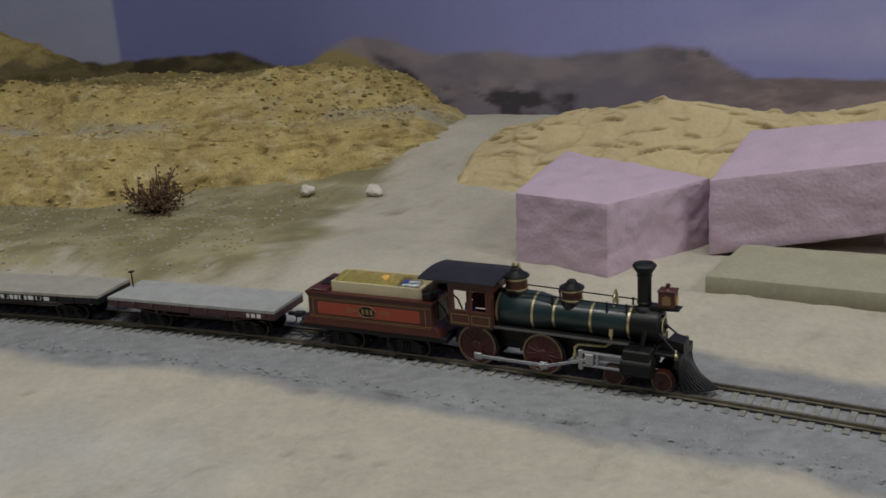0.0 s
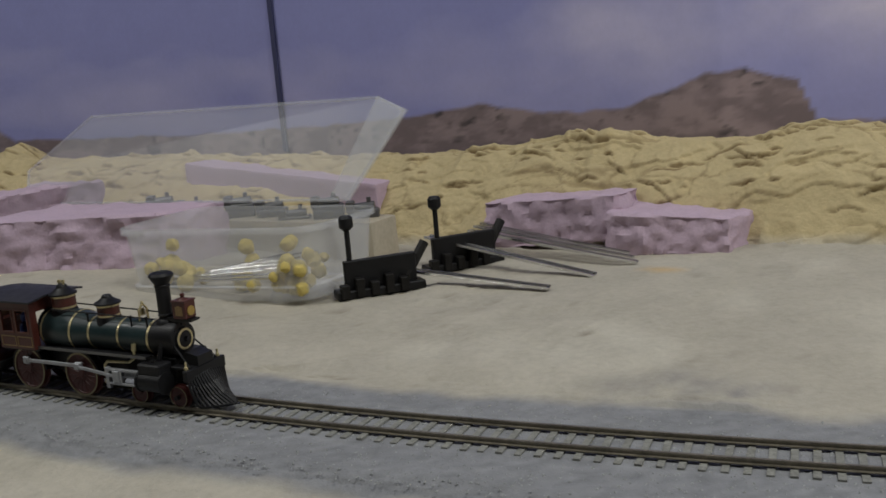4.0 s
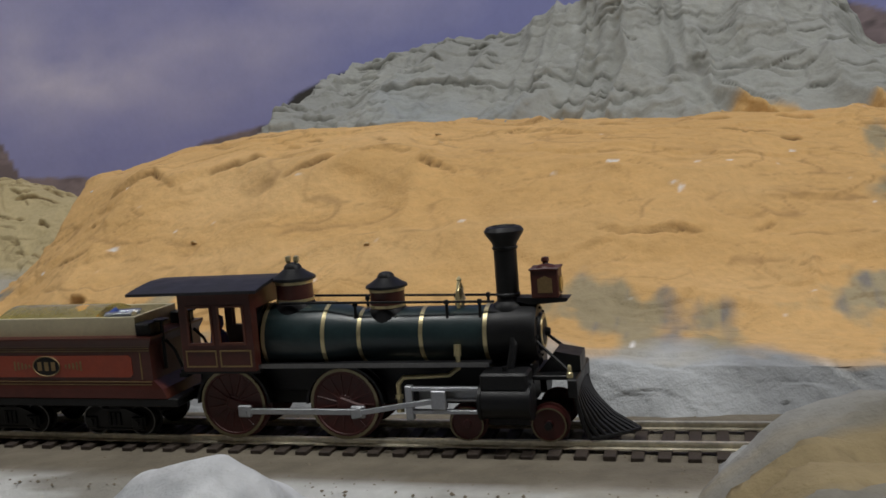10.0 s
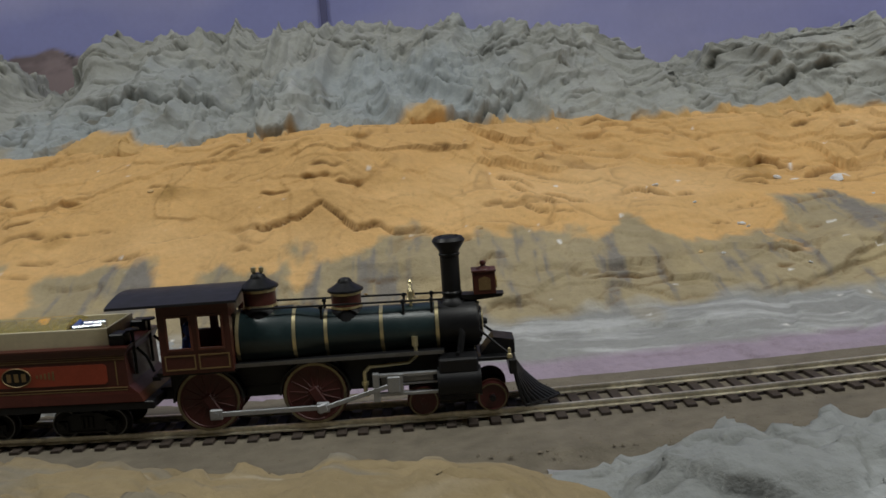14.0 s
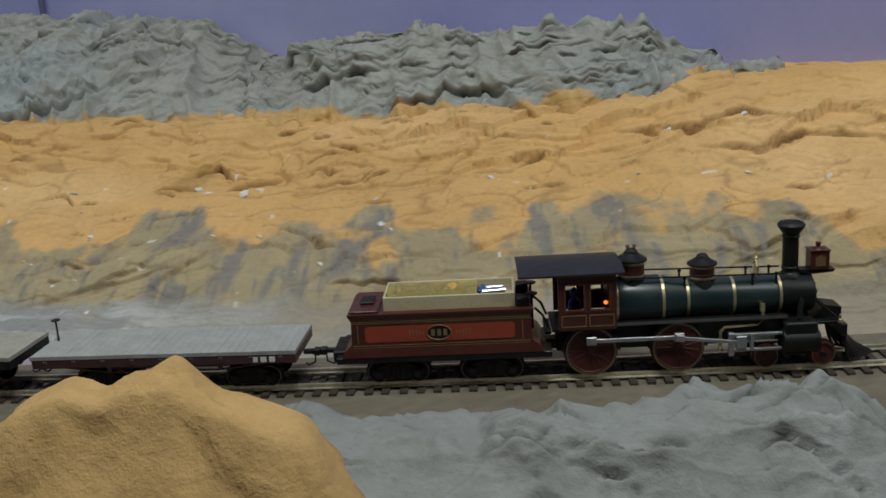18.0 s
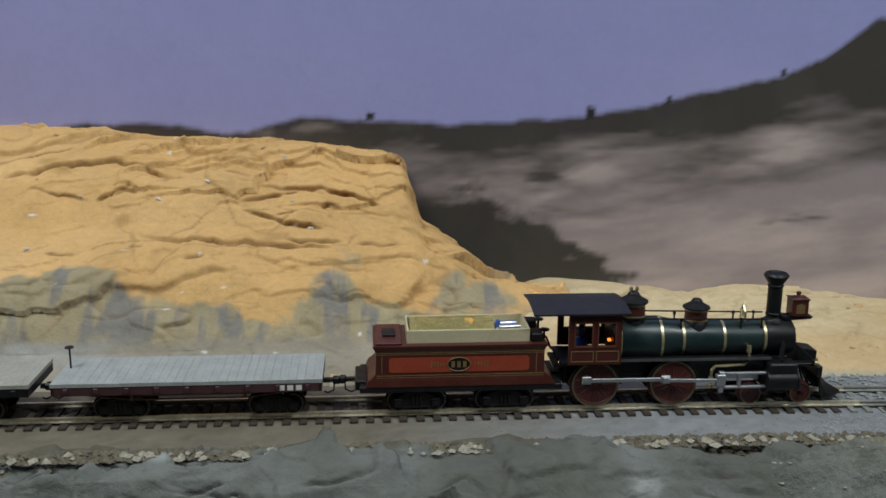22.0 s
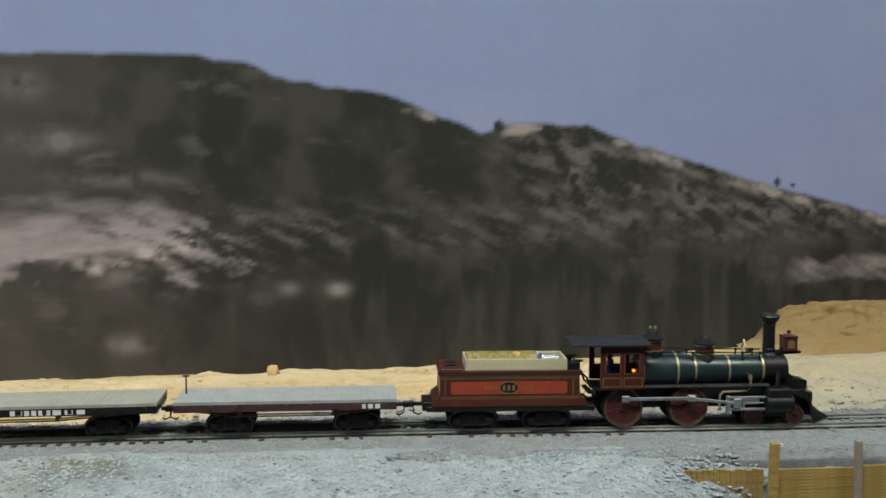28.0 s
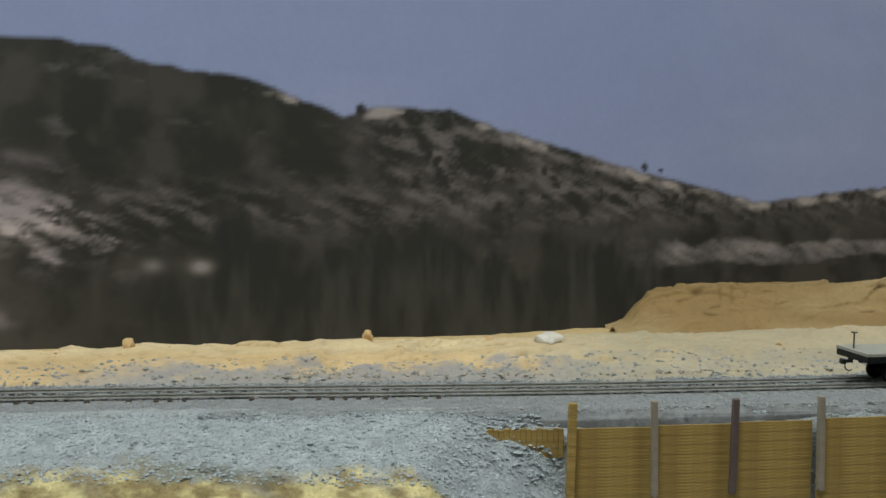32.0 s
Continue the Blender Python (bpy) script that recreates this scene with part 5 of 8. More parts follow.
O = {
    1.10: [(0.12, -0.014), (0.13, -0.010), (0.15, -0.004), (0.18, 0.0), (0.25, 0.004), (0.30, 0.010), (0.345, 0.015), (0.42, 0.0)],
    1.145: [(0.10, -0.012), (0.11, -0.003), (0.13, 0.003), (0.16, 0.006), (0.24, 0.030), (0.30, 0.040), (0.345, 0.040), (0.42, 0.015)],
    1.205: [(0.03, -0.012), (0.045, 0.001), (0.10, 0.008), (0.13, 0.022), (0.20, 0.070), (0.25, 0.075), (0.30, 0.077), (0.38, 0.06)],
    1.26: [(0.02, -0.007), (0.034, 0.010), (0.075, 0.015), (0.10, 0.030), (0.17, 0.074), (0.22, 0.088), (0.28, 0.088), (0.36, 0.075)],
    1.38: [(0.019, -0.007), (0.032, 0.012), (0.068, 0.016), (0.095, 0.030), (0.165, 0.075), (0.22, 0.088), (0.27, 0.089), (0.34, 0.095)],
    1.5: [(0.019, -0.007), (0.032, 0.012), (0.068, 0.015), (0.10, 0.030), (0.17, 0.067), (0.22, 0.079), (0.27, 0.081), (0.34, 0.085)],
    1.68: [(0.019, -0.007), (0.034, 0.011), (0.075, 0.012), (0.11, 0.020), (0.19, 0.047), (0.215, 0.056), (0.26, 0.077), (0.34, 0.08)],
    1.92: [(0.019, -0.007), (0.045, 0.004), (0.09, 0.006), (0.112, 0.012), (0.16, 0.047), (0.18, 0.066), (0.205, 0.083), (0.32, 0.085)],
    2.1: [(0.019, -0.007), (0.045, 0.003), (0.09, 0.006), (0.12, 0.020), (0.19, 0.044), (0.25, 0.064), (0.285, 0.077), (0.34, 0.08)],
    2.22: [(0.019, -0.007), (0.045, 0.003), (0.08, 0.006), (0.11, 0.025), (0.18, 0.038), (0.225, 0.045), (0.27, 0.071), (0.33, 0.075)],
    2.44: [(0.019, -0.007), (0.042, 0.002), (0.065, 0.006), (0.095, 0.020), (0.145, 0.034), (0.19, 0.060), (0.23, 0.079), (0.28, 0.08)],
    2.54: [(0.019, -0.007), (0.042, 0.002), (0.058, 0.006), (0.08, 0.030), (0.12, 0.045), (0.177, 0.076), (0.232, 0.095), (0.28, 0.095)],
    2.64: [(0.019, -0.007), (0.042, 0.002), (0.055, 0.006), (0.078, 0.043), (0.125, 0.050), (0.15, 0.076), (0.19, 0.096), (0.24, 0.095)],
    2.8: [(0.019, -0.007), (0.042, 0.002), (0.055, 0.006), (0.082, 0.034), (0.12, 0.055), (0.14, 0.075), (0.17, 0.092), (0.20, 0.09)],
    2.912: [(0.019, -0.007), (0.042, 0.002), (0.055, 0.006), (0.082, 0.030), (0.11, 0.050), (0.128, 0.070), (0.146, 0.086), (0.158, 0.086)],
    2.919: [(0.019, -0.007), (0.042, 0.002), (0.055, 0.006), (0.082, 0.029), (0.11, 0.049), (0.128, 0.068), (0.146, 0.084), (0.158, 0.084)],
    2.926: [(0.019, -0.007), (0.042, 0.002), (0.055, 0.006), (0.082, 0.025), (0.10, 0.037), (0.118, 0.048), (0.134, 0.054), (0.150, 0.05)],
    2.960: [(0.019, -0.007), (0.042, 0.002), (0.055, 0.005), (0.075, 0.012), (0.092, 0.020), (0.108, 0.026), (0.122, 0.026), (0.14, 0.02)],
    3.03: [(0.019, -0.007), (0.042, 0.001), (0.055, 0.003), (0.070, 0.007), (0.085, 0.012), (0.098, 0.015), (0.11, 0.012), (0.13, 0.004)],
}
# the long crack and the larger torn ledges of the orange slope, as (s, d) lines with width and depth
TEARS = [
    ([(1.868, 0.160), (1.89, 0.158), (1.908, 0.162), (1.921, 0.167), (1.94, 0.155), (1.953, 0.160), (1.962, 0.155), (1.972, 0.158), (1.992, 0.154)], 0.0011, 0.0029),
    ([(2.008, 0.171), (2.02, 0.174), (2.045, 0.177)], 0.0011, 0.0027), ([(2.046, 0.185), (2.06, 0.184), (2.075, 0.176)], 0.0011, 0.0027),
    ([(2.028, 0.197), (2.04, 0.188), (2.05, 0.178), (2.063, 0.177)], 0.0012, 0.0027), ([(1.738, 0.170), (1.75, 0.174), (1.765, 0.171)], 0.0017, 0.0024),
    ([(1.718, 0.174), (1.73, 0.180)], 0.0011, 0.0018), ([(1.757, 0.151), (1.778, 0.152)], 0.0011, 0.0018), ([(1.66, 0.178), (1.685, 0.190)], 0.0011, 0.0018),
    ([(1.715, 0.211), (1.735, 0.198)], 0.0013, 0.0024), ([(1.606, 0.239), (1.624, 0.241)], 0.0011, 0.0018), ([(1.635, 0.236), (1.655, 0.235)], 0.0011, 0.0018),
    ([(2.095, 0.186), (2.108, 0.193), (2.125, 0.175)], 0.0011, 0.0030), ([(2.168, 0.196), (2.184, 0.191)], 0.0011, 0.0024), ([(2.275, 0.238), (2.298, 0.226)], 0.0013, 0.0030),
    ([(2.262, 0.205), (2.272, 0.214), (2.292, 0.203)], 0.0013, 0.0030), ([(2.308, 0.169), (2.326, 0.166)], 0.0011, 0.0024), ([(2.18, 0.159), (2.19, 0.163), (2.212, 0.168)], 0.0011, 0.0018),
    ([(2.185, 0.222), (2.20, 0.232), (2.218, 0.216)], 0.0021, 0.0051), ([(2.212, 0.206), (2.226, 0.214), (2.245, 0.222)], 0.0019, 0.0048), ([(2.262, 0.142), (2.28, 0.128), (2.305, 0.112)], 0.0013, 0.0030),
    ([(1.24, 0.165), (1.265, 0.172), (1.285, 0.160)], 0.0018, 0.0027), ([(1.30, 0.168), (1.33, 0.176)], 0.0018, 0.0027), ([(1.345, 0.158), (1.37, 0.170)], 0.0017, 0.0024), ([(1.41, 0.165), (1.43, 0.160)], 0.0012, 0.0024),
    ([(2.50, 0.165), (2.53, 0.150), (2.56, 0.158), (2.60, 0.146)], 0.0016, 0.0036), ([(2.46, 0.205), (2.50, 0.178), (2.53, 0.182), (2.555, 0.165)], 0.0016, 0.0036), ([(2.62, 0.108), (2.65, 0.116), (2.68, 0.110)], 0.0014, 0.0036),
    ([(2.70, 0.150), (2.76, 0.158), (2.80, 0.142)], 0.0013, 0.0030), ([(2.60, 0.095), (2.63, 0.104), (2.66, 0.098)], 0.0013, 0.0030), ([(2.78, 0.112), (2.83, 0.106), (2.88, 0.104)], 0.0011, 0.0024), ([(2.84, 0.136), (2.88, 0.130), (2.905, 0.124)], 0.0012, 0.0030),
]
orange_ob = bank("orange_bank", O, 0.0013, 350, 0.0062, 111, 0.0024, paint_orange, "trowelled orange plaster embankment with grey stained foot", "embankment", 28, 2, marks=130, depth=0.0030, lines=TEARS, cols=(0.36, 0.93), knife=lambda S, K: 0.0008 + 0.0046 * np.clip((S - 1.9) * 5, 0.10, 1) * (np.clip((K - 4.4) * 2, 0, 1) * np.clip((6.3 - K) * 3, 0, 1) + 0.5 * np.clip((3.7 - K) * 2, 0, 1) * np.clip((K - 2.3) * 3, 0, 1)), lean=0.22)


def paint_heap(S, D, Z, K, H):
    C = tone(np.array((0.36, 0.365, 0.36)), S, D, 117, 0.14, 50)
    C = mix(C, np.array((0.55, 0.55, 0.54)), fbm(S * 70, D * 90, 118, 3) * 8 - 1.2)
    return shade_cracks(C, np.array((0.11, 0.10, 0.09)), 0.7)


bank("plaster_heap", {1.72: [(0.016, -0.006), (0.02, -0.005), (0.03, -0.003), (0.045, 0.0), (0.065, 0.002), (0.09, 0.0)], 1.765: [(0.0155, -0.004), (0.020, 0.003), (0.03, 0.008), (0.045, 0.013), (0.062, 0.015), (0.09, 0.010)], 1.79: [(0.0155, -0.003), (0.020, 0.006), (0.03, 0.013), (0.045, 0.019), (0.062, 0.021), (0.09, 0.014)], 1.812: [(0.017, -0.003), (0.023, 0.005), (0.032, 0.014), (0.045, 0.021), (0.062, 0.024), (0.09, 0.015)], 1.83: [(0.020, -0.004), (0.028, 0.001), (0.038, 0.007), (0.05, 0.013), (0.065, 0.016), (0.09, 0.012)], 1.87: [(0.022, -0.006), (0.03, -0.003), (0.04, 0.0), (0.055, 0.004), (0.07, 0.006), (0.09, 0.005)], 1.90: [(0.022, -0.008), (0.03, -0.008), (0.04, -0.006), (0.055, -0.004), (0.07, -0.002), (0.09, 0.0)]},
     0.0016, 80, 0.006, 119, 0.003, paint_heap, "crumpled grey-white plaster heap beside the track", "mound", 60, 2, marks=24, knife=0.004)


def paint_grey(S, D, Z, K, H):
    C = tone(np.array((0.345, 0.35, 0.325)), S, D, 121, 0.12, 16)
    C = mix(C, BLUEGREY * 1.08, fbm(S * 8, Z * 18, 122, 4) * 5 + (0.105 - Z) * 16)
    C = mix(C, np.array((0.17, 0.165, 0.14)), fbm(S * 30, Z * 60 + D * 20, 126, 4) * 7 - 1.6)
    C = mix(C, np.array((0.50, 0.51, 0.50)), fbm(S * 70, Z * 16 + D * 8, 127, 3) * 9 - 2.6)
    C = mix(C, np.array((0.34, 0.27, 0.15)), fbm(S * 26, Z * 20 + 5, 125, 4) * 7 + (0.10 - Z) * 34 - 1.5)
    C = shade_cracks(C, np.array((0.07, 0.068, 0.055)), 0.75)
    return mix(C, ORANGE, ((0.083 - Z) * 260 + fbm(S * 30, Z * 12, 124, 4) * 9 - 0.4) * np.clip((1.25 - K) * 4, 0, 1))


GT = ((1.20, 0.075, 0.40), (1.235, 0.098, 0.40), (1.25, 0.112, 0.40), (1.275, 0.127, 0.40), (1.34, 0.139, 0.40), (1.41, 0.145, 0.40), (1.45, 0.155, 0.40), (1.48, 0.168, 0.40), (1.57, 0.166, 0.40), (1.6, 0.144, 0.40), (1.65, 0.111, 0.40), (1.68, 0.111, 0.40), (1.71, 0.149, 0.40), (1.88, 0.150, 0.40), (2.0, 0.143, 0.39), (2.14, 0.136, 0.385), (2.195, 0.104, 0.38), (2.24, 0.118, 0.35), (2.33, 0.130, 0.31), (2.38, 0.117, 0.29), (2.45, 0.122, 0.275), (2.51, 0.112, 0.27), (2.545, 0.080, 0.268), (2.57, 0.06, 0.266))
O_S = sorted(O)


def grey(s, z, dt):
    b = float(np.interp(s, O_S, [O[k][6][0] for k in O_S])) - 0.004
    zb = float(np.interp(s, O_S, [O[k][6][1] for k in O_S])) - 0.010
    f = dt - b
    return [(b, zb - 0.008), (b + 0.18 * f, zb + 0.012), (b + 0.45 * f, zb + 0.30 * max(0, z - zb) + 0.008), (b + 0.72 * f, zb + 0.72 * (z - zb)), (b + 0.9 * f, z - 0.004), (dt, z), (dt + 0.05, z - 0.008)]


GAPS = [([(1.85, 0.246), (1.88, 0.238), (1.93, 0.236), (1.98, 0.256), (2.02, 0.276), (2.07, 0.310)], 0.0024, 0.0088), ([(1.70, 0.335), (1.75, 0.320), (1.81, 0.303), (1.84, 0.285)], 0.0021, 0.0080),
        ([(2.235, 0.304), (2.27, 0.303), (2.305, 0.296)], 0.0018, 0.0072), ([(2.31, 0.262), (2.36, 0.262), (2.40, 0.252)], 0.0016, 0.0064), ([(1.30, 0.335), (1.36, 0.342), (1.42, 0.335)], 0.0013, 0.0048)]
bank("grey_cliff", {s: grey(s, z, dt) for s, z, dt in GT}, 0.0016, 210, 0.0080, 131, 0.0026, paint_grey, "weathered grey plaster cliff above the orange slope", "cliff", 34, 1, None, 1.5, marks=300, lines=GAPS, folds=0.0085, depth=0.0040, knife=lambda S, K: 0.0046 * np.clip((S - 1.55) * 5, 0.35, 1), lean=0.6)


def paint_low(S, D, Z, K, H):
    C = tone(np.array((0.60, 0.435, 0.235)), S, D, 141, 0.10, 20)
    C = mix(C, np.array((0.66, 0.52, 0.32)), (D - 0.07) * 30 + fbm(S * 12, D * 30, 142, 3) * 3)
    C = shade_cracks(C, np.array((0.22, 0.14, 0.06)), 0.6)
    C = mix(C, np.array((0.34, 0.31, 0.29)), np.clip((S - 3.72) * 8, 0, 1) * ((0.062 - D) * 60 + fbm(S * 60, D * 60, 143, 4) * 5))
    C = mix(C, np.array((0.42, 0.36, 0.25)), np.clip((S - 3.98) * 9, 0, 0.8))
    return mix(C, PALE * 0.8, (0.034 - D) * 160 * (S < 3.3))


LT = ((2.88, -0.012), (2.94, 0.008), (2.98, 0.018), (3.0, 0.023), (3.04, 0.020), (3.07, 0.0145), (3.11, 0.0185), (3.14, 0.0150), (3.28, 0.006), (3.4, 0.005), (3.46, 0.002), (3.49, 0.0055), (3.6, 0.006), (3.74, 0.008), (3.77, 0.0115), (3.82, 0.0085), (3.9, 0.0105), (4.02, 0.0115), (4.1, 0.0140), (4.35, 0.014), (4.9, 0.014))
ridge_ob = bank("low_sand_ridge", {s: [(0.018, -0.007), (0.034, 0.0015), (0.055, z * 0.35 + 0.001), (0.085, z * 0.75), (0.105, z - 0.001), (0.13, z - 0.0055), (0.20, z - 0.017), (0.32, z - 0.03)] for s, z in LT}, 0.0024, 100, 0.0024, 151, 0.0012, paint_low, "low pale orange sand ridge along the backdrop", "ridge", 40, 1, marks=150, depth=0.0034, knife=lambda S, K: 0.0020 * np.clip((K - 1) * 2, 0, 1))


def paint_mesa(S, D, Z, K, H):
    C = tone(np.array((0.28, 0.185, 0.08)), S, D, 161, 0.12, 20)
    C = mix(C, np.array((0.36, 0.26, 0.13)), fbm(S * 12, Z * 60, 162, 4) * 4)
    return shade_cracks(C, np.array((0.12, 0.07, 0.03)), 0.7)


bank("sand_mesa", {s: [(0.150, -0.012), (0.180, 0.008 + (z - 0.01) * 0.15), (0.192, z * 0.55), (0.203, z * 0.93), (0.215, z - 0.001), (0.25, z - 0.008), (0.33, z - 0.03)] for s, z in ((4.09, 0.004), (4.108, 0.008), (4.118, 0.020), (4.128, 0.031), (4.16, 0.0335), (4.24, 0.0345), (4.33, 0.0345), (4.9, 0.036))}, 0.002, 90, 0.003, 171, 0.0015, paint_mesa, "flat-topped sandstone-coloured plaster mesa", "mesa", 44, 1, marks=60, depth=0.0026, knife=0.003)


# ---- near side of the track ----
def paint_near(S, D, Z, K, H):
    C = tone(GREY * 0.82, S, D, 181, 0.16, 20)
    C = mix(C, np.array((0.30, 0.27, 0.185)), np.clip((S - 3.02) * 9, 0, 1) * (0.55 + fbm(S * 14, D * 24, 182, 4) * 4))
    C = shade_cracks(C, np.array((0.07, 0.065, 0.055)), 0.75)
    C = mix(C, np.array((0.40, 0.38, 0.30)), np.clip((S - 3.02) * 9, 0, 1) * (fbm(S * 22, D * 60, 188, 4) * 8 - 1.2))
    C = mix(C, np.array((0.13, 0.12, 0.085)), np.clip((S - 3.02) * 9, 0, 1) * (fbm(S * 30, D * 55, 189, 4) * 9 - 2.0))
    bl = np.array((0.37, 0.40, 0.42)) * (1 + 0.5 * fbm(S * 240, D * 240, 183, 3))[..., None]
    f = np.clip((S - 3.56) * 7 + fbm(S * 16, D * 20, 184, 4) * 3, 0, 1) * np.clip((D + 0.105) * 80 + fbm(S * 50, D * 50, 185, 3) * 3, 0, 1)
    C = mix(C, bl, f)
    C = mix(C, mix(np.array((0.30, 0.23, 0.11)), np.array((0.62, 0.53, 0.27)), fbm(S * 110, D * 160, 187, 4) * 6 + 0.5), np.clip((S - 3.66) * 6, 0, 1) * ((-0.100 - D) * 90 + fbm(S * 50, D * 50, 186, 4) * 4))
    C = mix(C, np.array((0.36, 0.375, 0.38)), np.clip((0.046 + D) * 90, 0, 1) * np.clip((S - 3.02) * 10, 0, 1))
    # viewer-side shade put into the pigment, fading out from s 3.4 to 3.65
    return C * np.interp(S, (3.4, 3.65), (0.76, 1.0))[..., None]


def paint_apron(S, D, Z, K, H):
    C = tone(np.array((0.225, 0.235, 0.22)), S, D, 191, 0.14, 24)
    C = mix(C, np.array((0.155, 0.155, 0.135)), fbm(S * 22, Z * 40, 192, 4) * 5 - 0.2)
    C = mix(C, np.array((0.40, 0.41, 0.40)), fbm(S * 50, Z * 90 + D * 40, 193, 4) * 8 - 1.7)
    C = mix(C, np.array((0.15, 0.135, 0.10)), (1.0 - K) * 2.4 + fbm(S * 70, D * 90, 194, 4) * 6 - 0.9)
    return 0.74 * (shade_cracks(C, np.array((0.075, 0.07, 0.06)), 0.85))


AP = {
    2.700: [(-0.036, -0.003), (-0.040, -0.004), (-0.041, -0.006), (-0.040, -0.012), (-0.038, -0.03), (-0.036, -0.06), (-0.034, -0.12)],
    2.710: [(-0.036, -0.002), (-0.045, -0.003), (-0.049, -0.006), (-0.047, -0.010), (-0.040, -0.014), (-0.036, -0.05), (-0.034, -0.12)],
    2.725: [(-0.036, -0.002), (-0.046, -0.002), (-0.051, -0.006), (-0.051, -0.012), (-0.048, -0.017), (-0.036, -0.03), (-0.034, -0.12)],
    2.736: [(-0.036, -0.002), (-0.047, -0.002), (-0.052, -0.005), (-0.053, -0.012), (-0.053, -0.019), (-0.048, -0.026), (-0.036, -0.12)],
    2.752: [(-0.036, -0.002), (-0.047, -0.0015), (-0.053, -0.006), (-0.057, -0.015), (-0.060, -0.028), (-0.062, -0.05), (-0.064, -0.12)],
    2.80: [(-0.034, -0.0015), (-0.046, -0.0006), (-0.056, -0.003), (-0.066, -0.013), (-0.078, -0.030), (-0.094, -0.06), (-0.12, -0.12)],
    2.90: [(-0.034, -0.0015), (-0.046, -0.0004), (-0.060, -0.001), (-0.075, -0.011), (-0.092, -0.028), (-0.115, -0.06), (-0.15, -0.12)],
    3.02: [(-0.034, -0.0015), (-0.046, -0.0002), (-0.062, 0.001), (-0.080, -0.011), (-0.102, -0.032), (-0.13, -0.07), (-0.17, -0.13)],
    3.11: [(-0.034, -0.003), (-0.046, -0.002), (-0.062, -0.004), (-0.083, -0.018), (-0.108, -0.042), (-0.14, -0.09), (-0.19, -0.16)],
}
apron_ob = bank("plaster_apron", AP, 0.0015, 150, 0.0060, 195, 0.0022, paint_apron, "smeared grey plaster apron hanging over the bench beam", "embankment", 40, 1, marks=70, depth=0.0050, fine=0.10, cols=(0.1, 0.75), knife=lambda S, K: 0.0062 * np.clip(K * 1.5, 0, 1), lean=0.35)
N = {
    3.05: [(-0.034, -0.003), (-0.047, -0.002), (-0.062, -0.004), (-0.08, -0.016), (-0.105, -0.04), (-0.135, -0.085), (-0.2, -0.16)],
    3.1: [(-0.034, -0.0015), (-0.047, 0.003), (-0.064, 0.001), (-0.085, -0.012), (-0.11, -0.035), (-0.14, -0.08), (-0.2, -0.16)],
    3.45: [(-0.034, -0.0015), (-0.05, 0.005), (-0.07, 0.002), (-0.092, -0.011), (-0.12, -0.035), (-0.15, -0.08), (-0.2, -0.16)],
    3.62: [(-0.034, -0.0015), (-0.05, 0.002), (-0.075, -0.002), (-0.10, -0.012), (-0.125, -0.032), (-0.155, -0.07), (-0.2, -0.16)],
    3.75: [(-0.034, -0.0015), (-0.05, -0.003), (-0.078, -0.006), (-0.103, -0.010), (-0.125, -0.022), (-0.16, -0.06), (-0.2, -0.16)],
    3.93: [(-0.034, -0.0015), (-0.05, -0.004), (-0.075, -0.007), (-0.095, -0.011), (-0.12, -0.022), (-0.16, -0.06), (-0.2, -0.16)],
    3.965: [(-0.034, -0.0015), (-0.043, -0.005), (-0.050, -0.016), (-0.062, -0.025), (-0.09, -0.035), (-0.15, -0.06), (-0.2, -0.16)],
    4.02: [(-0.034, -0.0015), (-0.041, -0.005), (-0.044, -0.012), (-0.046, -0.06), (-0.07, -0.08), (-0.12, -0.10), (-0.2, -0.16)],
    4.8: [(-0.034, -0.0015), (-0.041, -0.004), (-0.044, -0.010), (-0.046, -0.06), (-0.07, -0.08), (-0.12, -0.10), (-0.2, -0.16)],
}
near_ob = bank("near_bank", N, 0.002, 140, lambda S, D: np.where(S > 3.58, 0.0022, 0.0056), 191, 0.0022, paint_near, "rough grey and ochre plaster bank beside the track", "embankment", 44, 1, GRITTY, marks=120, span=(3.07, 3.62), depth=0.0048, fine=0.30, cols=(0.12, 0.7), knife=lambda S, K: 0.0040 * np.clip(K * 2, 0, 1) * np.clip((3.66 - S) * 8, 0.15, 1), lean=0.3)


def paint_mound(S, D, Z, K, H):
    C = tone(np.array((0.29, 0.225, 0.125)), S, D, 201, 0.16, 20)
    C = mix(C, np.array((0.215, 0.20, 0.165)), fbm(S * 11, D * 60, 202, 5) * 6)
    C = mix(C, np.array((0.42, 0.36, 0.26)), fbm(S * 16, D * 80, 205, 4) * 8 - 1.5)
    C = mix(C, np.array((0.12, 0.085, 0.045)), fbm(S * 20, D * 90, 206, 4) * 9 - 2.3)
    C = mix(C, tone(np.array((0.37, 0.37, 0.36)), S, D, 203, 0.15, 40), (1.60 - S) * 18 + fbm(S * 16, D * 20, 204, 4) * 4)
    return shade_cracks(C, np.array((0.12, 0.09, 0.05)), 0.7)


MT = ((1.518, -0.020), (1.528, -0.004), (1.537, 0.012), (1.543, 0.021), (1.552, 0.030), (1.567, 0.0315), (1.577, 0.033), (1.592, 0.0295), (1.62, 0.032), (1.64, 0.0285), (1.66, 0.030), (1.70, 0.0325), (1.74, 0.028), (1.765, 0.020), (1.80, 0.0165), (1.84, 0.018), (1.90, 0.018), (1.95, 0.015), (1.99, 0.010), (2.03, -0.014))
MD = {k: [(-0.043, -0.005), (-0.056, min(z, 0.55 * z - 0.002)), (-0.078, 0.92 * z - 0.001), (-0.11, z), (-0.14, z - 0.004), (-0.18, z - 0.025), (-0.26, -0.10)] for k, z in MT}
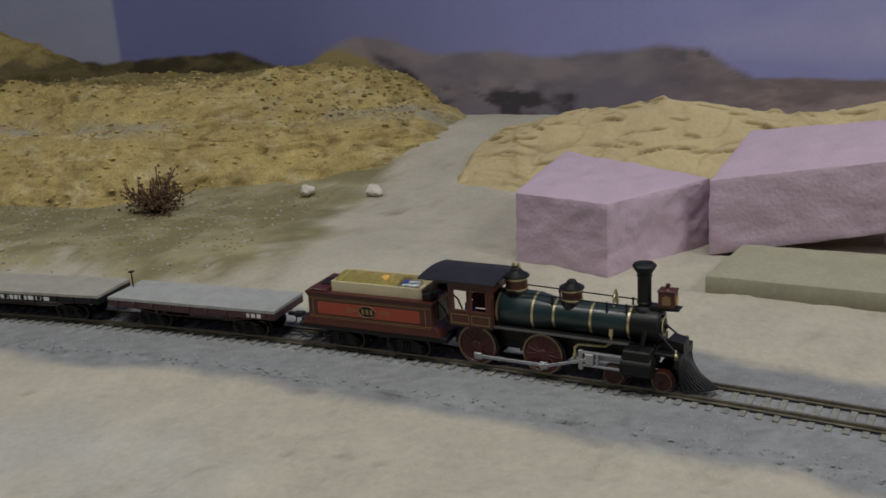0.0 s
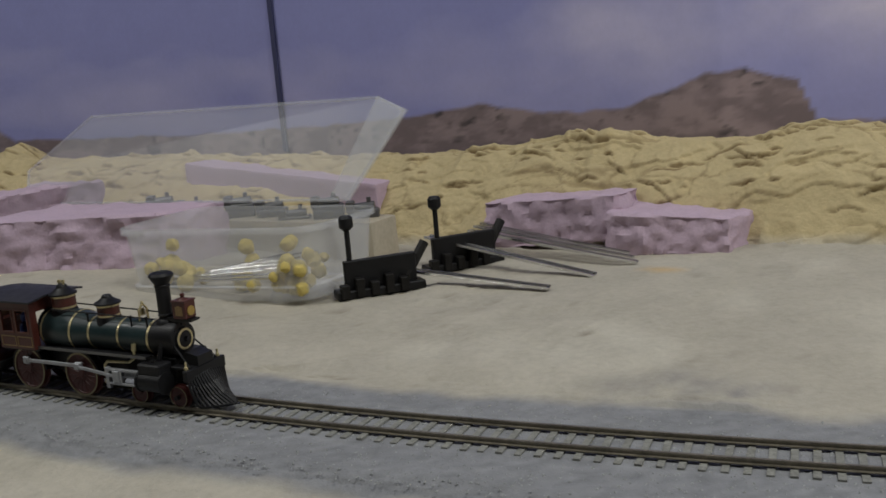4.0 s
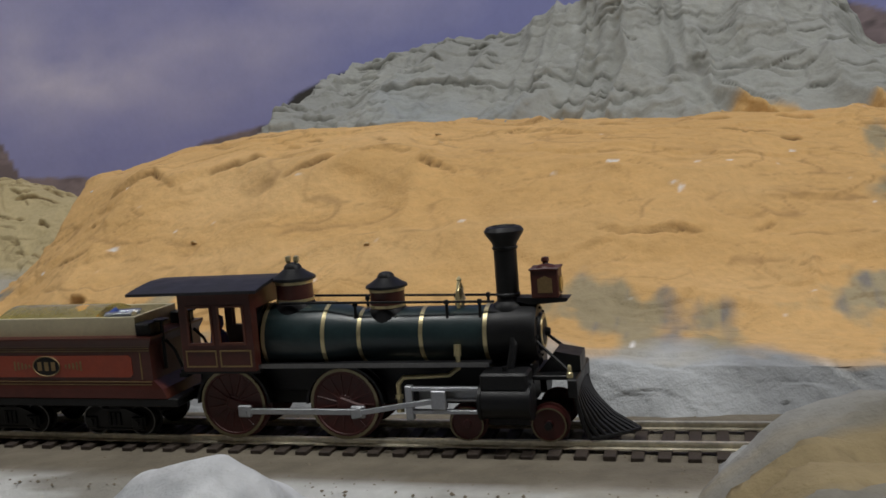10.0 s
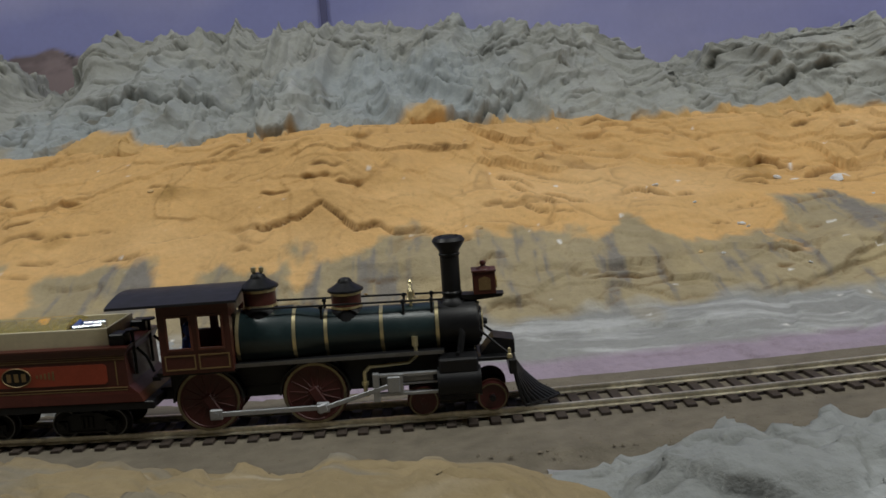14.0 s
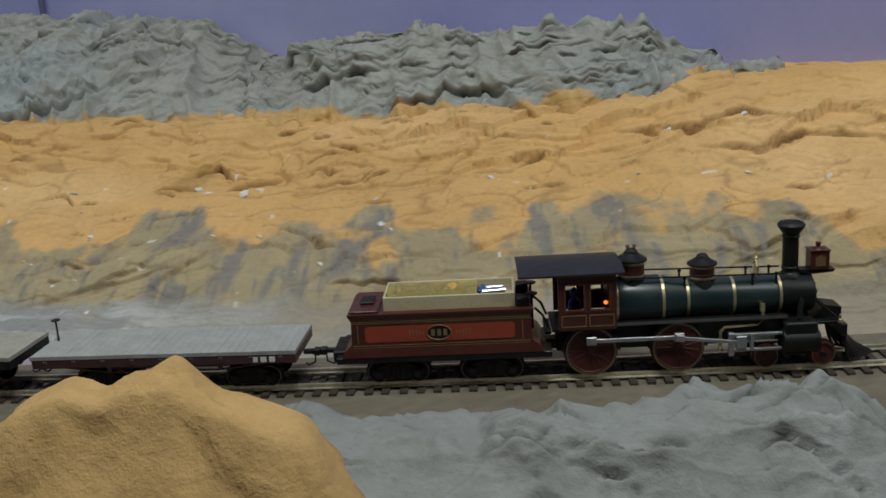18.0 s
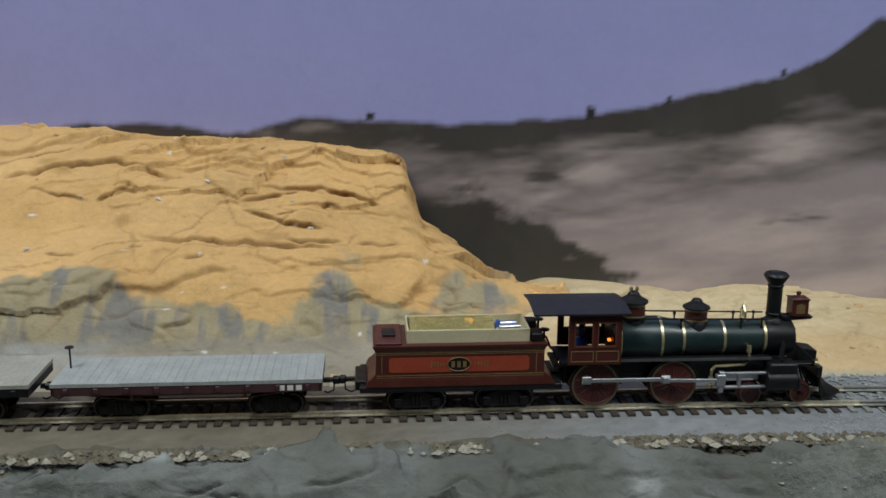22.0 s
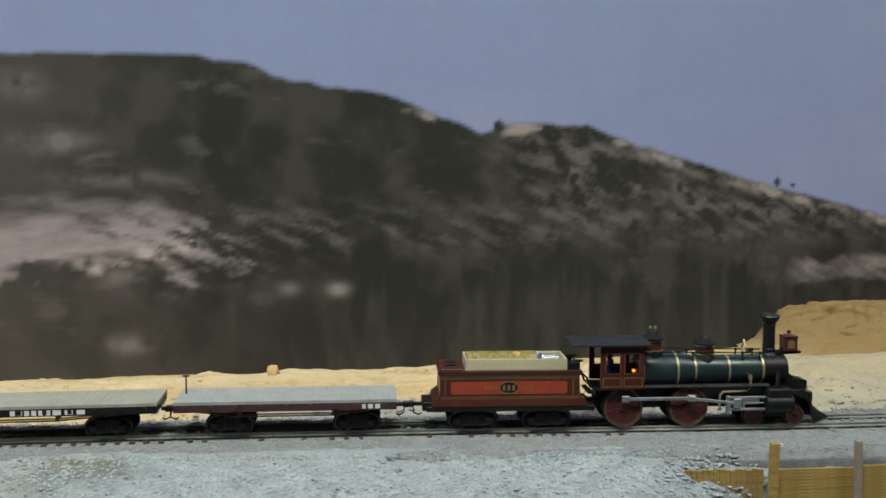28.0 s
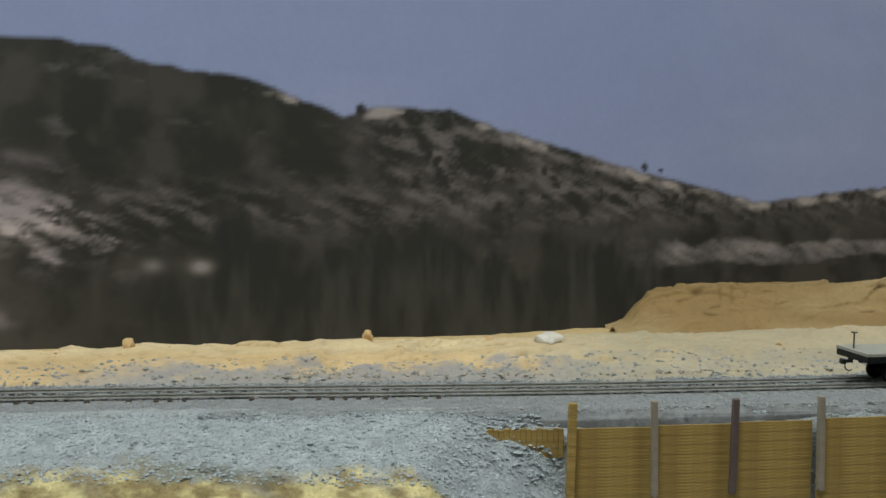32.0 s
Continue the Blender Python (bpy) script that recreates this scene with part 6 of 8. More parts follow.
bank("foreground_mound", MD, 0.002, 120, 0.0075, 211, 0.0034, paint_mound, "tan and brown trowelled plaster mound beside the track", "mound", 34, 2, marks=110, depth=0.0045, cols=(0.1, 0.65), knife=0.0036, lean=0.05)


bank("plaster_hump", {s: [(-0.052, -0.012), (-0.062, 0.35 * z - 0.006), (-0.074, 0.8 * z - 0.002), (-0.087, z), (-0.105, z - 0.004), (-0.13, -0.03)] for s, z in ((1.403, -0.012), (1.416, 0.010), (1.428, 0.0205), (1.444, 0.0240), (1.456, 0.020), (1.468, 0.006), (1.480, -0.012))},
     0.0015, 60, 0.0045, 217, 0.0015, lambda S, D, Z, K, H: mix(tone(np.array((0.42, 0.43, 0.44)), S, D, 218, 0.12, 40), np.array((0.60, 0.61, 0.62)), fbm(S * 60, D * 50, 219, 4) * 7 - 0.6), "low pale grey plaster hump beside the track", "mound", 44, 2)


def paint_rock(S, D, Z, K, H):
    C = tone(np.array((0.25, 0.26, 0.255)), S, D, 221, 0.14, 22)
    C = shade_cracks(C, np.array((0.09, 0.09, 0.085)), 0.8)
    C = mix(C, np.array((0.34, 0.30, 0.36)), (D + 0.047) * 200 + fbm(S * 30, D * 30, 223, 3) * 3)
    return mix(C, np.array((0.40, 0.415, 0.42)), fbm(S * 55, D * 55, 222, 4) * 8 - 1.9)


RK = {
    2.005: [(-0.043, -0.004), (-0.05, -0.003), (-0.06, -0.004), (-0.08, -0.012), (-0.11, -0.02), (-0.15, -0.05), (-0.22, -0.12)],
    2.05: [(-0.041, -0.003), (-0.048, 0.0005), (-0.060, 0.003), (-0.085, 0.004), (-0.11, -0.006), (-0.15, -0.04), (-0.22, -0.12)],
    2.2: [(-0.041, -0.003), (-0.048, 0.001), (-0.060, 0.0045), (-0.085, 0.006), (-0.11, -0.004), (-0.15, -0.04), (-0.22, -0.12)],
    2.36: [(-0.041, -0.003), (-0.048, 0.001), (-0.060, 0.008), (-0.085, 0.007), (-0.11, -0.006), (-0.15, -0.04), (-0.22, -0.12)],
    2.48: [(-0.041, -0.003), (-0.046, 0.004), (-0.056, 0.012), (-0.075, 0.010), (-0.10, -0.006), (-0.14, -0.04), (-0.22, -0.12)],
    2.505: [(-0.043, -0.004), (-0.046, 0.002), (-0.054, 0.008), (-0.07, 0.004), (-0.095, -0.012), (-0.13, -0.05), (-0.22, -0.12)],
    2.527: [(-0.046, -0.012), (-0.048, -0.014), (-0.054, -0.018), (-0.07, -0.024), (-0.095, -0.04), (-0.13, -0.07), (-0.22, -0.14)],
    2.533: [(-0.047, -0.05), (-0.049, -0.055), (-0.054, -0.06), (-0.07, -0.07), (-0.095, -0.08), (-0.13, -0.10), (-0.22, -0.16)],
}
bank("grey_rock_shelf", RK, 0.0018, 190, 0.0068, 231, 0.0032, paint_rock, "pale grey plaster rock shelf at the layout's edge", "rock", 44, 1, marks=110, depth=0.0050, cols=(0.1, 0.6), knife=0.0060, lean=0.35)
PK = {
    2.215: [(-0.125, -0.03), (-0.13, -0.03), (-0.14, -0.03), (-0.155, -0.03), (-0.17, -0.04), (-0.19, -0.07)],
    2.245: [(-0.125, -0.02), (-0.132, 0.02), (-0.142, 0.036), (-0.155, 0.036), (-0.17, 0.02), (-0.19, -0.06)],
    2.268: [(-0.125, -0.02), (-0.132, 0.03), (-0.142, 0.055), (-0.155, 0.056), (-0.17, 0.03), (-0.19, -0.06)],
    2.281: [(-0.125, -0.02), (-0.132, 0.035), (-0.142, 0.062), (-0.155, 0.061), (-0.17, 0.03), (-0.19, -0.06)],
    2.290: [(-0.125, -0.02), (-0.132, 0.035), (-0.142, 0.057), (-0.155, 0.058), (-0.17, 0.03), (-0.19, -0.06)],
    2.308: [(-0.125, -0.02), (-0.132, 0.038), (-0.142, 0.068), (-0.155, 0.064), (-0.17, 0.03), (-0.19, -0.06)],
    2.317: [(-0.125, -0.02), (-0.132, 0.03), (-0.142, 0.056), (-0.155, 0.055), (-0.17, 0.03), (-0.19, -0.06)],
    2.338: [(-0.125, -0.02), (-0.132, 0.026), (-0.142, 0.048), (-0.155, 0.048), (-0.17, 0.02), (-0.19, -0.06)],
    2.352: [(-0.125, -0.02), (-0.132, 0.0), (-0.142, 0.02), (-0.155, 0.022), (-0.17, 0.0), (-0.19, -0.06)],
    2.365: [(-0.125, -0.04), (-0.13, -0.04), (-0.14, -0.04), (-0.155, -0.04), (-0.17, -0.05), (-0.19, -0.08)],
}
# brown by depth of hollow: shade of the pits put into the pigment
bank("orange_outcrop", PK, 0.002, 50, 0.003, 241, 0.002, lambda S, D, Z, K, H: mix(tone(ORANGE * 0.92, S, D, 242, 0.1, 40), BROWN, -H * 500 - 1.4), "pointed orange plaster outcrop at the layout's edge", "rock", 44, 1)


# ---- printed backdrop ----
DB = ((-1.9, 0.62), (-0.56, 0.47), (-0.25, 0.465), (0.3, 0.44), (0.83, 0.405), (1.1, 0.45), (1.6, 0.475), (2.0, 0.46), (2.2, 0.44), (2.45, 0.32), (2.7, 0.205), (2.9, 0.165), (3.05, 0.146), (3.2, 0.132), (3.45, 0.128), (3.65, 0.135), (3.8, 0.142), (3.92, 0.165), (4.0, 0.18), (4.15, 0.222), (4.4, 0.29), (4.9, 0.42), (5.4, 0.55))


def wall_d(s):
    return np.interp(s, [a for a, _ in DB], [b for _, b in DB])


OUT_A = ((-1.9, 0.12), (-0.66, 0.12), (-0.52, 0.102), (-0.46, 0.105), (-0.41, 0.097), (-0.34, 0.0954), (-0.32, 0.1145), (-0.29, 0.1244), (-0.26, 0.1205), (-0.225, 0.105), (-0.17, 0.1087), (-0.14, 0.1015), (-0.08, 0.1055), (-0.05, 0.110), (-0.02, 0.107), (0.0, 0.0925), (0.02, 0.081), (0.10, 0.079), (0.16, 0.080), (0.22, 0.079), (0.4, 0.083), (0.53, 0.090), (0.59, 0.097), (0.66, 0.087), (0.74, 0.088), (0.78, 0.098), (0.82, 0.110), (0.85, 0.112), (0.893, 0.100), (0.908, 0.073), (0.965, 0.070), (1.02, 0.064), (1.06, 0.070), (1.10, 0.090), (1.16, 0.100), (1.25, 0.10), (1.5, 0.11), (1.58, 0.15), (1.62, 0.156), (1.66, 0.142), (1.70, 0.138), (1.76, 0.11), (2.6, 0.07))
OUT_B = ((2.6, 0.085), (2.73, 0.099), (2.77, 0.102), (2.82, 0.096), (2.86, 0.106), (2.95, 0.104), (3.02, 0.109), (3.06, 0.117), (3.12, 0.133), (3.14, 0.143), (3.165, 0.164), (3.19, 0.161), (3.23, 0.170), (3.31, 0.184), (3.4, 0.194), (3.62, 0.203), (3.70, 0.204), (3.735, 0.200), (3.77, 0.188), (3.83, 0.180), (3.885, 0.157), (3.905, 0.163), (3.96, 0.163), (4.0, 0.150), (4.12, 0.121), (4.24, 0.097), (4.27, 0.099), (4.35, 0.108), (4.6, 0.11), (5.4, 0.09))
s_ = np.concatenate([np.arange(-1.9, -0.7, 0.02), np.arange(-0.7, 2.6, 0.0042), np.arange(2.6, 4.46, 0.0023), np.arange(4.46, 5.4, 0.02)])
z_ = np.concatenate([np.arange(-0.02, 0.215, 0.0019), np.arange(0.22, 0.32, 0.008), np.arange(0.345, 0.9, 0.03)])
S, Zm = np.meshgrid(s_, z_, indexing="ij")
P = at(S, wall_d(S), Zm)
sky = mix(np.array((0.335, 0.345, 0.66)), np.array((0.275, 0.30, 0.60)), (Zm - 0.08) * 3.4)
cl = fbm(S * 3.2 + 7, Zm * 9, 301, 5)
near_cloud = np.exp(-((S - 0.96 - (0.15 - Zm) * 1.0) / 0.085) ** 2 - ((Zm - 0.155) / 0.028) ** 2) * 0.95 + np.exp(-((S - 0.74) / 0.10) ** 2 - ((Zm - 0.15) / 0.03) ** 2) * 0.45 + np.exp(-((S - 1.2) / 0.2) ** 2 - ((Zm - 0.17) / 0.04) ** 2) * 0.3
near_cloud = near_cloud * (1 + fbm(S * 14, Zm * 24, 331, 5) * 1.8)
sky = mix(sky, np.array((0.70, 0.66, 0.86)), cl * 1.9 + near_cloud * 1.35 - 0.08)
sky = mix(sky, np.array((0.38, 0.38, 0.72)), np.clip((S - 2.2) * 3, 0, 0.7) * np.clip((3.4 - S) * 4, 0, 1))
# sky pigment darkened on the left, where the lamps' pool of light ends
sky = mix(sky, np.array((0.09, 0.10, 0.25)), np.clip((-0.02 - S) * 3, 0, 1) * 0.75 * (S > -0.525))
sky = mix(sky, np.array((0.27, 0.315, 0.47)), np.clip((S - 3.3) * 3, 0, 0.7))
sky = mix(sky, np.array((0.26, 0.28, 0.36)), np.where(S < -0.525, 0.8, 0.0))
za = np.interp(S, [a for a, _ in OUT_A], [b for _, b in OUT_A]) + 0.004 * fbm(S * 60, S * 0, 302, 4)
ha = mix(np.array((0.23, 0.18, 0.19)), np.array((0.36, 0.28, 0.29)), fbm(S * 34, Zm * 80, 303, 5, 0.62) * 5 + 0.5)
ha = mix(ha, np.array((0.09, 0.075, 0.08)), fbm(S * 60, Zm * 90, 304, 5, 0.6) * 8 - 1.0)
ha = mix(ha, np.array((0.065, 0.06, 0.055)), np.clip((S - 1.155) * 40 + fbm(S * 60, Zm * 60, 330, 3) * 3, 0, 1) * np.clip((1.5 - S) * 10, 0, 1))
za = np.maximum(za, np.interp(S, (1.13, 1.17, 1.20, 1.24, 1.30, 1.45, 1.5), (0.0, 0.100, 0.122, 0.134, 0.143, 0.15, 0.0)))
soft_hill = np.clip((0.02 - S) * 12, 0, 1)
grey_hill = mix(np.array((0.185, 0.165, 0.205)), np.array((0.27, 0.235, 0.26)), fbm(S * 30, Zm * 46, 340, 5) * 4 + 0.5 - (0.10 - Zm) * 6)
grey_hill = mix(grey_hill, np.array((0.055, 0.05, 0.06)), (fbm(S * 60, Zm * 80, 341, 4) * 9 - 0.3) * np.clip((0.078 - Zm) * 60, 0, 1) * np.clip((-0.09 - S) * 14, 0, 1))
ha = mix(ha, grey_hill, soft_hill)
C = mix(sky, ha, (za - Zm) * np.where(S < 0.02, 170, 420))
zy = np.interp(S, (-0.37, -0.345, -0.32, -0.305, -0.285, -0.25, -0.232, -0.21), (0.06, 0.094, 0.110, 0.111, 0.101, 0.079, 0.060, 0.03))
yell = mix(np.array((0.31, 0.255, 0.125)), np.array((0.20, 0.185, 0.15)), (zy - Zm) * 55 + fbm(S * 40, Zm * 60, 342, 4) * 3 - 0.5)
C = mix(C, yell, ((zy - Zm) * 300 + fbm(S * 50, Zm * 50, 343, 3) * 2) * (S > -0.38) * (S < -0.205))
C = mix(C, np.array((0.05, 0.042, 0.04)), (np.exp(-((zy - Zm + 0.006) / 0.006) ** 2) * (0.7 + fbm(S * 60, Zm * 60, 344, 4) * 4) - 0.2) * np.clip((S + 0.285) * 60, 0, 1) * (S < -0.205))
scrub_z = np.interp(S, (-0.59, -0.53, -0.47, -0.44, -0.41, -0.37, -0.34), (0.108, 0.104, 0.110, 0.109, 0.112, 0.098, 0.09)) + 0.006 * fbm(S * 90, S * 0, 345, 4)
C = mix(C, mix(np.array((0.045, 0.038, 0.022)), np.array((0.12, 0.10, 0.05)), fbm(S * 60, Zm * 90, 346, 4) * 5 + 0.4), (scrub_z - Zm) * 400 * (S < -0.345))
zb = np.interp(S, [a for a, _ in OUT_B], [b for _, b in OUT_B]) + 0.0035 * fbm(S * 90, S * 0, 305, 4)
warp = fbm(S * 5, Zm * 9, 306, 4)
light = np.interp(S, (2.6, 2.95, 3.05, 3.13, 3.2, 3.24, 3.27, 3.31, 3.36, 3.44, 3.47, 3.5, 3.55, 3.57, 3.62, 3.70, 3.73, 3.8, 4.1, 4.2, 5.4), (0.06, 0.072, 0.090, 0.095, 0.0885, 0.106, 0.114, 0.104, 0.092, 0.087, 0.0915, 0.103, 0.102, 0.110, 0.102, 0.102, 0.094, 0.050, -0.03, 0.030, 0.034))
foot = np.interp(S, (2.6, 2.93, 2.97, 3.0, 3.02, 3.05, 3.065, 3.1, 3.32, 3.335, 3.35, 3.37, 3.385, 3.41, 3.44, 3.46, 3.472, 3.482, 3.54, 3.555, 3.565, 3.58, 3.61, 3.67, 3.72, 3.80, 4.12, 4.2, 5.4), (0.03, 0.056, 0.054, 0.040, 0.022, 0.004, -0.03, -0.06, -0.06, 0.008, 0.0135, 0.008, 0.007, 0.0145, 0.0185, 0.020, 0.031, 0.018, 0.016, 0.016, 0.038, 0.050, 0.062, 0.066, 0.062, 0.070, 0.07, 0.055, 0.05))
dark = mix(np.array((0.026, 0.025, 0.020)), np.array((0.055, 0.049, 0.043)), fbm(S * 48, Zm * 40, 307, 5) * 4 + 0.45)
dark = mix(dark, np.array((0.085, 0.076, 0.070)), np.clip((3.72 - S) * 5, 0, 0.55))
dark = mix(dark, np.array((0.095, 0.085, 0.080)), fbm(S * 24, (Zm - 0.2 * S * (S < 3.6)) * 60, 313, 5, 0.6) * 7 - 1.2)
mott = fbm(S * 62 + Zm * 40, Zm * 150 + S * 34, 309, 5, 0.62)
slope = np.clip((S - 3.865 - (0.16 - Zm) * 0.3) * 14, 0, 1) * np.clip((Zm - 0.070) * 34, 0, 1)
band = np.exp(-((Zm - 0.092) / 0.016) ** 2) * np.clip((S - 3.62) * 8, 0, 1) * np.clip((3.98 - S) * 9, 0, 1)
dark = mix(dark, np.array((0.15, 0.128, 0.125)), slope * (0.36 + mott * 3.6))
dark = mix(dark, np.array((0.15, 0.13, 0.128)), band * (0.20 + mott * 3.2))
dark = mix(dark, np.array((0.028, 0.026, 0.022)), slope * (fbm(S * 110, Zm * 110, 322, 3) * 9 - 1.2))
crest = np.clip(1 - np.abs(zb - Zm - 0.005) / 0.005, 0, 1) * np.clip((S - 3.72) * 10, 0, 1)
dark = mix(dark, np.array((0.36, 0.305, 0.285)), crest * (fbm(S * 34, Zm * 50, 314, 4) * 9 - 0.1))
stand = np.clip((S - 3.68) * 9, 0, 1) * np.clip((4.19 - S) * 22 + fbm(S * 40, Zm * 40, 323, 3) * 2, 0, 1) * np.clip((0.076 - Zm) * 60 + fbm(S * 44, Zm * 20, 315, 4) * 5, 0, 1)
dark = mix(dark, mix(np.array((0.024, 0.024, 0.021)), np.array((0.046, 0.044, 0.039)), fbm(S * 130, Zm * 26, 316, 4) * 3 + 0.3 - (Zm - 0.03) * 8), stand)
dark = mix(dark, np.array((0.26, 0.23, 0.22)), np.exp(-((S - 3.795) / 0.006) ** 2 - ((Zm - 0.054) / 0.004) ** 2) * 1.3)
dark = mix(dark, np.array((0.20, 0.18, 0.18)), np.exp(-((S - 3.765) / 0.006) ** 2 - ((Zm - 0.055) / 0.004) ** 2) * 0.9)
for a, b, c, d in ((3.67, 0.0216, 0.014, 0.006), (3.61, 0.182, 0.012, 0.008), (3.625, 0.148, 0.02, 0.007), (3.66, 0.125, 0.03, 0.005)):
    dark = mix(dark, np.array((0.19, 0.165, 0.165)), np.exp(-((S - a) / c) ** 2 - ((Zm - b) / d) ** 2) * (0.9 + fbm(S * 60, Zm * 60, 317, 4) * 4))
pinky = mix(np.array((0.34, 0.285, 0.30)), np.array((0.52, 0.435, 0.43)), fbm(S * 9, (Zm - 0.15 * S) * 40, 308, 5, 0.6) * 4 + 0.6 - (Zm - 0.03) * 7)
pinky = mix(pinky, np.array((0.115, 0.095, 0.098)), fbm(S * 16, (Zm - 0.12 * S) * 80, 310, 5) * 8 - 1.9)
f = np.clip((light + 0.010 - Zm) * 26 + fbm(S * 10 + Zm * 3, (Zm - 0.10 * S) * 40, 306, 5, 0.62) * 3.0, 0, 1) * np.clip((Zm - foot) * np.where((S > 3.545) | (S < 3.1), 120, 260) + fbm(S * 30, Zm * 44, 311, 5) * 3.5 + np.where((S > 3.545) | (S < 3.1), fbm(S * 75, Zm * 120, 326, 4) * 4, 0), 0, 1)
f = np.maximum(f, np.clip((Zm - 0.046) * 300 + fbm(S * 30, Zm * 50, 318, 4) * 4, 0, 1) * np.clip((0.066 - Zm) * 200 + fbm(S * 40, Zm * 60, 319, 4) * 4, 0, 1) * np.clip((S - 4.13) * 40, 0, 1) * (0.36 + mott))
f = np.maximum(f, np.exp(-((S - 3.70) / 0.035) ** 2 - ((Zm - 0.082) / 0.022) ** 2) * (0.75 + fbm(S * 50, Zm * 80, 320, 4) * 5))
f = f * np.where((S > 3.6) & (S < 4.1), np.clip((3.73 - S) * 14 + mott * 3, 0, 1), 1.0)
hb = mix(dark, pinky, f)
hb = mix(hb, np.array((0.05, 0.043, 0.042)), np.exp(-((S - 2.98) / 0.035) ** 2 - ((Zm - 0.047) / 0.013) ** 2) * (1.3 + fbm(S * 40, Zm * 50, 324, 4) * 5) - 0.25)
hb = mix(hb, np.array((0.06, 0.05, 0.052)), np.clip((3.12 - S) * 12, 0, 1) * np.clip(1 - (zb - Zm) / 0.014, 0, 1) * (fbm(S * 44, Zm * 60, 325, 4) * 8 + 0.7))
C = mix(C, hb, (zb - Zm) * 360 * (S > 2.58))
tree = np.zeros_like(S)
for a, b, r in ((3.4705, 0.033, 0.0026), (3.022, 0.110, 0.0032), (3.063, 0.117, 0.0018), (3.12, 0.133, 0.002), (3.897, 0.160, 0.0035), (4.125, 0.1225, 0.003), (4.14, 0.1205, 0.0018), (2.9, 0.107, 0.002)):
    tree = np.maximum(tree, 1.6 - np.hypot(S - a, (Zm - b) * 0.8) / (r * 0.72))
C = mix(C, np.array((0.03, 0.028, 0.028)), np.where(tree > 0.1, tree * 1.5 + fbm(S * 400, Zm * 400, 312, 2), 0))
sheet("backdrop", P, C, PRINT, "printed backdrop of cloudy sky and brown hills on the wall", "backdrop", "structure")


def seam(s, z0, z1, w, colour, label):
    bm = B()
    box(bm, -w / 2, w / 2, -0.003, -0.001, z0, z1)
    ob = part("backdrop_joint", bm, colour, None, label, False, 1.0)
    tagged(ob, label, "trim", "", "structure")
    p, a = at(s, float(wall_d(s))), float(line(s)[2])
    slope = math.atan2(float(wall_d(s + 0.02) - wall_d(s - 0.02)), 0.04)
    ob.matrix_world = pose(p[0], p[1], 0, 0, 0, math.degrees(a + slope))


seam(0.365, 0.06, 0.9, 0.005, mat("dark_joint", (0.05, 0.055, 0.13), 0.7), "dark blue joint strip of the printed backdrop")
seam(1.88, 0.10, 0.9, 0.005, mat("blue_joint", (0.12, 0.12, 0.25), 0.7), "blue joint strip of the printed backdrop")
seam(3.19, 0.0, 0.9, 0.0003, mat("grey_joint", (0.36, 0.33, 0.36), 0.9), "thin pale joint of the printed backdrop")
pin_ = part("pin", lathe(B(), (0, 0, 0), [(1.1, -2), (1.5, -3), (1.2, -4), (0.2, -4.4)], 12, "y"), MAT["white_rock"], None, "", True)
tagged(pin_, "white push pin in the backdrop's joint", "pin")
pin_.location = at(3.19, float(wall_d(3.19)), 0.079)

# ---- track ----
track_ = thing("railway_track", "model railway track with worn brass-coloured rails on brown ties", "railway track", "", "structure")


def sweep(name, d, prof, s0, s1, material, parent):
    s = np.arange(s0, s1, 0.01)
    n, m = len(s), len(prof)
    P = np.stack([at(s, d + a, b) for a, b in prof], 1)
    i = np.arange(n - 1)[:, None] * m
    j = np.arange(m)[None, :]
    k = (j + 1) % m
    f = np.stack([i + j, i + k, i + m + k, i + m + j], -1).reshape(-1, 4)
    me = bpy.data.meshes.new(name)
    me.from_pydata(P.reshape(-1, 3).tolist(), [], f.tolist())
    me.materials.append(material)
    ob = new(name, me)
    ob.parent = parent
    return ob


T = RAIL * MM
PROF = [(-0.0013, 0.0), (-0.0013, 0.0003), (-0.0003, 0.0006), (-0.0003, T - 0.0007), (-0.00066, T - 0.0005), (-0.00058, T), (0.00058, T), (0.00066, T - 0.0005), (0.0003, T - 0.0007), (0.0003, 0.0006), (0.0013, 0.0003), (0.0013, 0.0)]
DULL = mat("dusty_rail", (0.24, 0.215, 0.165), 0.42, 0.7, 0.25, 90)
PALE_RAIL = mat("chalky_rail", (0.33, 0.325, 0.30), 0.55, 0.45, 0.25, 90)
for d in (-0.00825, 0.00825):
    sweep("rail", d, PROF, -1.8, 0.955, DULL, track_)
    sweep("rail", d, PROF, 0.95, 3.115, MAT["rail"], track_)
    sweep("rail", d, PROF, 3.11, 5.3, PALE_RAIL, track_)

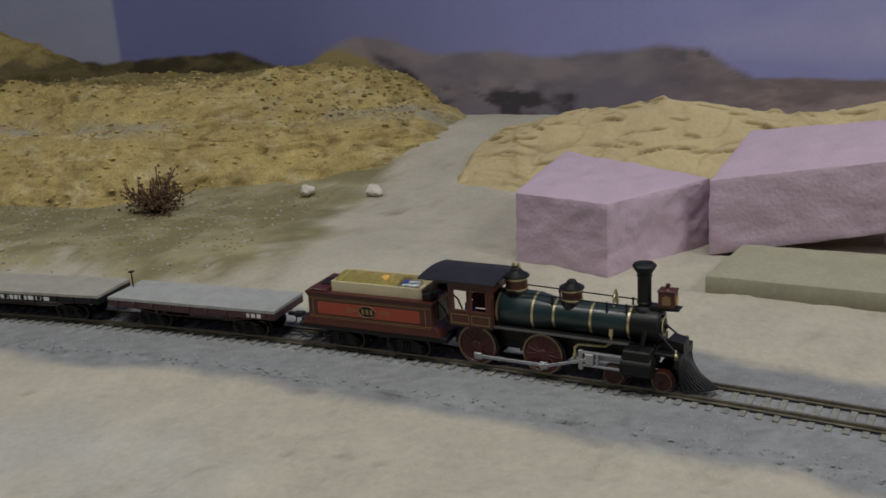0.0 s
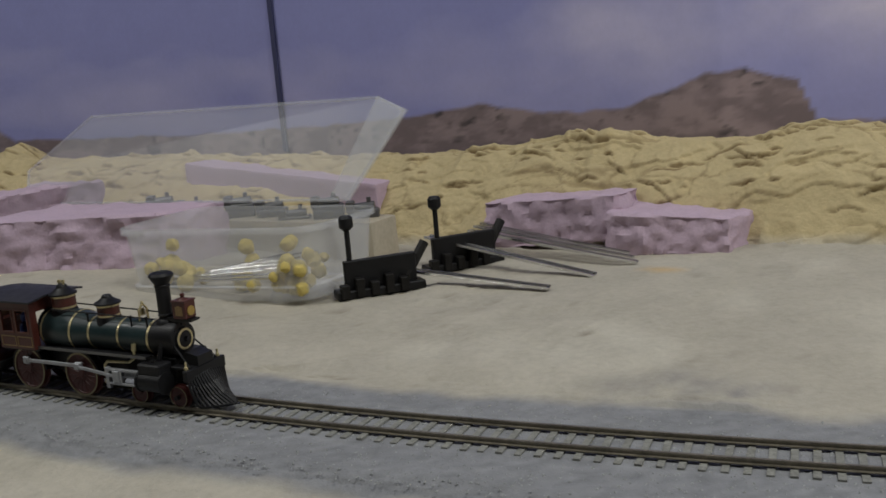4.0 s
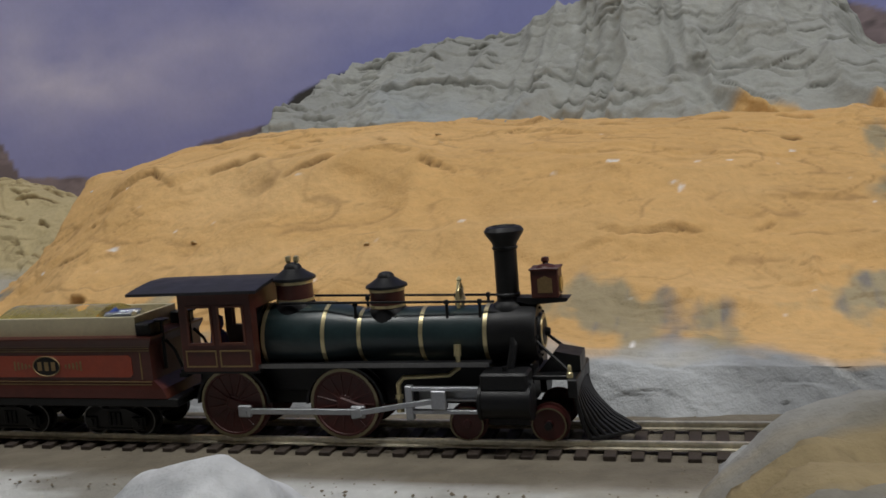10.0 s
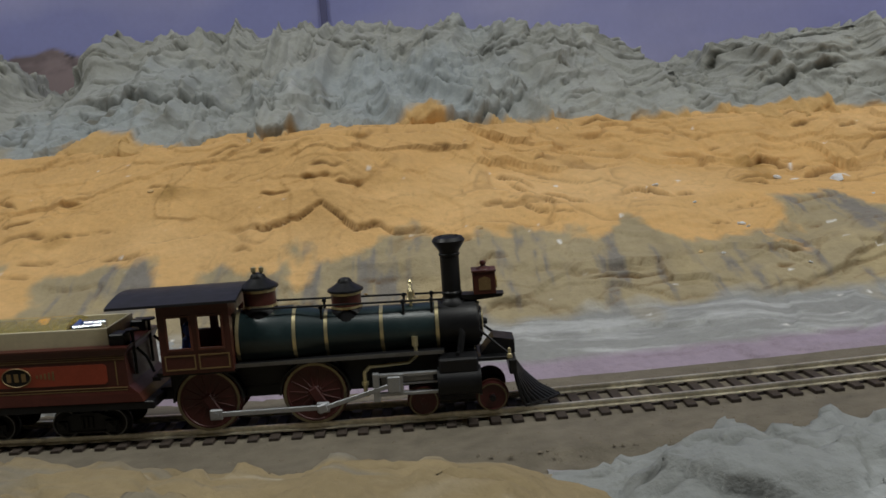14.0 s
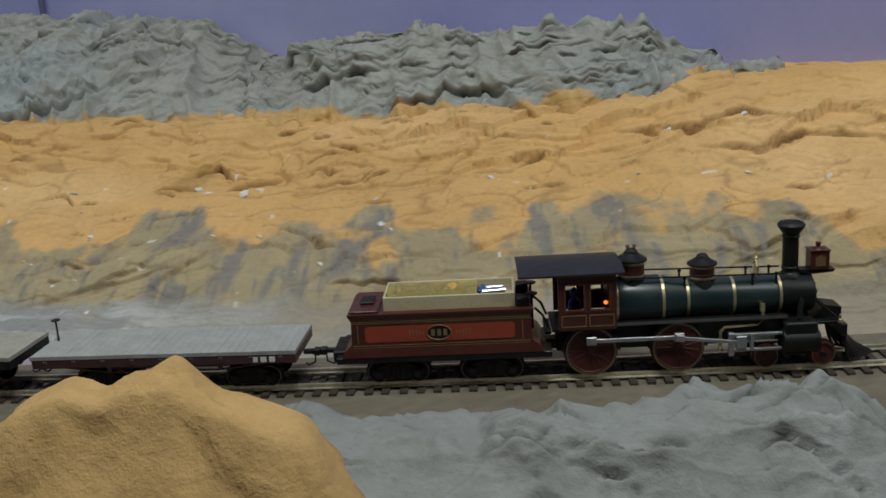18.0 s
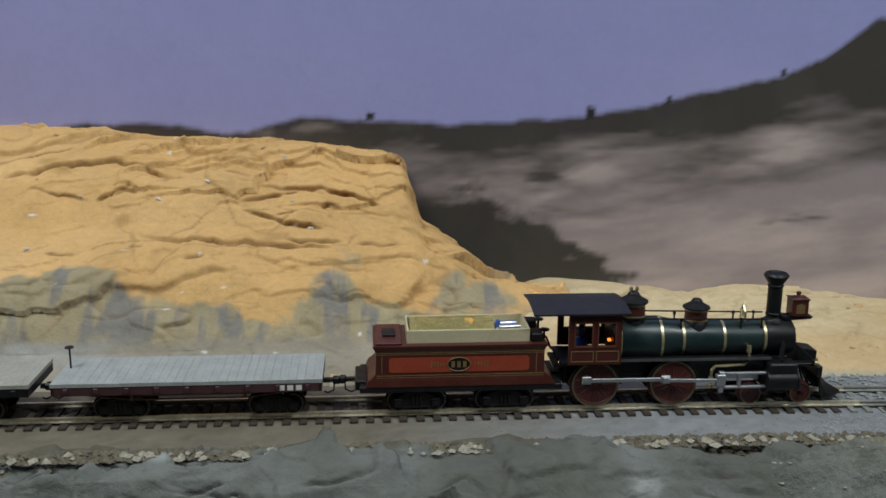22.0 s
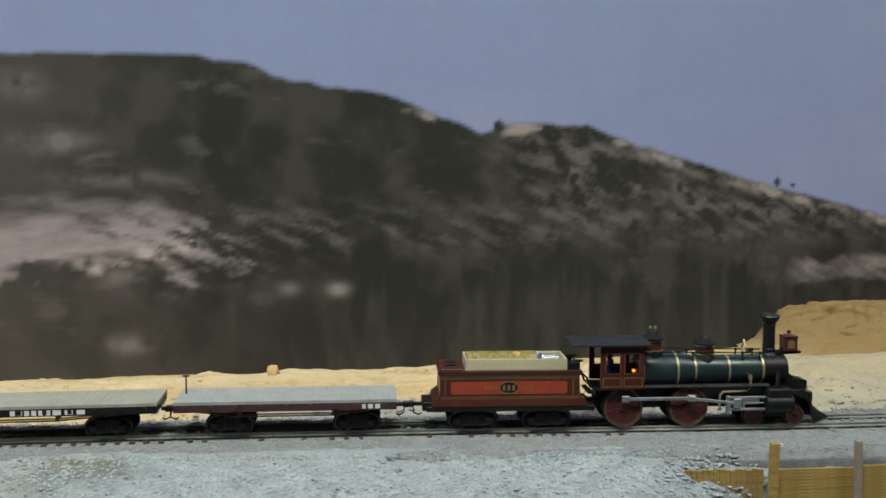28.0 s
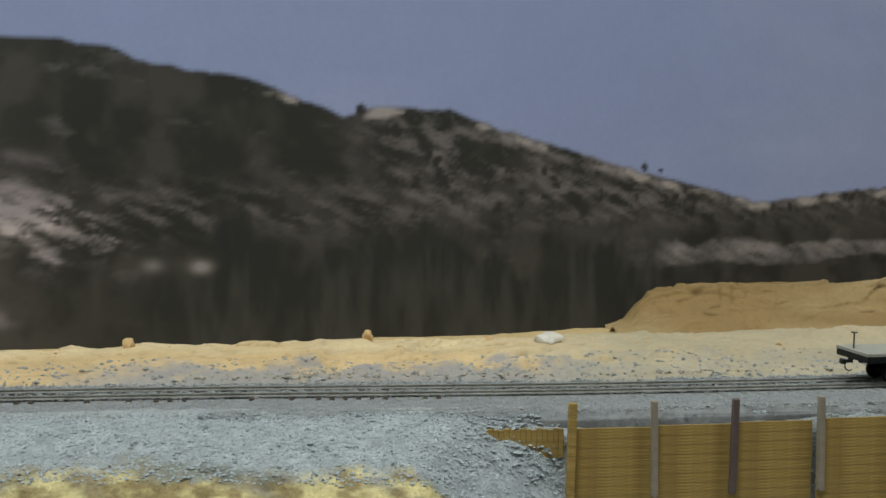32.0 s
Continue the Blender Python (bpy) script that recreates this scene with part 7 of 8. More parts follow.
tie_me = bpy.data.meshes.new("tie")
bm = box(B(), -1.6, 1.6, -14.5, 14.5, -2.0, 0.0, 0.15)
bmesh.ops.scale(bm, vec=(MM, MM, MM), verts=bm.verts)
bm.to_mesh(tie_me)
bm.free()
tie_me.materials.append(MAT["tie"])
rnd = random.Random(4)
loose, faces = [], []
cube = [(x, y, z) for x in (-1.25, 1.25) for y in (-14.5, 14.5) for z in (-2.0, 0.0)]
quads = ((0, 1, 3, 2), (4, 6, 7, 5), (0, 4, 5, 1), (2, 3, 7, 6), (1, 5, 7, 3), (0, 2, 6, 4))
s = -1.78
while s < 5.25:
    x, y, a = (float(q) for q in line(s))
    dz = rnd.uniform(-0.0003, 0.0001) - (0.0004 if s < 1.05 else 0.0009 * max(0, min(1, (s - 3.05) * 5)))
    m = pose(x, y, dz, 0, 0, math.degrees(a) + rnd.uniform(-1.2, 1.2))
    if 1.05 < s < 3.1:
        ob = new("tie", tie_me)
        ob.parent, ob.matrix_local = track_, m
    else:
        k = len(loose)
        loose += [tuple(m @ (Vector(c) * MM)) for c in cube]
        faces += [tuple(k + i for i in q) for q in quads]
    s += 0.0069
me = bpy.data.meshes.new("dusty_ties")
me.from_pydata(loose, [], faces)
me.materials.append(MAT["tie_dusty"])
dt = tagged(new("dusty_ties", me), "ties dusted over with grey ballast", "", "", "stuff")
dt.parent = track_

end_me = bpy.data.meshes.new("tie_end")
bm = box(B(), -1.2, 1.2, -3.0, 0.6, -2.0, 0.0, 0.2)
bmesh.ops.scale(bm, vec=(MM, MM, MM), verts=bm.verts)
bm.to_mesh(end_me)
bm.free()
end_me.materials.append(MAT["tie"])
for k in range(120):
    s = 3.12 + 0.0069 * k
    if rnd.random() < (0.95 if s < 3.72 else 0.55):
        p, a = at(s, -0.0112, rnd.uniform(-0.0004, 0.0001)), float(line(s)[2])
        ob = new("tie_end", end_me)
        ob.parent, ob.matrix_local = track_, pose(p[0], p[1], p[2], 0, 0, math.degrees(a) + rnd.uniform(-5, 5))

# ballast grit: loose grains beside the rails
def grains(name, n, s0, s1, d0, d1, size, material, seed, label, zoff=0.0):
    g = np.random.default_rng(seed)
    s, d = g.uniform(s0, s1, n), g.uniform(d0, d1, n)
    p = at(s, d, zoff + np.zeros(n))
    r = size * g.uniform(0.4, 1.3, n)
    v = np.array([(1, 0, 0), (-1, 0, 0), (0, 1, 0), (0, -1, 0), (0, 0, 0.8), (0, 0, -0.8)])
    t = np.array([(0, 2, 4), (2, 1, 4), (1, 3, 4), (3, 0, 4), (2, 0, 5), (1, 2, 5), (3, 1, 5), (0, 3, 5)])
    th = g.uniform(0, 6.28, n)
    R = np.zeros((n, 3, 3))
    R[:, 0, 0], R[:, 0, 1], R[:, 1, 0], R[:, 1, 1], R[:, 2, 2] = np.cos(th), -np.sin(th), np.sin(th), np.cos(th), 1
    V = np.einsum("nij,kj->nki", R, v * np.array((1.0, 0.75, 0.7))) * r[:, None, None] * g.uniform(0.7, 1.3, (n, 6, 1)) + p[:, None]
    F = (t[None] + 6 * np.arange(n)[:, None, None]).reshape(-1, 3)
    me = bpy.data.meshes.new(name)
    me.from_pydata(V.reshape(-1, 3).tolist(), [], F.tolist())
    me.materials.append(material)
    return tagged(new(name, me), label, "gravel", "", "stuff")


GRIT = mat("grey_grit", (0.30, 0.31, 0.31), 0.9, 0, 0.35, 900, 0, 0.2)
GRIT_B = mat("brown_grit", (0.19, 0.16, 0.12), 0.9, 0, 0.4, 900, 0, 0.2)
grains("grey_ballast", 12000, -0.75, 1.1, -0.047, 0.034, 0.00075, GRIT, 11, "fine grey ballast stones along the track", -0.0012)
grains("brown_ballast", 9000, 1.1, 3.1, -0.042, 0.028, 0.0007, GRIT_B, 12, "brown ballast grit between the ties", -0.0014)
grains("pale_ballast", 16000, 3.08, 4.75, -0.0085, 0.03, 0.0010, GRIT, 13, "pale grey ballast spread over the ties", -0.0006)
grains("shoulder_ballast", 11000, 3.08, 4.75, -0.046, -0.0135, 0.0009, GRIT, 14, "pale grey ballast on the roadbed's shoulder", -0.0010)

# ---- wooden bench beam ----
bm_t = thing("bench_beam", "layered pine beam under the track at the layout's edge", "beam")
plies = (-0.0062, -0.0126, -0.0142, -0.0196, -0.0215, -0.030)
PLY = mat("dark_ply", (0.35, 0.245, 0.125), 0.75, 0, 0.45, 40, 0.0004, 0.25, 0, (0.35, 0.35, 7.0))
for k, (z0, z1) in enumerate(zip(plies, plies[1:])):
    off = -0.0455 + 0.0002 * (k % 2)
    sweep("ply_layer", 0.0, [(off, z0), (off, z1), (-0.02, z1), (-0.02, z0)], 2.42, 3.0, PLY if k % 2 else MAT["wood"], bm_t)
# near-black sheet added as the shaded void under the beam, not a real board
fas = thing("beam_shade_sheet", "dark sheet standing in for the shade beneath the bench beam", "board", "", "structure")
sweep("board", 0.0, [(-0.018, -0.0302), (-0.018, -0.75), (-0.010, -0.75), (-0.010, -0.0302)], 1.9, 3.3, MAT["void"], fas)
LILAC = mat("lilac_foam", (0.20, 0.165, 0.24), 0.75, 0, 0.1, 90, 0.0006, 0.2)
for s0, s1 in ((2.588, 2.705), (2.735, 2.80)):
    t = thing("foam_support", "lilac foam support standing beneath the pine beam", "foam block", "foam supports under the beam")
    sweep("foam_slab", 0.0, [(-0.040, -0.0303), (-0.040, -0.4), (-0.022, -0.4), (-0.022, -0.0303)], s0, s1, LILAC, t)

# ---- fence by the track ----
fence = thing("retaining_fence", "ochre plank retaining fence with grey and dark posts", "fence")


def on_track(ob, s, d, z, tilt=0.0, parent=None):
    p, a = at(s, d, z), float(line(s)[2])
    ob.matrix_local = pose(p[0], p[1], p[2], 0, tilt, math.degrees(a))
    if parent is not None:
        ob.parent = parent


for k, s in enumerate((4.003, 4.043, 4.084, 4.128, 4.172, 4.216, 4.26)):
    bm = box(B(), -2.0 if k == 0 else -1.5, 2.0 if k == 0 else 1.5, -1.6, 1.6, -48, 0.0, 0.25)
    on_track(part("fence_post", bm, (MAT["fence"], MAT["post_grey"], MAT["post_dark"])[0 if k == 0 else 1 + (k == 2)], None), s, -0.0515, 0.0045 + 0.0003 * k, -1.0 if k % 2 else 1.2, fence)
    if k < 6:
        L = 20.5
        for r in range(30):
            z = -9.8 - 1.6 * r + 0.75 * k
            bm = box(B(), -L - 0.3 * (r % 3), L + 0.2 * (r % 2), -0.7, 0.7, -0.84, 0.84)
            on_track(part("fence_plank", bm, MAT["fence"], None), s + 0.0205, -0.0485 - 0.00005 * ((r * 7) % 3), z * MM, 0, fence)
for r in range(15):
    bm = box(B(), -1.28, 1.28, -0.8, 0.8, -7.0, 7.0 + 0.4 * ((r * 5) % 3), 0.12)
    on_track(part("fence_plank", bm, MAT["fence"], None), 3.961 + r * 0.00265, -0.0475, -0.0165, 0, fence)

# ---- foam blocks, board, tub and bridge parts on the sand ----
def block(name, corners, z0, z1, material, label, category, cuts=9, amp=0.0012, seed=0, group="", jag=None, lift=None):
    """A cut slab from four (s, d) corners, with uneven faces; z1 and lift may differ corner by corner."""
    z1 = z1 if isinstance(z1, (tuple, list)) else (z1,) * 4
    z0 = z0 if isinstance(z0, (tuple, list)) else (z0,) * 4
    bm = B()
    lo = [bm.verts.new(at(s, d, z)) for (s, d), z in zip(corners, z0)]
    hi = [bm.verts.new(at(s, d, z)) for (s, d), z in zip(corners, z1)]
    bm.faces.new(lo[::-1])
    bm.faces.new(hi)
    for i in range(4):
        bm.faces.new((lo[i], lo[(i + 1) % 4], hi[(i + 1) % 4], hi[i]))
    bmesh.ops.bevel(bm, geom=list(bm.edges), offset=0.0018, segments=2, affect="EDGES", profile=0.6)
    for limit in (0.03, 0.016, 0.009, 0.005, 0.0045):
        bmesh.ops.subdivide_edges(bm, edges=[e for e in bm.edges if e.calc_length() > limit], cuts=1, use_grid_fill=True)
    bmesh.ops.triangulate(bm, faces=[f for f in bm.faces if len(f.verts) > 4])
    bm.normal_update()
    top = max(z1)
    for v in bm.verts:
        q = v.co * 55 + Vector((seed, 0, 0))
        a = amp * (1 if abs(v.normal.z) > 0.6 else (jag or 1))
        v.co += v.normal * (a * noise.noise(q) + a * 0.7 * noise.noise(q * 3.1))
        v.co += Vector(noise.noise_vector(v.co * 20)) * amp * 0.5
    ob = part(name, bm, material, None, label, True, 1.0)
    return tagged(ob, label, category, group)


PINKS = "pink foam offcuts"
block("foam_block", [(-0.053, 0.120), (0.005, 0.106), (0.042, 0.184), (-0.064, 0.25)], 0.0095, 0.0545, MAT["pink"], "pink insulation foam block lying on the sand", "foam block", 14, 0.0009, 1, PINKS, 2.0)
block("foam_block", [(0.046, 0.160), (0.160, 0.177), (0.150, 0.242), (0.05, 0.25)], (0.012, 0.036, 0.038, 0.013), (0.0585, 0.0755, 0.0860, 0.072), MAT["pink"], "tilted pink foam wedge leaning on another block", "foam block", 14, 0.0007, 2, PINKS, 1.6)
block("foam_block", [(0.130, 0.200), (0.174, 0.206), (0.184, 0.232), (0.15, 0.245)], 0.0095, (0.042, 0.028, 0.026, 0.040), MAT["pink"], "small torn pink foam scrap under the wedge", "foam block", 8, 0.0015, 3, PINKS, 1.4)
block("foam_block", [(0.230, 0.188), (0.266, 0.174), (0.314, 0.258), (0.246, 0.268)], 0.009, (0.055, 0.056, 0.060, 0.057), MAT["pink"], "jagged pink foam block with broken ends", "foam block", 14, 0.0022, 4, PINKS, 2.0)
block("foam_block", [(0.333, 0.128), (0.452, 0.188), (0.470, 0.238), (0.326, 0.213)], (0.008, 0.005, 0.005, 0.008), (0.0485, 0.047, 0.047, 0.0485), MAT["pink"], "pink foam slab with a torn rough front", "foam block", 18, 0.0014, 5, PINKS, 3.2)
block("foam_block", [(0.35, 0.318), (0.55, 0.318), (0.55, 0.345), (0.36, 0.345)], 0.001, (0.065, 0.046, 0.046, 0.065), MAT["pink"], "pink foam strip behind the plastic tub", "foam block", 8, 0.001, 6, PINKS)
block("foam_block", [(0.655, 0.305), (0.765, 0.300), (0.775, 0.335), (0.665, 0.338)], (0.001, 0.010, 0.010, 0.001), (0.034, 0.040, 0.040, 0.034), MAT["pink"], "long pink foam slab lying by the sand ridge", "foam block", 12, 0.0018, 7, PINKS, 2.6)
block("foam_block", [(0.760, 0.292), (0.848, 0.296), (0.862, 0.33), (0.77, 0.338)], 0.001, (0.03, 0.024, 0.024, 0.03), MAT["pink"], "small pink foam offcut with a broken end", "foam block", 8, 0.002, 8, PINKS, 2)
block("fibre_board", [(0.060, 0.095), (0.261, 0.106), (0.257, 0.176), (0.065, 0.159)], 0.0112, 0.0220, MAT["board"], "grey-green fibreboard panel lying on the sand", "board", 10, 0.0005, 9)

# plastic tub with its lid propped open behind
tub_t = thing("plastic_tub", "clear milky plastic tub with lid propped open and yellow foam inside", "plastic box")


def shell(name, rings, material, parent, label="", closed_bottom=True, thick=0.0012):
    bm = B()
    vs = [[bm.verts.new(p) for p in ring] for ring in rings]
    for a, b in zip(vs, vs[1:]):
        for i in range(len(a)):
            bm.faces.new((a[i], a[(i + 1) % len(a)], b[(i + 1) % len(b)], b[i]))
    if closed_bottom:
        bm.faces.new(vs[0][::-1])
    ob = part(name, bm, material, parent, label, True, 1.0)
    sol = ob.modifiers.new("thick", "SOLIDIFY")
    sol.thickness = thick
    return ob


def rounded(corners, r, z, n=5):
    """Points of a rounded four-cornered outline in the track's frame."""
    out = []
    c = [Vector((s, d)) for s, d in corners]
    for i in range(4):
        p, a, b = c[i], (c[i - 1] - c[i]).normalized(), (c[(i + 1) % 4] - c[i]).normalized()
        for k in range(n + 1):
            f = k / n
            q = p + a * r * (1 - f) ** 2 + b * r * f ** 2
            out.append(tuple(at(q.x, q.y, z)))
    return out


TB = [(0.483, 0.127), (0.612, 0.147), (0.618, 0.217), (0.478, 0.207)]


def grow(c, g):
    m = [sum(p[i] for p in c) / 4 for i in (0, 1)]
    return [(m[0] + (s - m[0]) * g, m[1] + (d - m[1]) * g) for s, d in c]


shell("tub_wall", [rounded(grow(TB, 0.93), 0.016, 0.002), rounded(TB, 0.018, 0.004), rounded(grow(TB, 1.02), 0.018, 0.012), rounded(grow(TB, 0.985), 0.018, 0.013), rounded(grow(TB, 1.04), 0.02, 0.044), rounded(grow(TB, 1.08), 0.02, 0.0442), rounded(grow(TB, 1.08), 0.02, 0.048)], MAT["tub"], tub_t, "milky tub wall with a stepped foot")
LB = [at(0.258, 0.232, 0.044), at(0.588, 0.226, 0.050), at(0.626, 0.250, 0.104), at(0.604, 0.252, 0.113), at(0.325, 0.250, 0.111), at(0.255, 0.240, 0.070)]
bm = B()
vs = [bm.verts.new(p) for p in LB]
bm.faces.new(vs)
ob = part("lid", bm, MAT["lid"], tub_t, "clear lid leaning open", False, 1.0)
ob.modifiers.new("thick", "SOLIDIFY").thickness = 0.0016
bm = B()
for a, b in zip(LB, LB[1:] + LB[:1]):
    rod(bm, a, b, 0.0011, n=6)
part("lid_rim", bm, MAT["tub"], tub_t, "raised lid rim", True, 1.0)
bm = B()
w0 = [at(0.592, 0.222, 0.050), at(0.631, 0.246, 0.105), at(0.605, 0.249, 0.114), at(0.575, 0.228, 0.054)]
bm.faces.new([bm.verts.new(p) for p in w0])
ob = part("lid_edge", bm, MAT["tub"], tub_t, "folded lid edge", False, 1.0)
ob.modifiers.new("thick", "SOLIDIFY").thickness = 0.002
g = random.Random(9)
bm = B()
for cs, cd, n in ((0.502, 0.148, 22), (0.592, 0.158, 40), (0.545, 0.165, 5)):
    for _ in range(n):
        p = at(min(0.604, max(0.488, cs + g.gauss(0, 0.010))), min(0.182, max(0.143, cd + g.gauss(0, 0.008))), min(0.034, 0.009 + abs(g.gauss(0, 0.011))))
        bmesh.ops.create_icosphere(bm, subdivisions=2, radius=g.uniform(0.003, 0.0055), matrix=Matrix.Translation(p))
for v in bm.verts:
    v.co += Vector(noise.noise_vector(v.co * 400)) * 0.001
part("foam_crumbs", bm, MAT["yellow_foam"], tub_t, "crumbled yellow foam", True, 1.0)
bm = B()
for k in range(9):
    a, b = at(0.495 + 0.008 * k, 0.142 + 0.004 * k, 0.012 + 0.0012 * k), at(0.58 + g.uniform(-0.02, 0.02), 0.15 + 0.005 * k, 0.016 + 0.001 * k)
    rod(bm, a, b, 0.0008, n=6)
part("metal_strips", bm, MAT["silver"], tub_t, "shiny metal strips", True, 1.0)
block("foam_block", [(0.33, 0.252), (0.588, 0.252), (0.588, 0.285), (0.33, 0.285)], 0.001, 0.030, mat("sandy_board", (0.48, 0.43, 0.33), 0.85, 0, 0.1, 60, 0.0001, 0.2), "pale strip of board standing behind the tub", "board", 8, 0.0006, 11)
for k in range(9):
    p = at(0.345 + 0.028 * k, 0.264 + 0.004 * (k % 3), 0.0)
    top = 0.034 + 0.004 * ((k * 5) % 3)
    bm = box(B(), p[0] - 0.011, p[0] + 0.011, p[1] - 0.005, p[1] + 0.005, 0.0295, top - 0.002, 0.0010)
    rod(bm, (p[0] - 0.010, p[1], top - 0.001), (p[0] + 0.008, p[1], top), 0.0030, n=10)
    rod(bm, (p[0] + 0.004, p[1], top - 0.002), (p[0] + 0.004, p[1], top + 0.006), 0.0016, n=8)
    box(bm, p[0] - 0.012, p[0] - 0.006, p[1] - 0.0045, p[1] + 0.0045, top - 0.004, top + 0.004, 0.0006)
    tagged(part("kit_part", bm, MAT["steel_dark"], None, "", False, 1.0), "dark grey plastic kit part piled behind the tub", "kit part", "kit parts behind the tub")


def bridge_end(s, d, turn, label):
    t = thing("signal_bracket", label, "bracket", "black kit brackets")
    bm = box(B(), -14, 30, -2, 2, 0, 22, 0.6)
    box(bm, -20, 34, -6, 6, 0, 5, 0.6)
    part("plate", bm, MAT["black"], t)
    bm = rod(B(), (-10, 0, 18), (-10, 0, 42), 1.6, n=10)
    part("post", bm, MAT["black"], t, "", True)
    bm = lathe(B(), (-10, 0, 40), [(2.2, 0), (4.2, 2), (4.2, 7), (3.0, 8.5)], 16)
    part("post_cap", bm, MAT["black"], t, "", True)
    for k in range(5):
        bm = box(B(), -18 + 9 * k, -13 + 9 * k, -8, -2, 1, 9 + 3 * (k % 2), 0.4)
        part("lug", bm, MAT["black_worn"], t)
    bm = rod(B(), (24, 0, 8), (38, 4, 26), 3.0, n=8)
    part("strut", bm, MAT["black_worn"], t)
    p = at(s, d, 0.002)
    t.matrix_world = pose(p[0], p[1], p[2], 0, 0, turn)
    return t


bridge_end(0.636, 0.175, 20, "black plastic kit bracket with a round post standing on the sand")
bridge_end(0.660, 0.244, 24, "black plastic kit bracket with a post and silver strips")
for k, (a, b, w) in enumerate((((0.630, 0.202, 0.012), (0.750, 0.198, 0.0035), 3.2), ((0.635, 0.252, 0.021), (0.770, 0.228, 0.004), 3.6), ((0.650, 0.288, 0.018), (0.790, 0.262, 0.004), 2.0), ((0.652, 0.293, 0.020), (0.785, 0.271, 0.005), 1.6), ((0.655, 0.298, 0.021), (0.780, 0.279, 0.006), 1.4))):
    a, b = Vector(at(*a)), Vector(at(*b))
    L = (b - a).length / MM
    bm = box(B(), 0, L, -w, w, -0.4, 0.4, 0.1)
    box(bm, 0, L, -w, -w + 0.7, 0.4, 1.3)
    box(bm, 0, L, w - 0.7, w, 0.4, 1.3)
    st = tagged(part("metal_strip", bm, MAT["silver"], None, "bright aluminium strip resting on a bracket and the sand"), "bright aluminium strip resting on a bracket and the sand", "metal strip", "aluminium strips")
    st.matrix_world = Matrix.Translation(a) @ (b - a).to_track_quat("X", "Z").to_matrix().to_4x4()

# bush on the hillside
bush = thing("dry_bush", "dry brown twiggy bush at the hill's foot", "bush")
g = random.Random(3)
base = Vector(at(-0.345, 0.186, 0.012))
for k in range(64):
    a, e = g.uniform(0, 6.28), g.uniform(0.05, 1.2)
    d = Vector((math.cos(a) * math.cos(e), math.sin(a) * math.cos(e) * 0.7, math.sin(e)))
    L = g.uniform(0.018, 0.040)
    p, pts = base.copy(), [tuple(base)]
    for _ in range(3):
        d = (d + Vector((g.gauss(0, 0.25), g.gauss(0, 0.25), g.gauss(0, 0.2)))).normalized()
        p = p + d * L / 3
        pts.append(tuple(p))
    bm = pipe(B(), pts, 0.0005, 5)
    for _ in range(9):
        q = Vector(pts[-1]).lerp(Vector(pts[1]), g.random()) + Vector((g.gauss(0, 0.002), g.gauss(0, 0.002), g.gauss(0, 0.002)))
        bmesh.ops.create_icosphere(bm, subdivisions=1, radius=g.uniform(0.0006, 0.0014), matrix=Matrix.Translation(q))
    part("twig", bm, MAT["twig"], bush, "", False, 1.0)


def stone(s, d, z, r, material, label, flat=0.7, seed=0):
    bm = B()
    bmesh.ops.create_icosphere(bm, subdivisions=3, radius=r)
    for v in bm.verts:
        n = noise.noise(v.co * (1.2 / r) + Vector((seed, seed, 0)))
        v.co *= 1 + 0.45 * n
        v.co.z *= flat
    ob = part("stone", bm, material, None, label, True, 1.0)
    tagged(ob, label, "stone")
    ob.location = at(s, d, z)
    return ob


OCHRE = mat("ochre_plaster_chip", (0.58, 0.40, 0.20), 0.9, 0, 0.15, 300, 0.0002, 0.2)
stone(4.02, 0.092, 0.0120, 0.0075, MAT["white_rock"], "pale cream plaster chip on the sand ridge", 0.55, 1)
stone(3.902, 0.118, 0.0105, 0.0034, OCHRE, "small pointed ochre plaster lump on the ridge", 1.3, 2)
stone(3.758, 0.100, 0.0095, 0.0036, OCHRE, "small pointed ochre plaster lump on the ridge", 1.2, 3)
stone(3.982, 0.105, 0.0100, 0.003, OCHRE, "small ochre plaster lump on the ridge", 0.9, 4)
stone(-0.20, 0.245, 0.020, 0.0065, MAT["white_rock"], "pale stone at the hill's foot", 0.7, 5)
stone(-0.25, 0.240, 0.020, 0.006, MAT["white_rock"], "pale stone at the hill's foot", 0.7, 6)
RUB = mat("pale_crumbs", (0.36, 0.33, 0.27), 0.9, 0, 0.4, 700, 0, 0.2)
RUB_B = mat("dark_crumbs", (0.15, 0.13, 0.095), 0.9, 0, 0.5, 500, 0, 0.2)
grains("edge_rubble", 2600, 2.46, 3.1, -0.0465, -0.038, 0.0017, RUB_B, 21, "dark plaster crumbs along the roadbed's edge", -0.0045)
grains("apron_rubble", 2400, 2.70, 3.2, -0.0475, -0.037, 0.0016, RUB_B, 26, "dark crumbs between the roadbed and the plaster apron", 0.0002)
grains("apron_flakes", 160, 2.72, 3.2, -0.049, -0.042, 0.0024, RUB, 27, "pale plaster flakes on the apron's torn edge", 0.0010)
grains("edge_flakes", 120, 2.46, 3.1, -0.047, -0.040, 0.0019, RUB, 23, "pale plaster flakes along the roadbed's edge", -0.0030)
grains("foot_rubble", 900, 3.8, 4.35, 0.03, 0.06, 0.0015, RUB, 22, "grey rubble at the sand ridge's foot", 0.002)
SLATE = mat("slate_grit", (0.15, 0.16, 0.17), 0.9, 0, 0.3, 900, 0, 0.2)


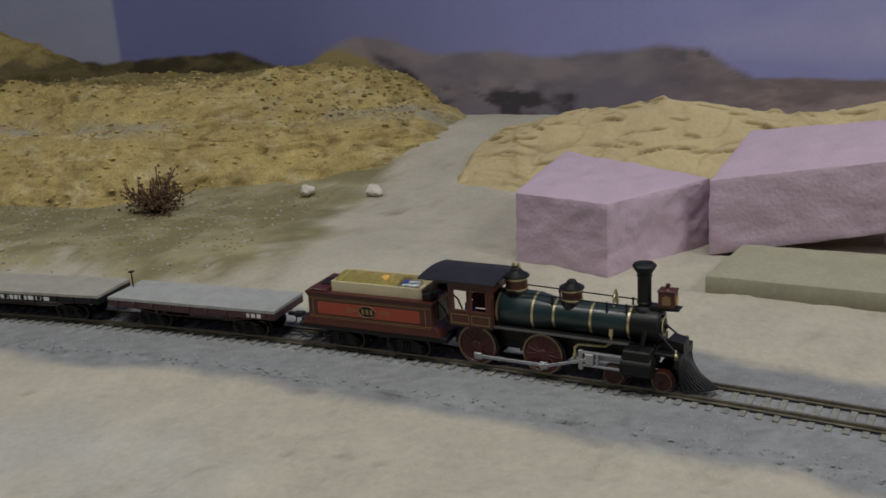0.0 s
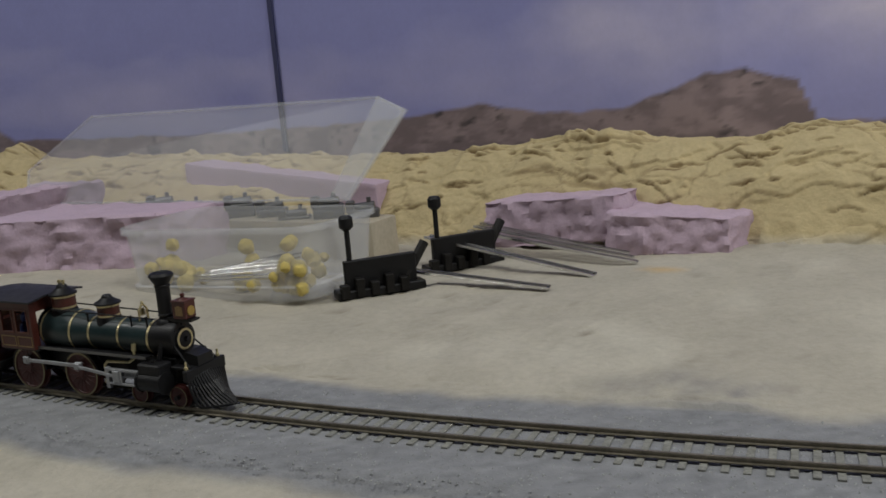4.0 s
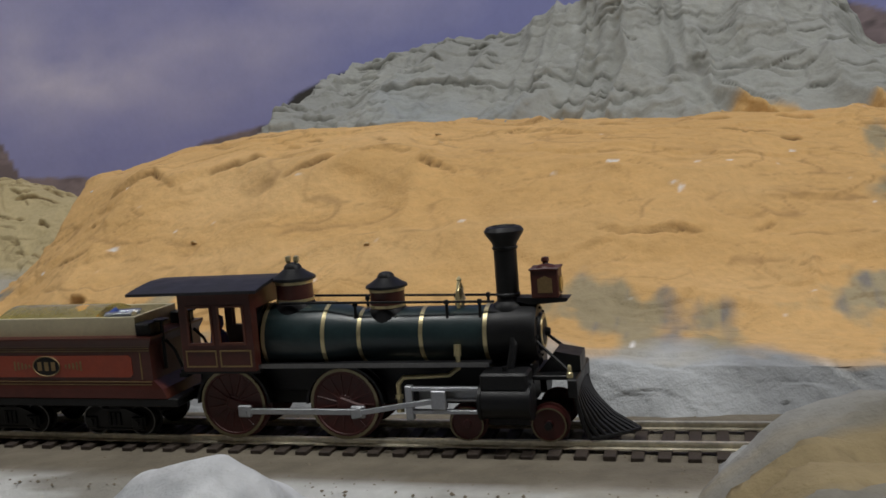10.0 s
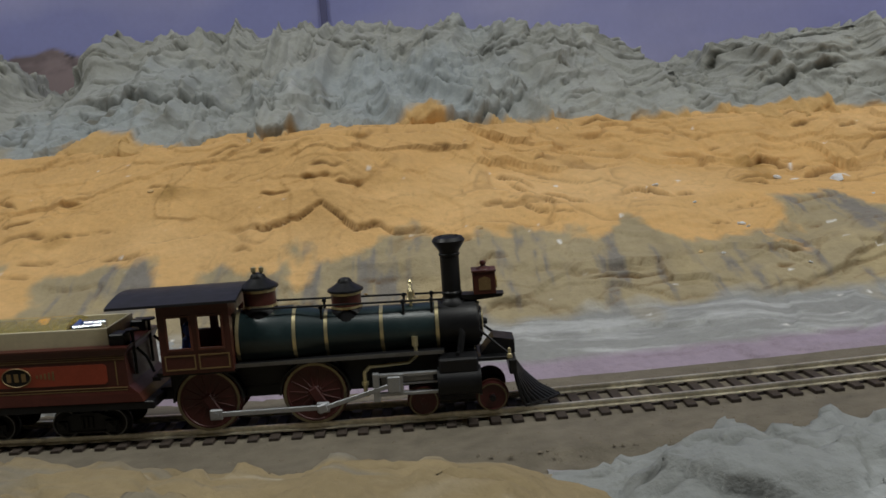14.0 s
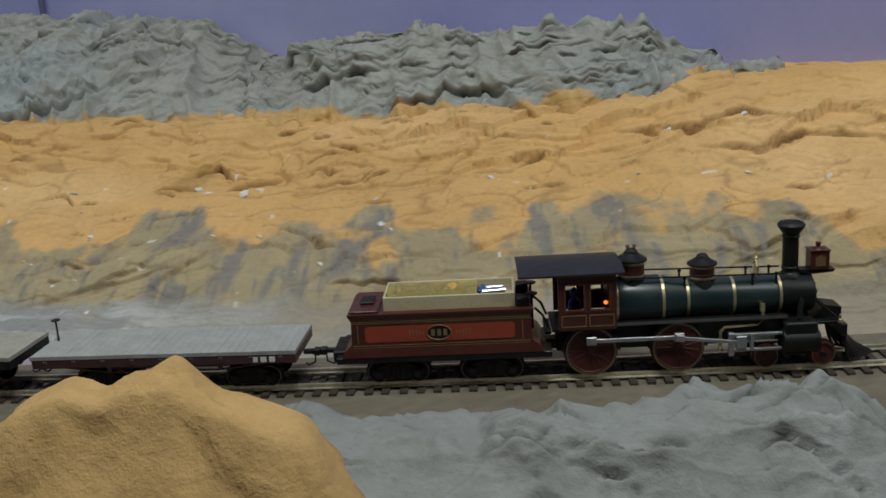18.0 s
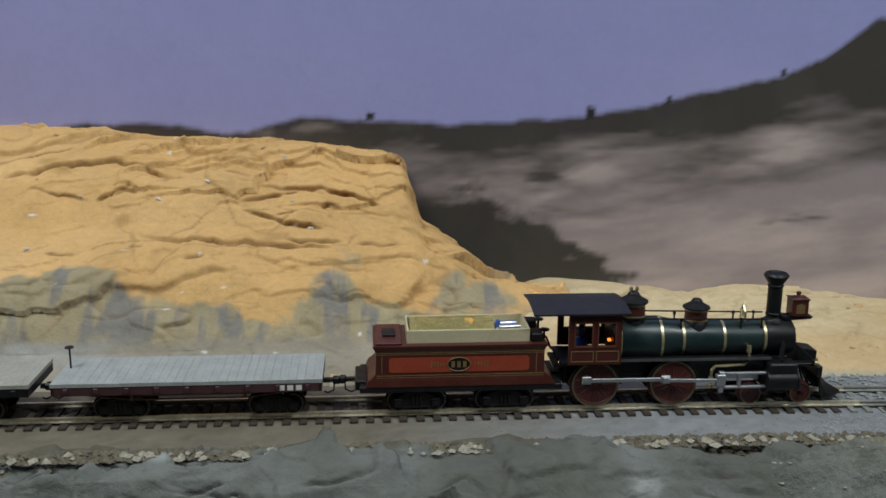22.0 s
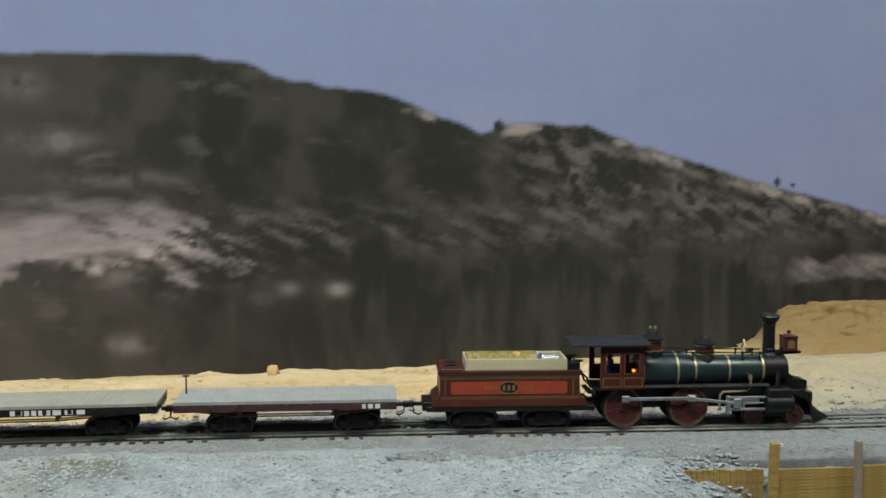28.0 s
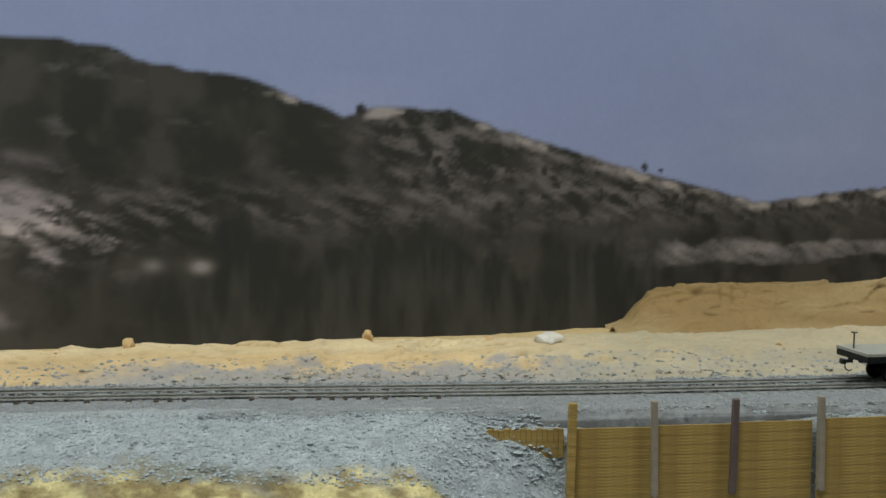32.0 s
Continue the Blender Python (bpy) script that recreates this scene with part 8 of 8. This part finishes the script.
def strewn(name, host, n, inside, size, material, seed, label, flat=0.7):
    """Grains lying on a sheet: each sits on one of the sheet's own points that lies in the stretch (s0, s1, d0, d1)."""
    me = host.data
    co = np.empty(len(me.vertices) * 3)
    me.vertices.foreach_get("co", co)
    co = co.reshape(-1, 3)
    s0, s1, d0, d1 = inside
    g = np.random.default_rng(seed)
    S_, D_ = SHEETS[host.name]
    pick = np.flatnonzero((S_ > s0) & (S_ < s1) & (D_ > d0) & (D_ < d1))
    pick = g.permutation(pick)[:n]
    p = co[pick] + g.uniform(-0.0014, 0.0014, (len(pick), 3)) * (1, 1, 0.2)
    n = len(p)
    v = np.array([(1, 0, 0), (-1, 0, 0), (0, 1, 0), (0, -1, 0), (0, 0, 0.8), (0, 0, -0.8)])
    t = np.array([(0, 2, 4), (2, 1, 4), (1, 3, 4), (3, 0, 4), (2, 0, 5), (1, 2, 5), (3, 1, 5), (0, 3, 5)])
    V = v * np.array((1.0, 0.85, flat)) * (size * g.uniform(0.4, 1.3, n))[:, None, None] * g.uniform(0.6, 1.4, (n, 6, 1)) + p[:, None]
    F = (t[None] + 6 * np.arange(n)[:, None, None]).reshape(-1, 3)
    me = bpy.data.meshes.new(name)
    me.from_pydata(V.reshape(-1, 3).tolist(), [], F.tolist())
    me.materials.append(material)
    return tagged(new(name, me), label, "gravel", "", "stuff")


BLUE = mat("blue_grey_grit", (0.36, 0.39, 0.41), 0.9, 0, 0.3, 900, 0, 0.2)
strewn("bank_gravel", near_ob, 8500, (3.6, 4.0, -0.108, -0.040), 0.0011, BLUE, 15, "pale blue-grey gravel spread over the bank")
strewn("dark_gravel", near_ob, 500, (3.45, 4.0, -0.105, -0.040), 0.0008, SLATE, 16, "dark slate grains among the gravel")
strewn("pale_crumbs", near_ob, 500, (3.05, 3.6, -0.11, -0.04), 0.0011, RUB, 17, "pale plaster crumbs on the bank")
SCRUB = mat("olive_scrub", (0.25, 0.20, 0.085), 0.95, 0, 0.5, 500, 0, 0.15)
STRAW = mat("straw_scrub", (0.46, 0.36, 0.15), 0.95, 0, 0.4, 500, 0, 0.15)
strewn("olive_scrub", hill_ob, 1300, (-0.85, -0.22, 0.36, 0.52), 0.0026, SCRUB, 18, "olive scrub clumps on the rocky hillside")
strewn("straw_scrub", hill_ob, 2400, (-0.85, -0.22, 0.18, 0.47), 0.0024, STRAW, 19, "straw-yellow crumbs on the rocky hillside")
strewn("verge_crumbs", ground, 900, (-0.75, -0.23, 0.05, 0.24), 0.0016, RUB, 24, "pale stone crumbs on the olive verge")
strewn("verge_scrub", ground, 1400, (-0.75, -0.23, 0.10, 0.25), 0.0015, SCRUB, 25, "olive ground cover on the verge")
# dead branch lying by the sand ridge
branch = thing("dead_branch", "dry brown forked branch lying against the sand ridge", "branch")
g = random.Random(31)
for k, (a, b, w) in enumerate((((0.148, 0.250, 0.050), (0.172, 0.248, 0.043), 0.0009), ((0.172, 0.248, 0.043), (0.193, 0.246, 0.046), 0.0009), ((0.193, 0.246, 0.046), (0.196, 0.240, 0.015), 0.0008), ((0.188, 0.246, 0.026), (0.209, 0.242, 0.017), 0.0006), ((0.144, 0.258, 0.064), (0.167, 0.258, 0.071), 0.0007))):
    p, q = Vector(at(*a)), Vector(at(*b))
    pts = [tuple(p.lerp(q, f / 5) + Vector((g.gauss(0, 0.0018), g.gauss(0, 0.001), g.gauss(0, 0.0018))) * (0 < f < 5)) for f in range(6)]
    part("twig", pipe(B(), pts, w, 6), MAT["twig"], branch, "", True, 1.0)
part("log", pipe(B(), [tuple(at(0.193, 0.252, 0.048)), tuple(at(0.206, 0.246, 0.034)), tuple(at(0.217, 0.240, 0.021)), tuple(at(0.225, 0.236, 0.013))], 0.0030, 9), MAT["post_grey"], branch, "thick weathered end of the branch", True, 1.0)


# white plaster chips bedded in the slopes
def bedded(host, name, n, inside, size, material, seed, label=""):
    s0, s1, d0, d1 = inside
    g = random.Random(seed)
    co = np.empty(len(host.data.vertices) * 3)
    host.data.vertices.foreach_get("co", co)
    co = co.reshape(-1, 3)
    for k in range(n):
        S_, D_ = SHEETS[host.name]
        p = co[int(np.argmin((S_ - g.uniform(s0, s1)) ** 2 + (D_ - g.uniform(d0, d1)) ** 2))]
        bm = B()
        bmesh.ops.create_icosphere(bm, subdivisions=2, radius=1.0)
        r_ = size * g.uniform(0.5, 1.3)
        for v in bm.verts:
            v.co *= 1 + 0.5 * noise.noise(v.co * 1.3 + Vector((seed + k * 7, 0, 0)))
            v.co = Vector((v.co.x * r_ * g.uniform(1.2, 1.3), v.co.y * r_, v.co.z * r_ * 0.55))
        ob = part(name, bm, material, host, label, True, 1.0)
        ob.location = tuple(p)
        ob.rotation_euler = (g.uniform(-0.6, 0.6), g.uniform(-0.6, 0.6), g.uniform(0, 6.28))


CHIP = mat("bare_white_plaster", (0.70, 0.70, 0.72), 0.8, 0, 0.12, 400, 0.0002, 0.3)
bedded(orange_ob, "plaster_chip", 1, (2.193, 2.197, 0.203, 0.205), 0.0042, CHIP, 41, "bare white plaster chip")
bedded(orange_ob, "plaster_chip", 1, (2.224, 2.228, 0.194, 0.196), 0.0042, CHIP, 42, "bare white plaster chip")
bedded(orange_ob, "plaster_chip", 26, (2.1, 2.9, 0.10, 0.20), 0.0016, CHIP, 43)
bedded(orange_ob, "plaster_chip", 6, (1.14, 1.22, 0.18, 0.26), 0.0014, CHIP, 44)
bedded(orange_ob, "plaster_lump", 24, (1.25, 2.9, 0.10, 0.21), 0.0013, OCHRE, 45)
bedded(near_ob, "plaster_flake", 10, (3.1, 3.6, -0.075, -0.045), 0.0016, RUB, 46)
bedded(ridge_ob, "plaster_lump", 26, (3.1, 4.4, 0.05, 0.10), 0.0018, OCHRE, 47)
strewn("ridge_rubble", ridge_ob, 1600, (3.66, 4.6, 0.028, 0.066), 0.0014, GRIT, 48, "grey rubble at the foot of the sand ridge")
strewn("ridge_crumbs", ridge_ob, 700, (3.0, 4.6, 0.04, 0.11), 0.0010, OCHRE, 49, "ochre crumbs on the sand ridge")


# ---- the train ----
RODS = []
loco = build_locomotive()
tender = build_tender()
car_a = build_flatcar("flatcar", "short model flatcar with grey weathered deck and oxide red sills", 108, MAT["deck_grey"], MAT["sill_maroon"], 0, (-28.0, 34.5), ((-1, 40, 15.7, 0, None),))
car_b = build_flatcar("flatcar", "long black model flatcar with tan plank deck and white lettering", 162, MAT["deck_tan"], MAT["sill_black"], 0, (-55.0, 57.0), ((-1, -17, 15.7, 3.4, 7), (-1, 24, 15.7, 3.4, 7)))
bm = B()
for x in (34.5, 40.0, 45.5):
    box(bm, x - 1.9, x + 1.9, -15.45, -15.35, 14.6, 16.8)
part("number_bars", bm, MAT["letter"], car_b)
bm = B()
for x in (37.5, 41.0, 44.5):
    box(bm, x - 1.2, x + 1.2, -15.45, -15.35, 14.6, 16.8)
part("number_bars", bm, MAT["letter"], car_a)

CARS = ((loco, 0.0, -0.035, 0.045), (tender, -0.0932, -0.0205, 0.0195), (car_a, -0.203, -0.030, 0.032), (car_b, -0.346, -0.055, 0.057))


def car_pose(s, back, front):
    a, b = at(s + back, 0.0), at(s + front, 0.0)
    d = b - a
    f = -back / (front - back)
    p = a + d * f
    return pose(p[0], p[1], 0.0, 0, 0, math.degrees(math.atan2(d[1], d[0])))


# the crank's turn at known moments: 0 is down, 90 back, 180 up, 270 ahead
CRANK = ((0, 345), (2, 0), (9, 330), (13, 170), (15, 130), (18, 180), (19, 350), (21, 318), (23, 285), (24.5, 180), (26, 68), (28.5, 310), (32, 0))
TURNS = [(t, a + 360 * round((math.degrees(run(t) / 0.010) - a) / 360)) for t, a in CRANK]


def crank(t):
    return radians(float(np.interp(t, [a for a, _ in TURNS], [b for _, b in TURNS])))


def motions():
    ts = [k * 0.5 for k in range(65)]
    for ob, off, back, front in CARS:
        walk(ob, [(t, car_pose(run(t) + off, back, front)) for t in ts])
    for w, r, hub in WHEELS:
        step = 1 / 30 if r < 0.008 else 2 / 30
        n = round(32 / step)
        walk(w, [(k * step, hub @ Matrix.Rotation(crank(k * step) if r > 0.008 else run(k * step) / r, 4, "Y")) for k in range(n + 1)])
    for ob, side, kind in RODS:
        rows = []
        for k in range(481):
            t = k * 2 / 30
            a = crank(t) + (math.pi / 2 if side > 0 else 0)
            px, pz = -0.0048 * math.sin(a), -0.0048 * math.cos(a)
            z0 = RAIL * MM + 0.010
            if kind == "side":
                rows.append((t, pose(px, 0, z0 + pz)))
            else:
                x0 = -0.0014 + px
                L = 0.0235
                dz = 0.0140 - (z0 + pz)
                dx = math.sqrt(L * L - dz * dz)
                if kind == "main":
                    rows.append((t, pose(x0, 0, z0 + pz, 0, -math.degrees(math.atan2(dz, dx)), 0)))
                else:
                    rows.append((t, pose(x0 + dx, 0, 0.0140)))
        walk(ob, rows)


motions()
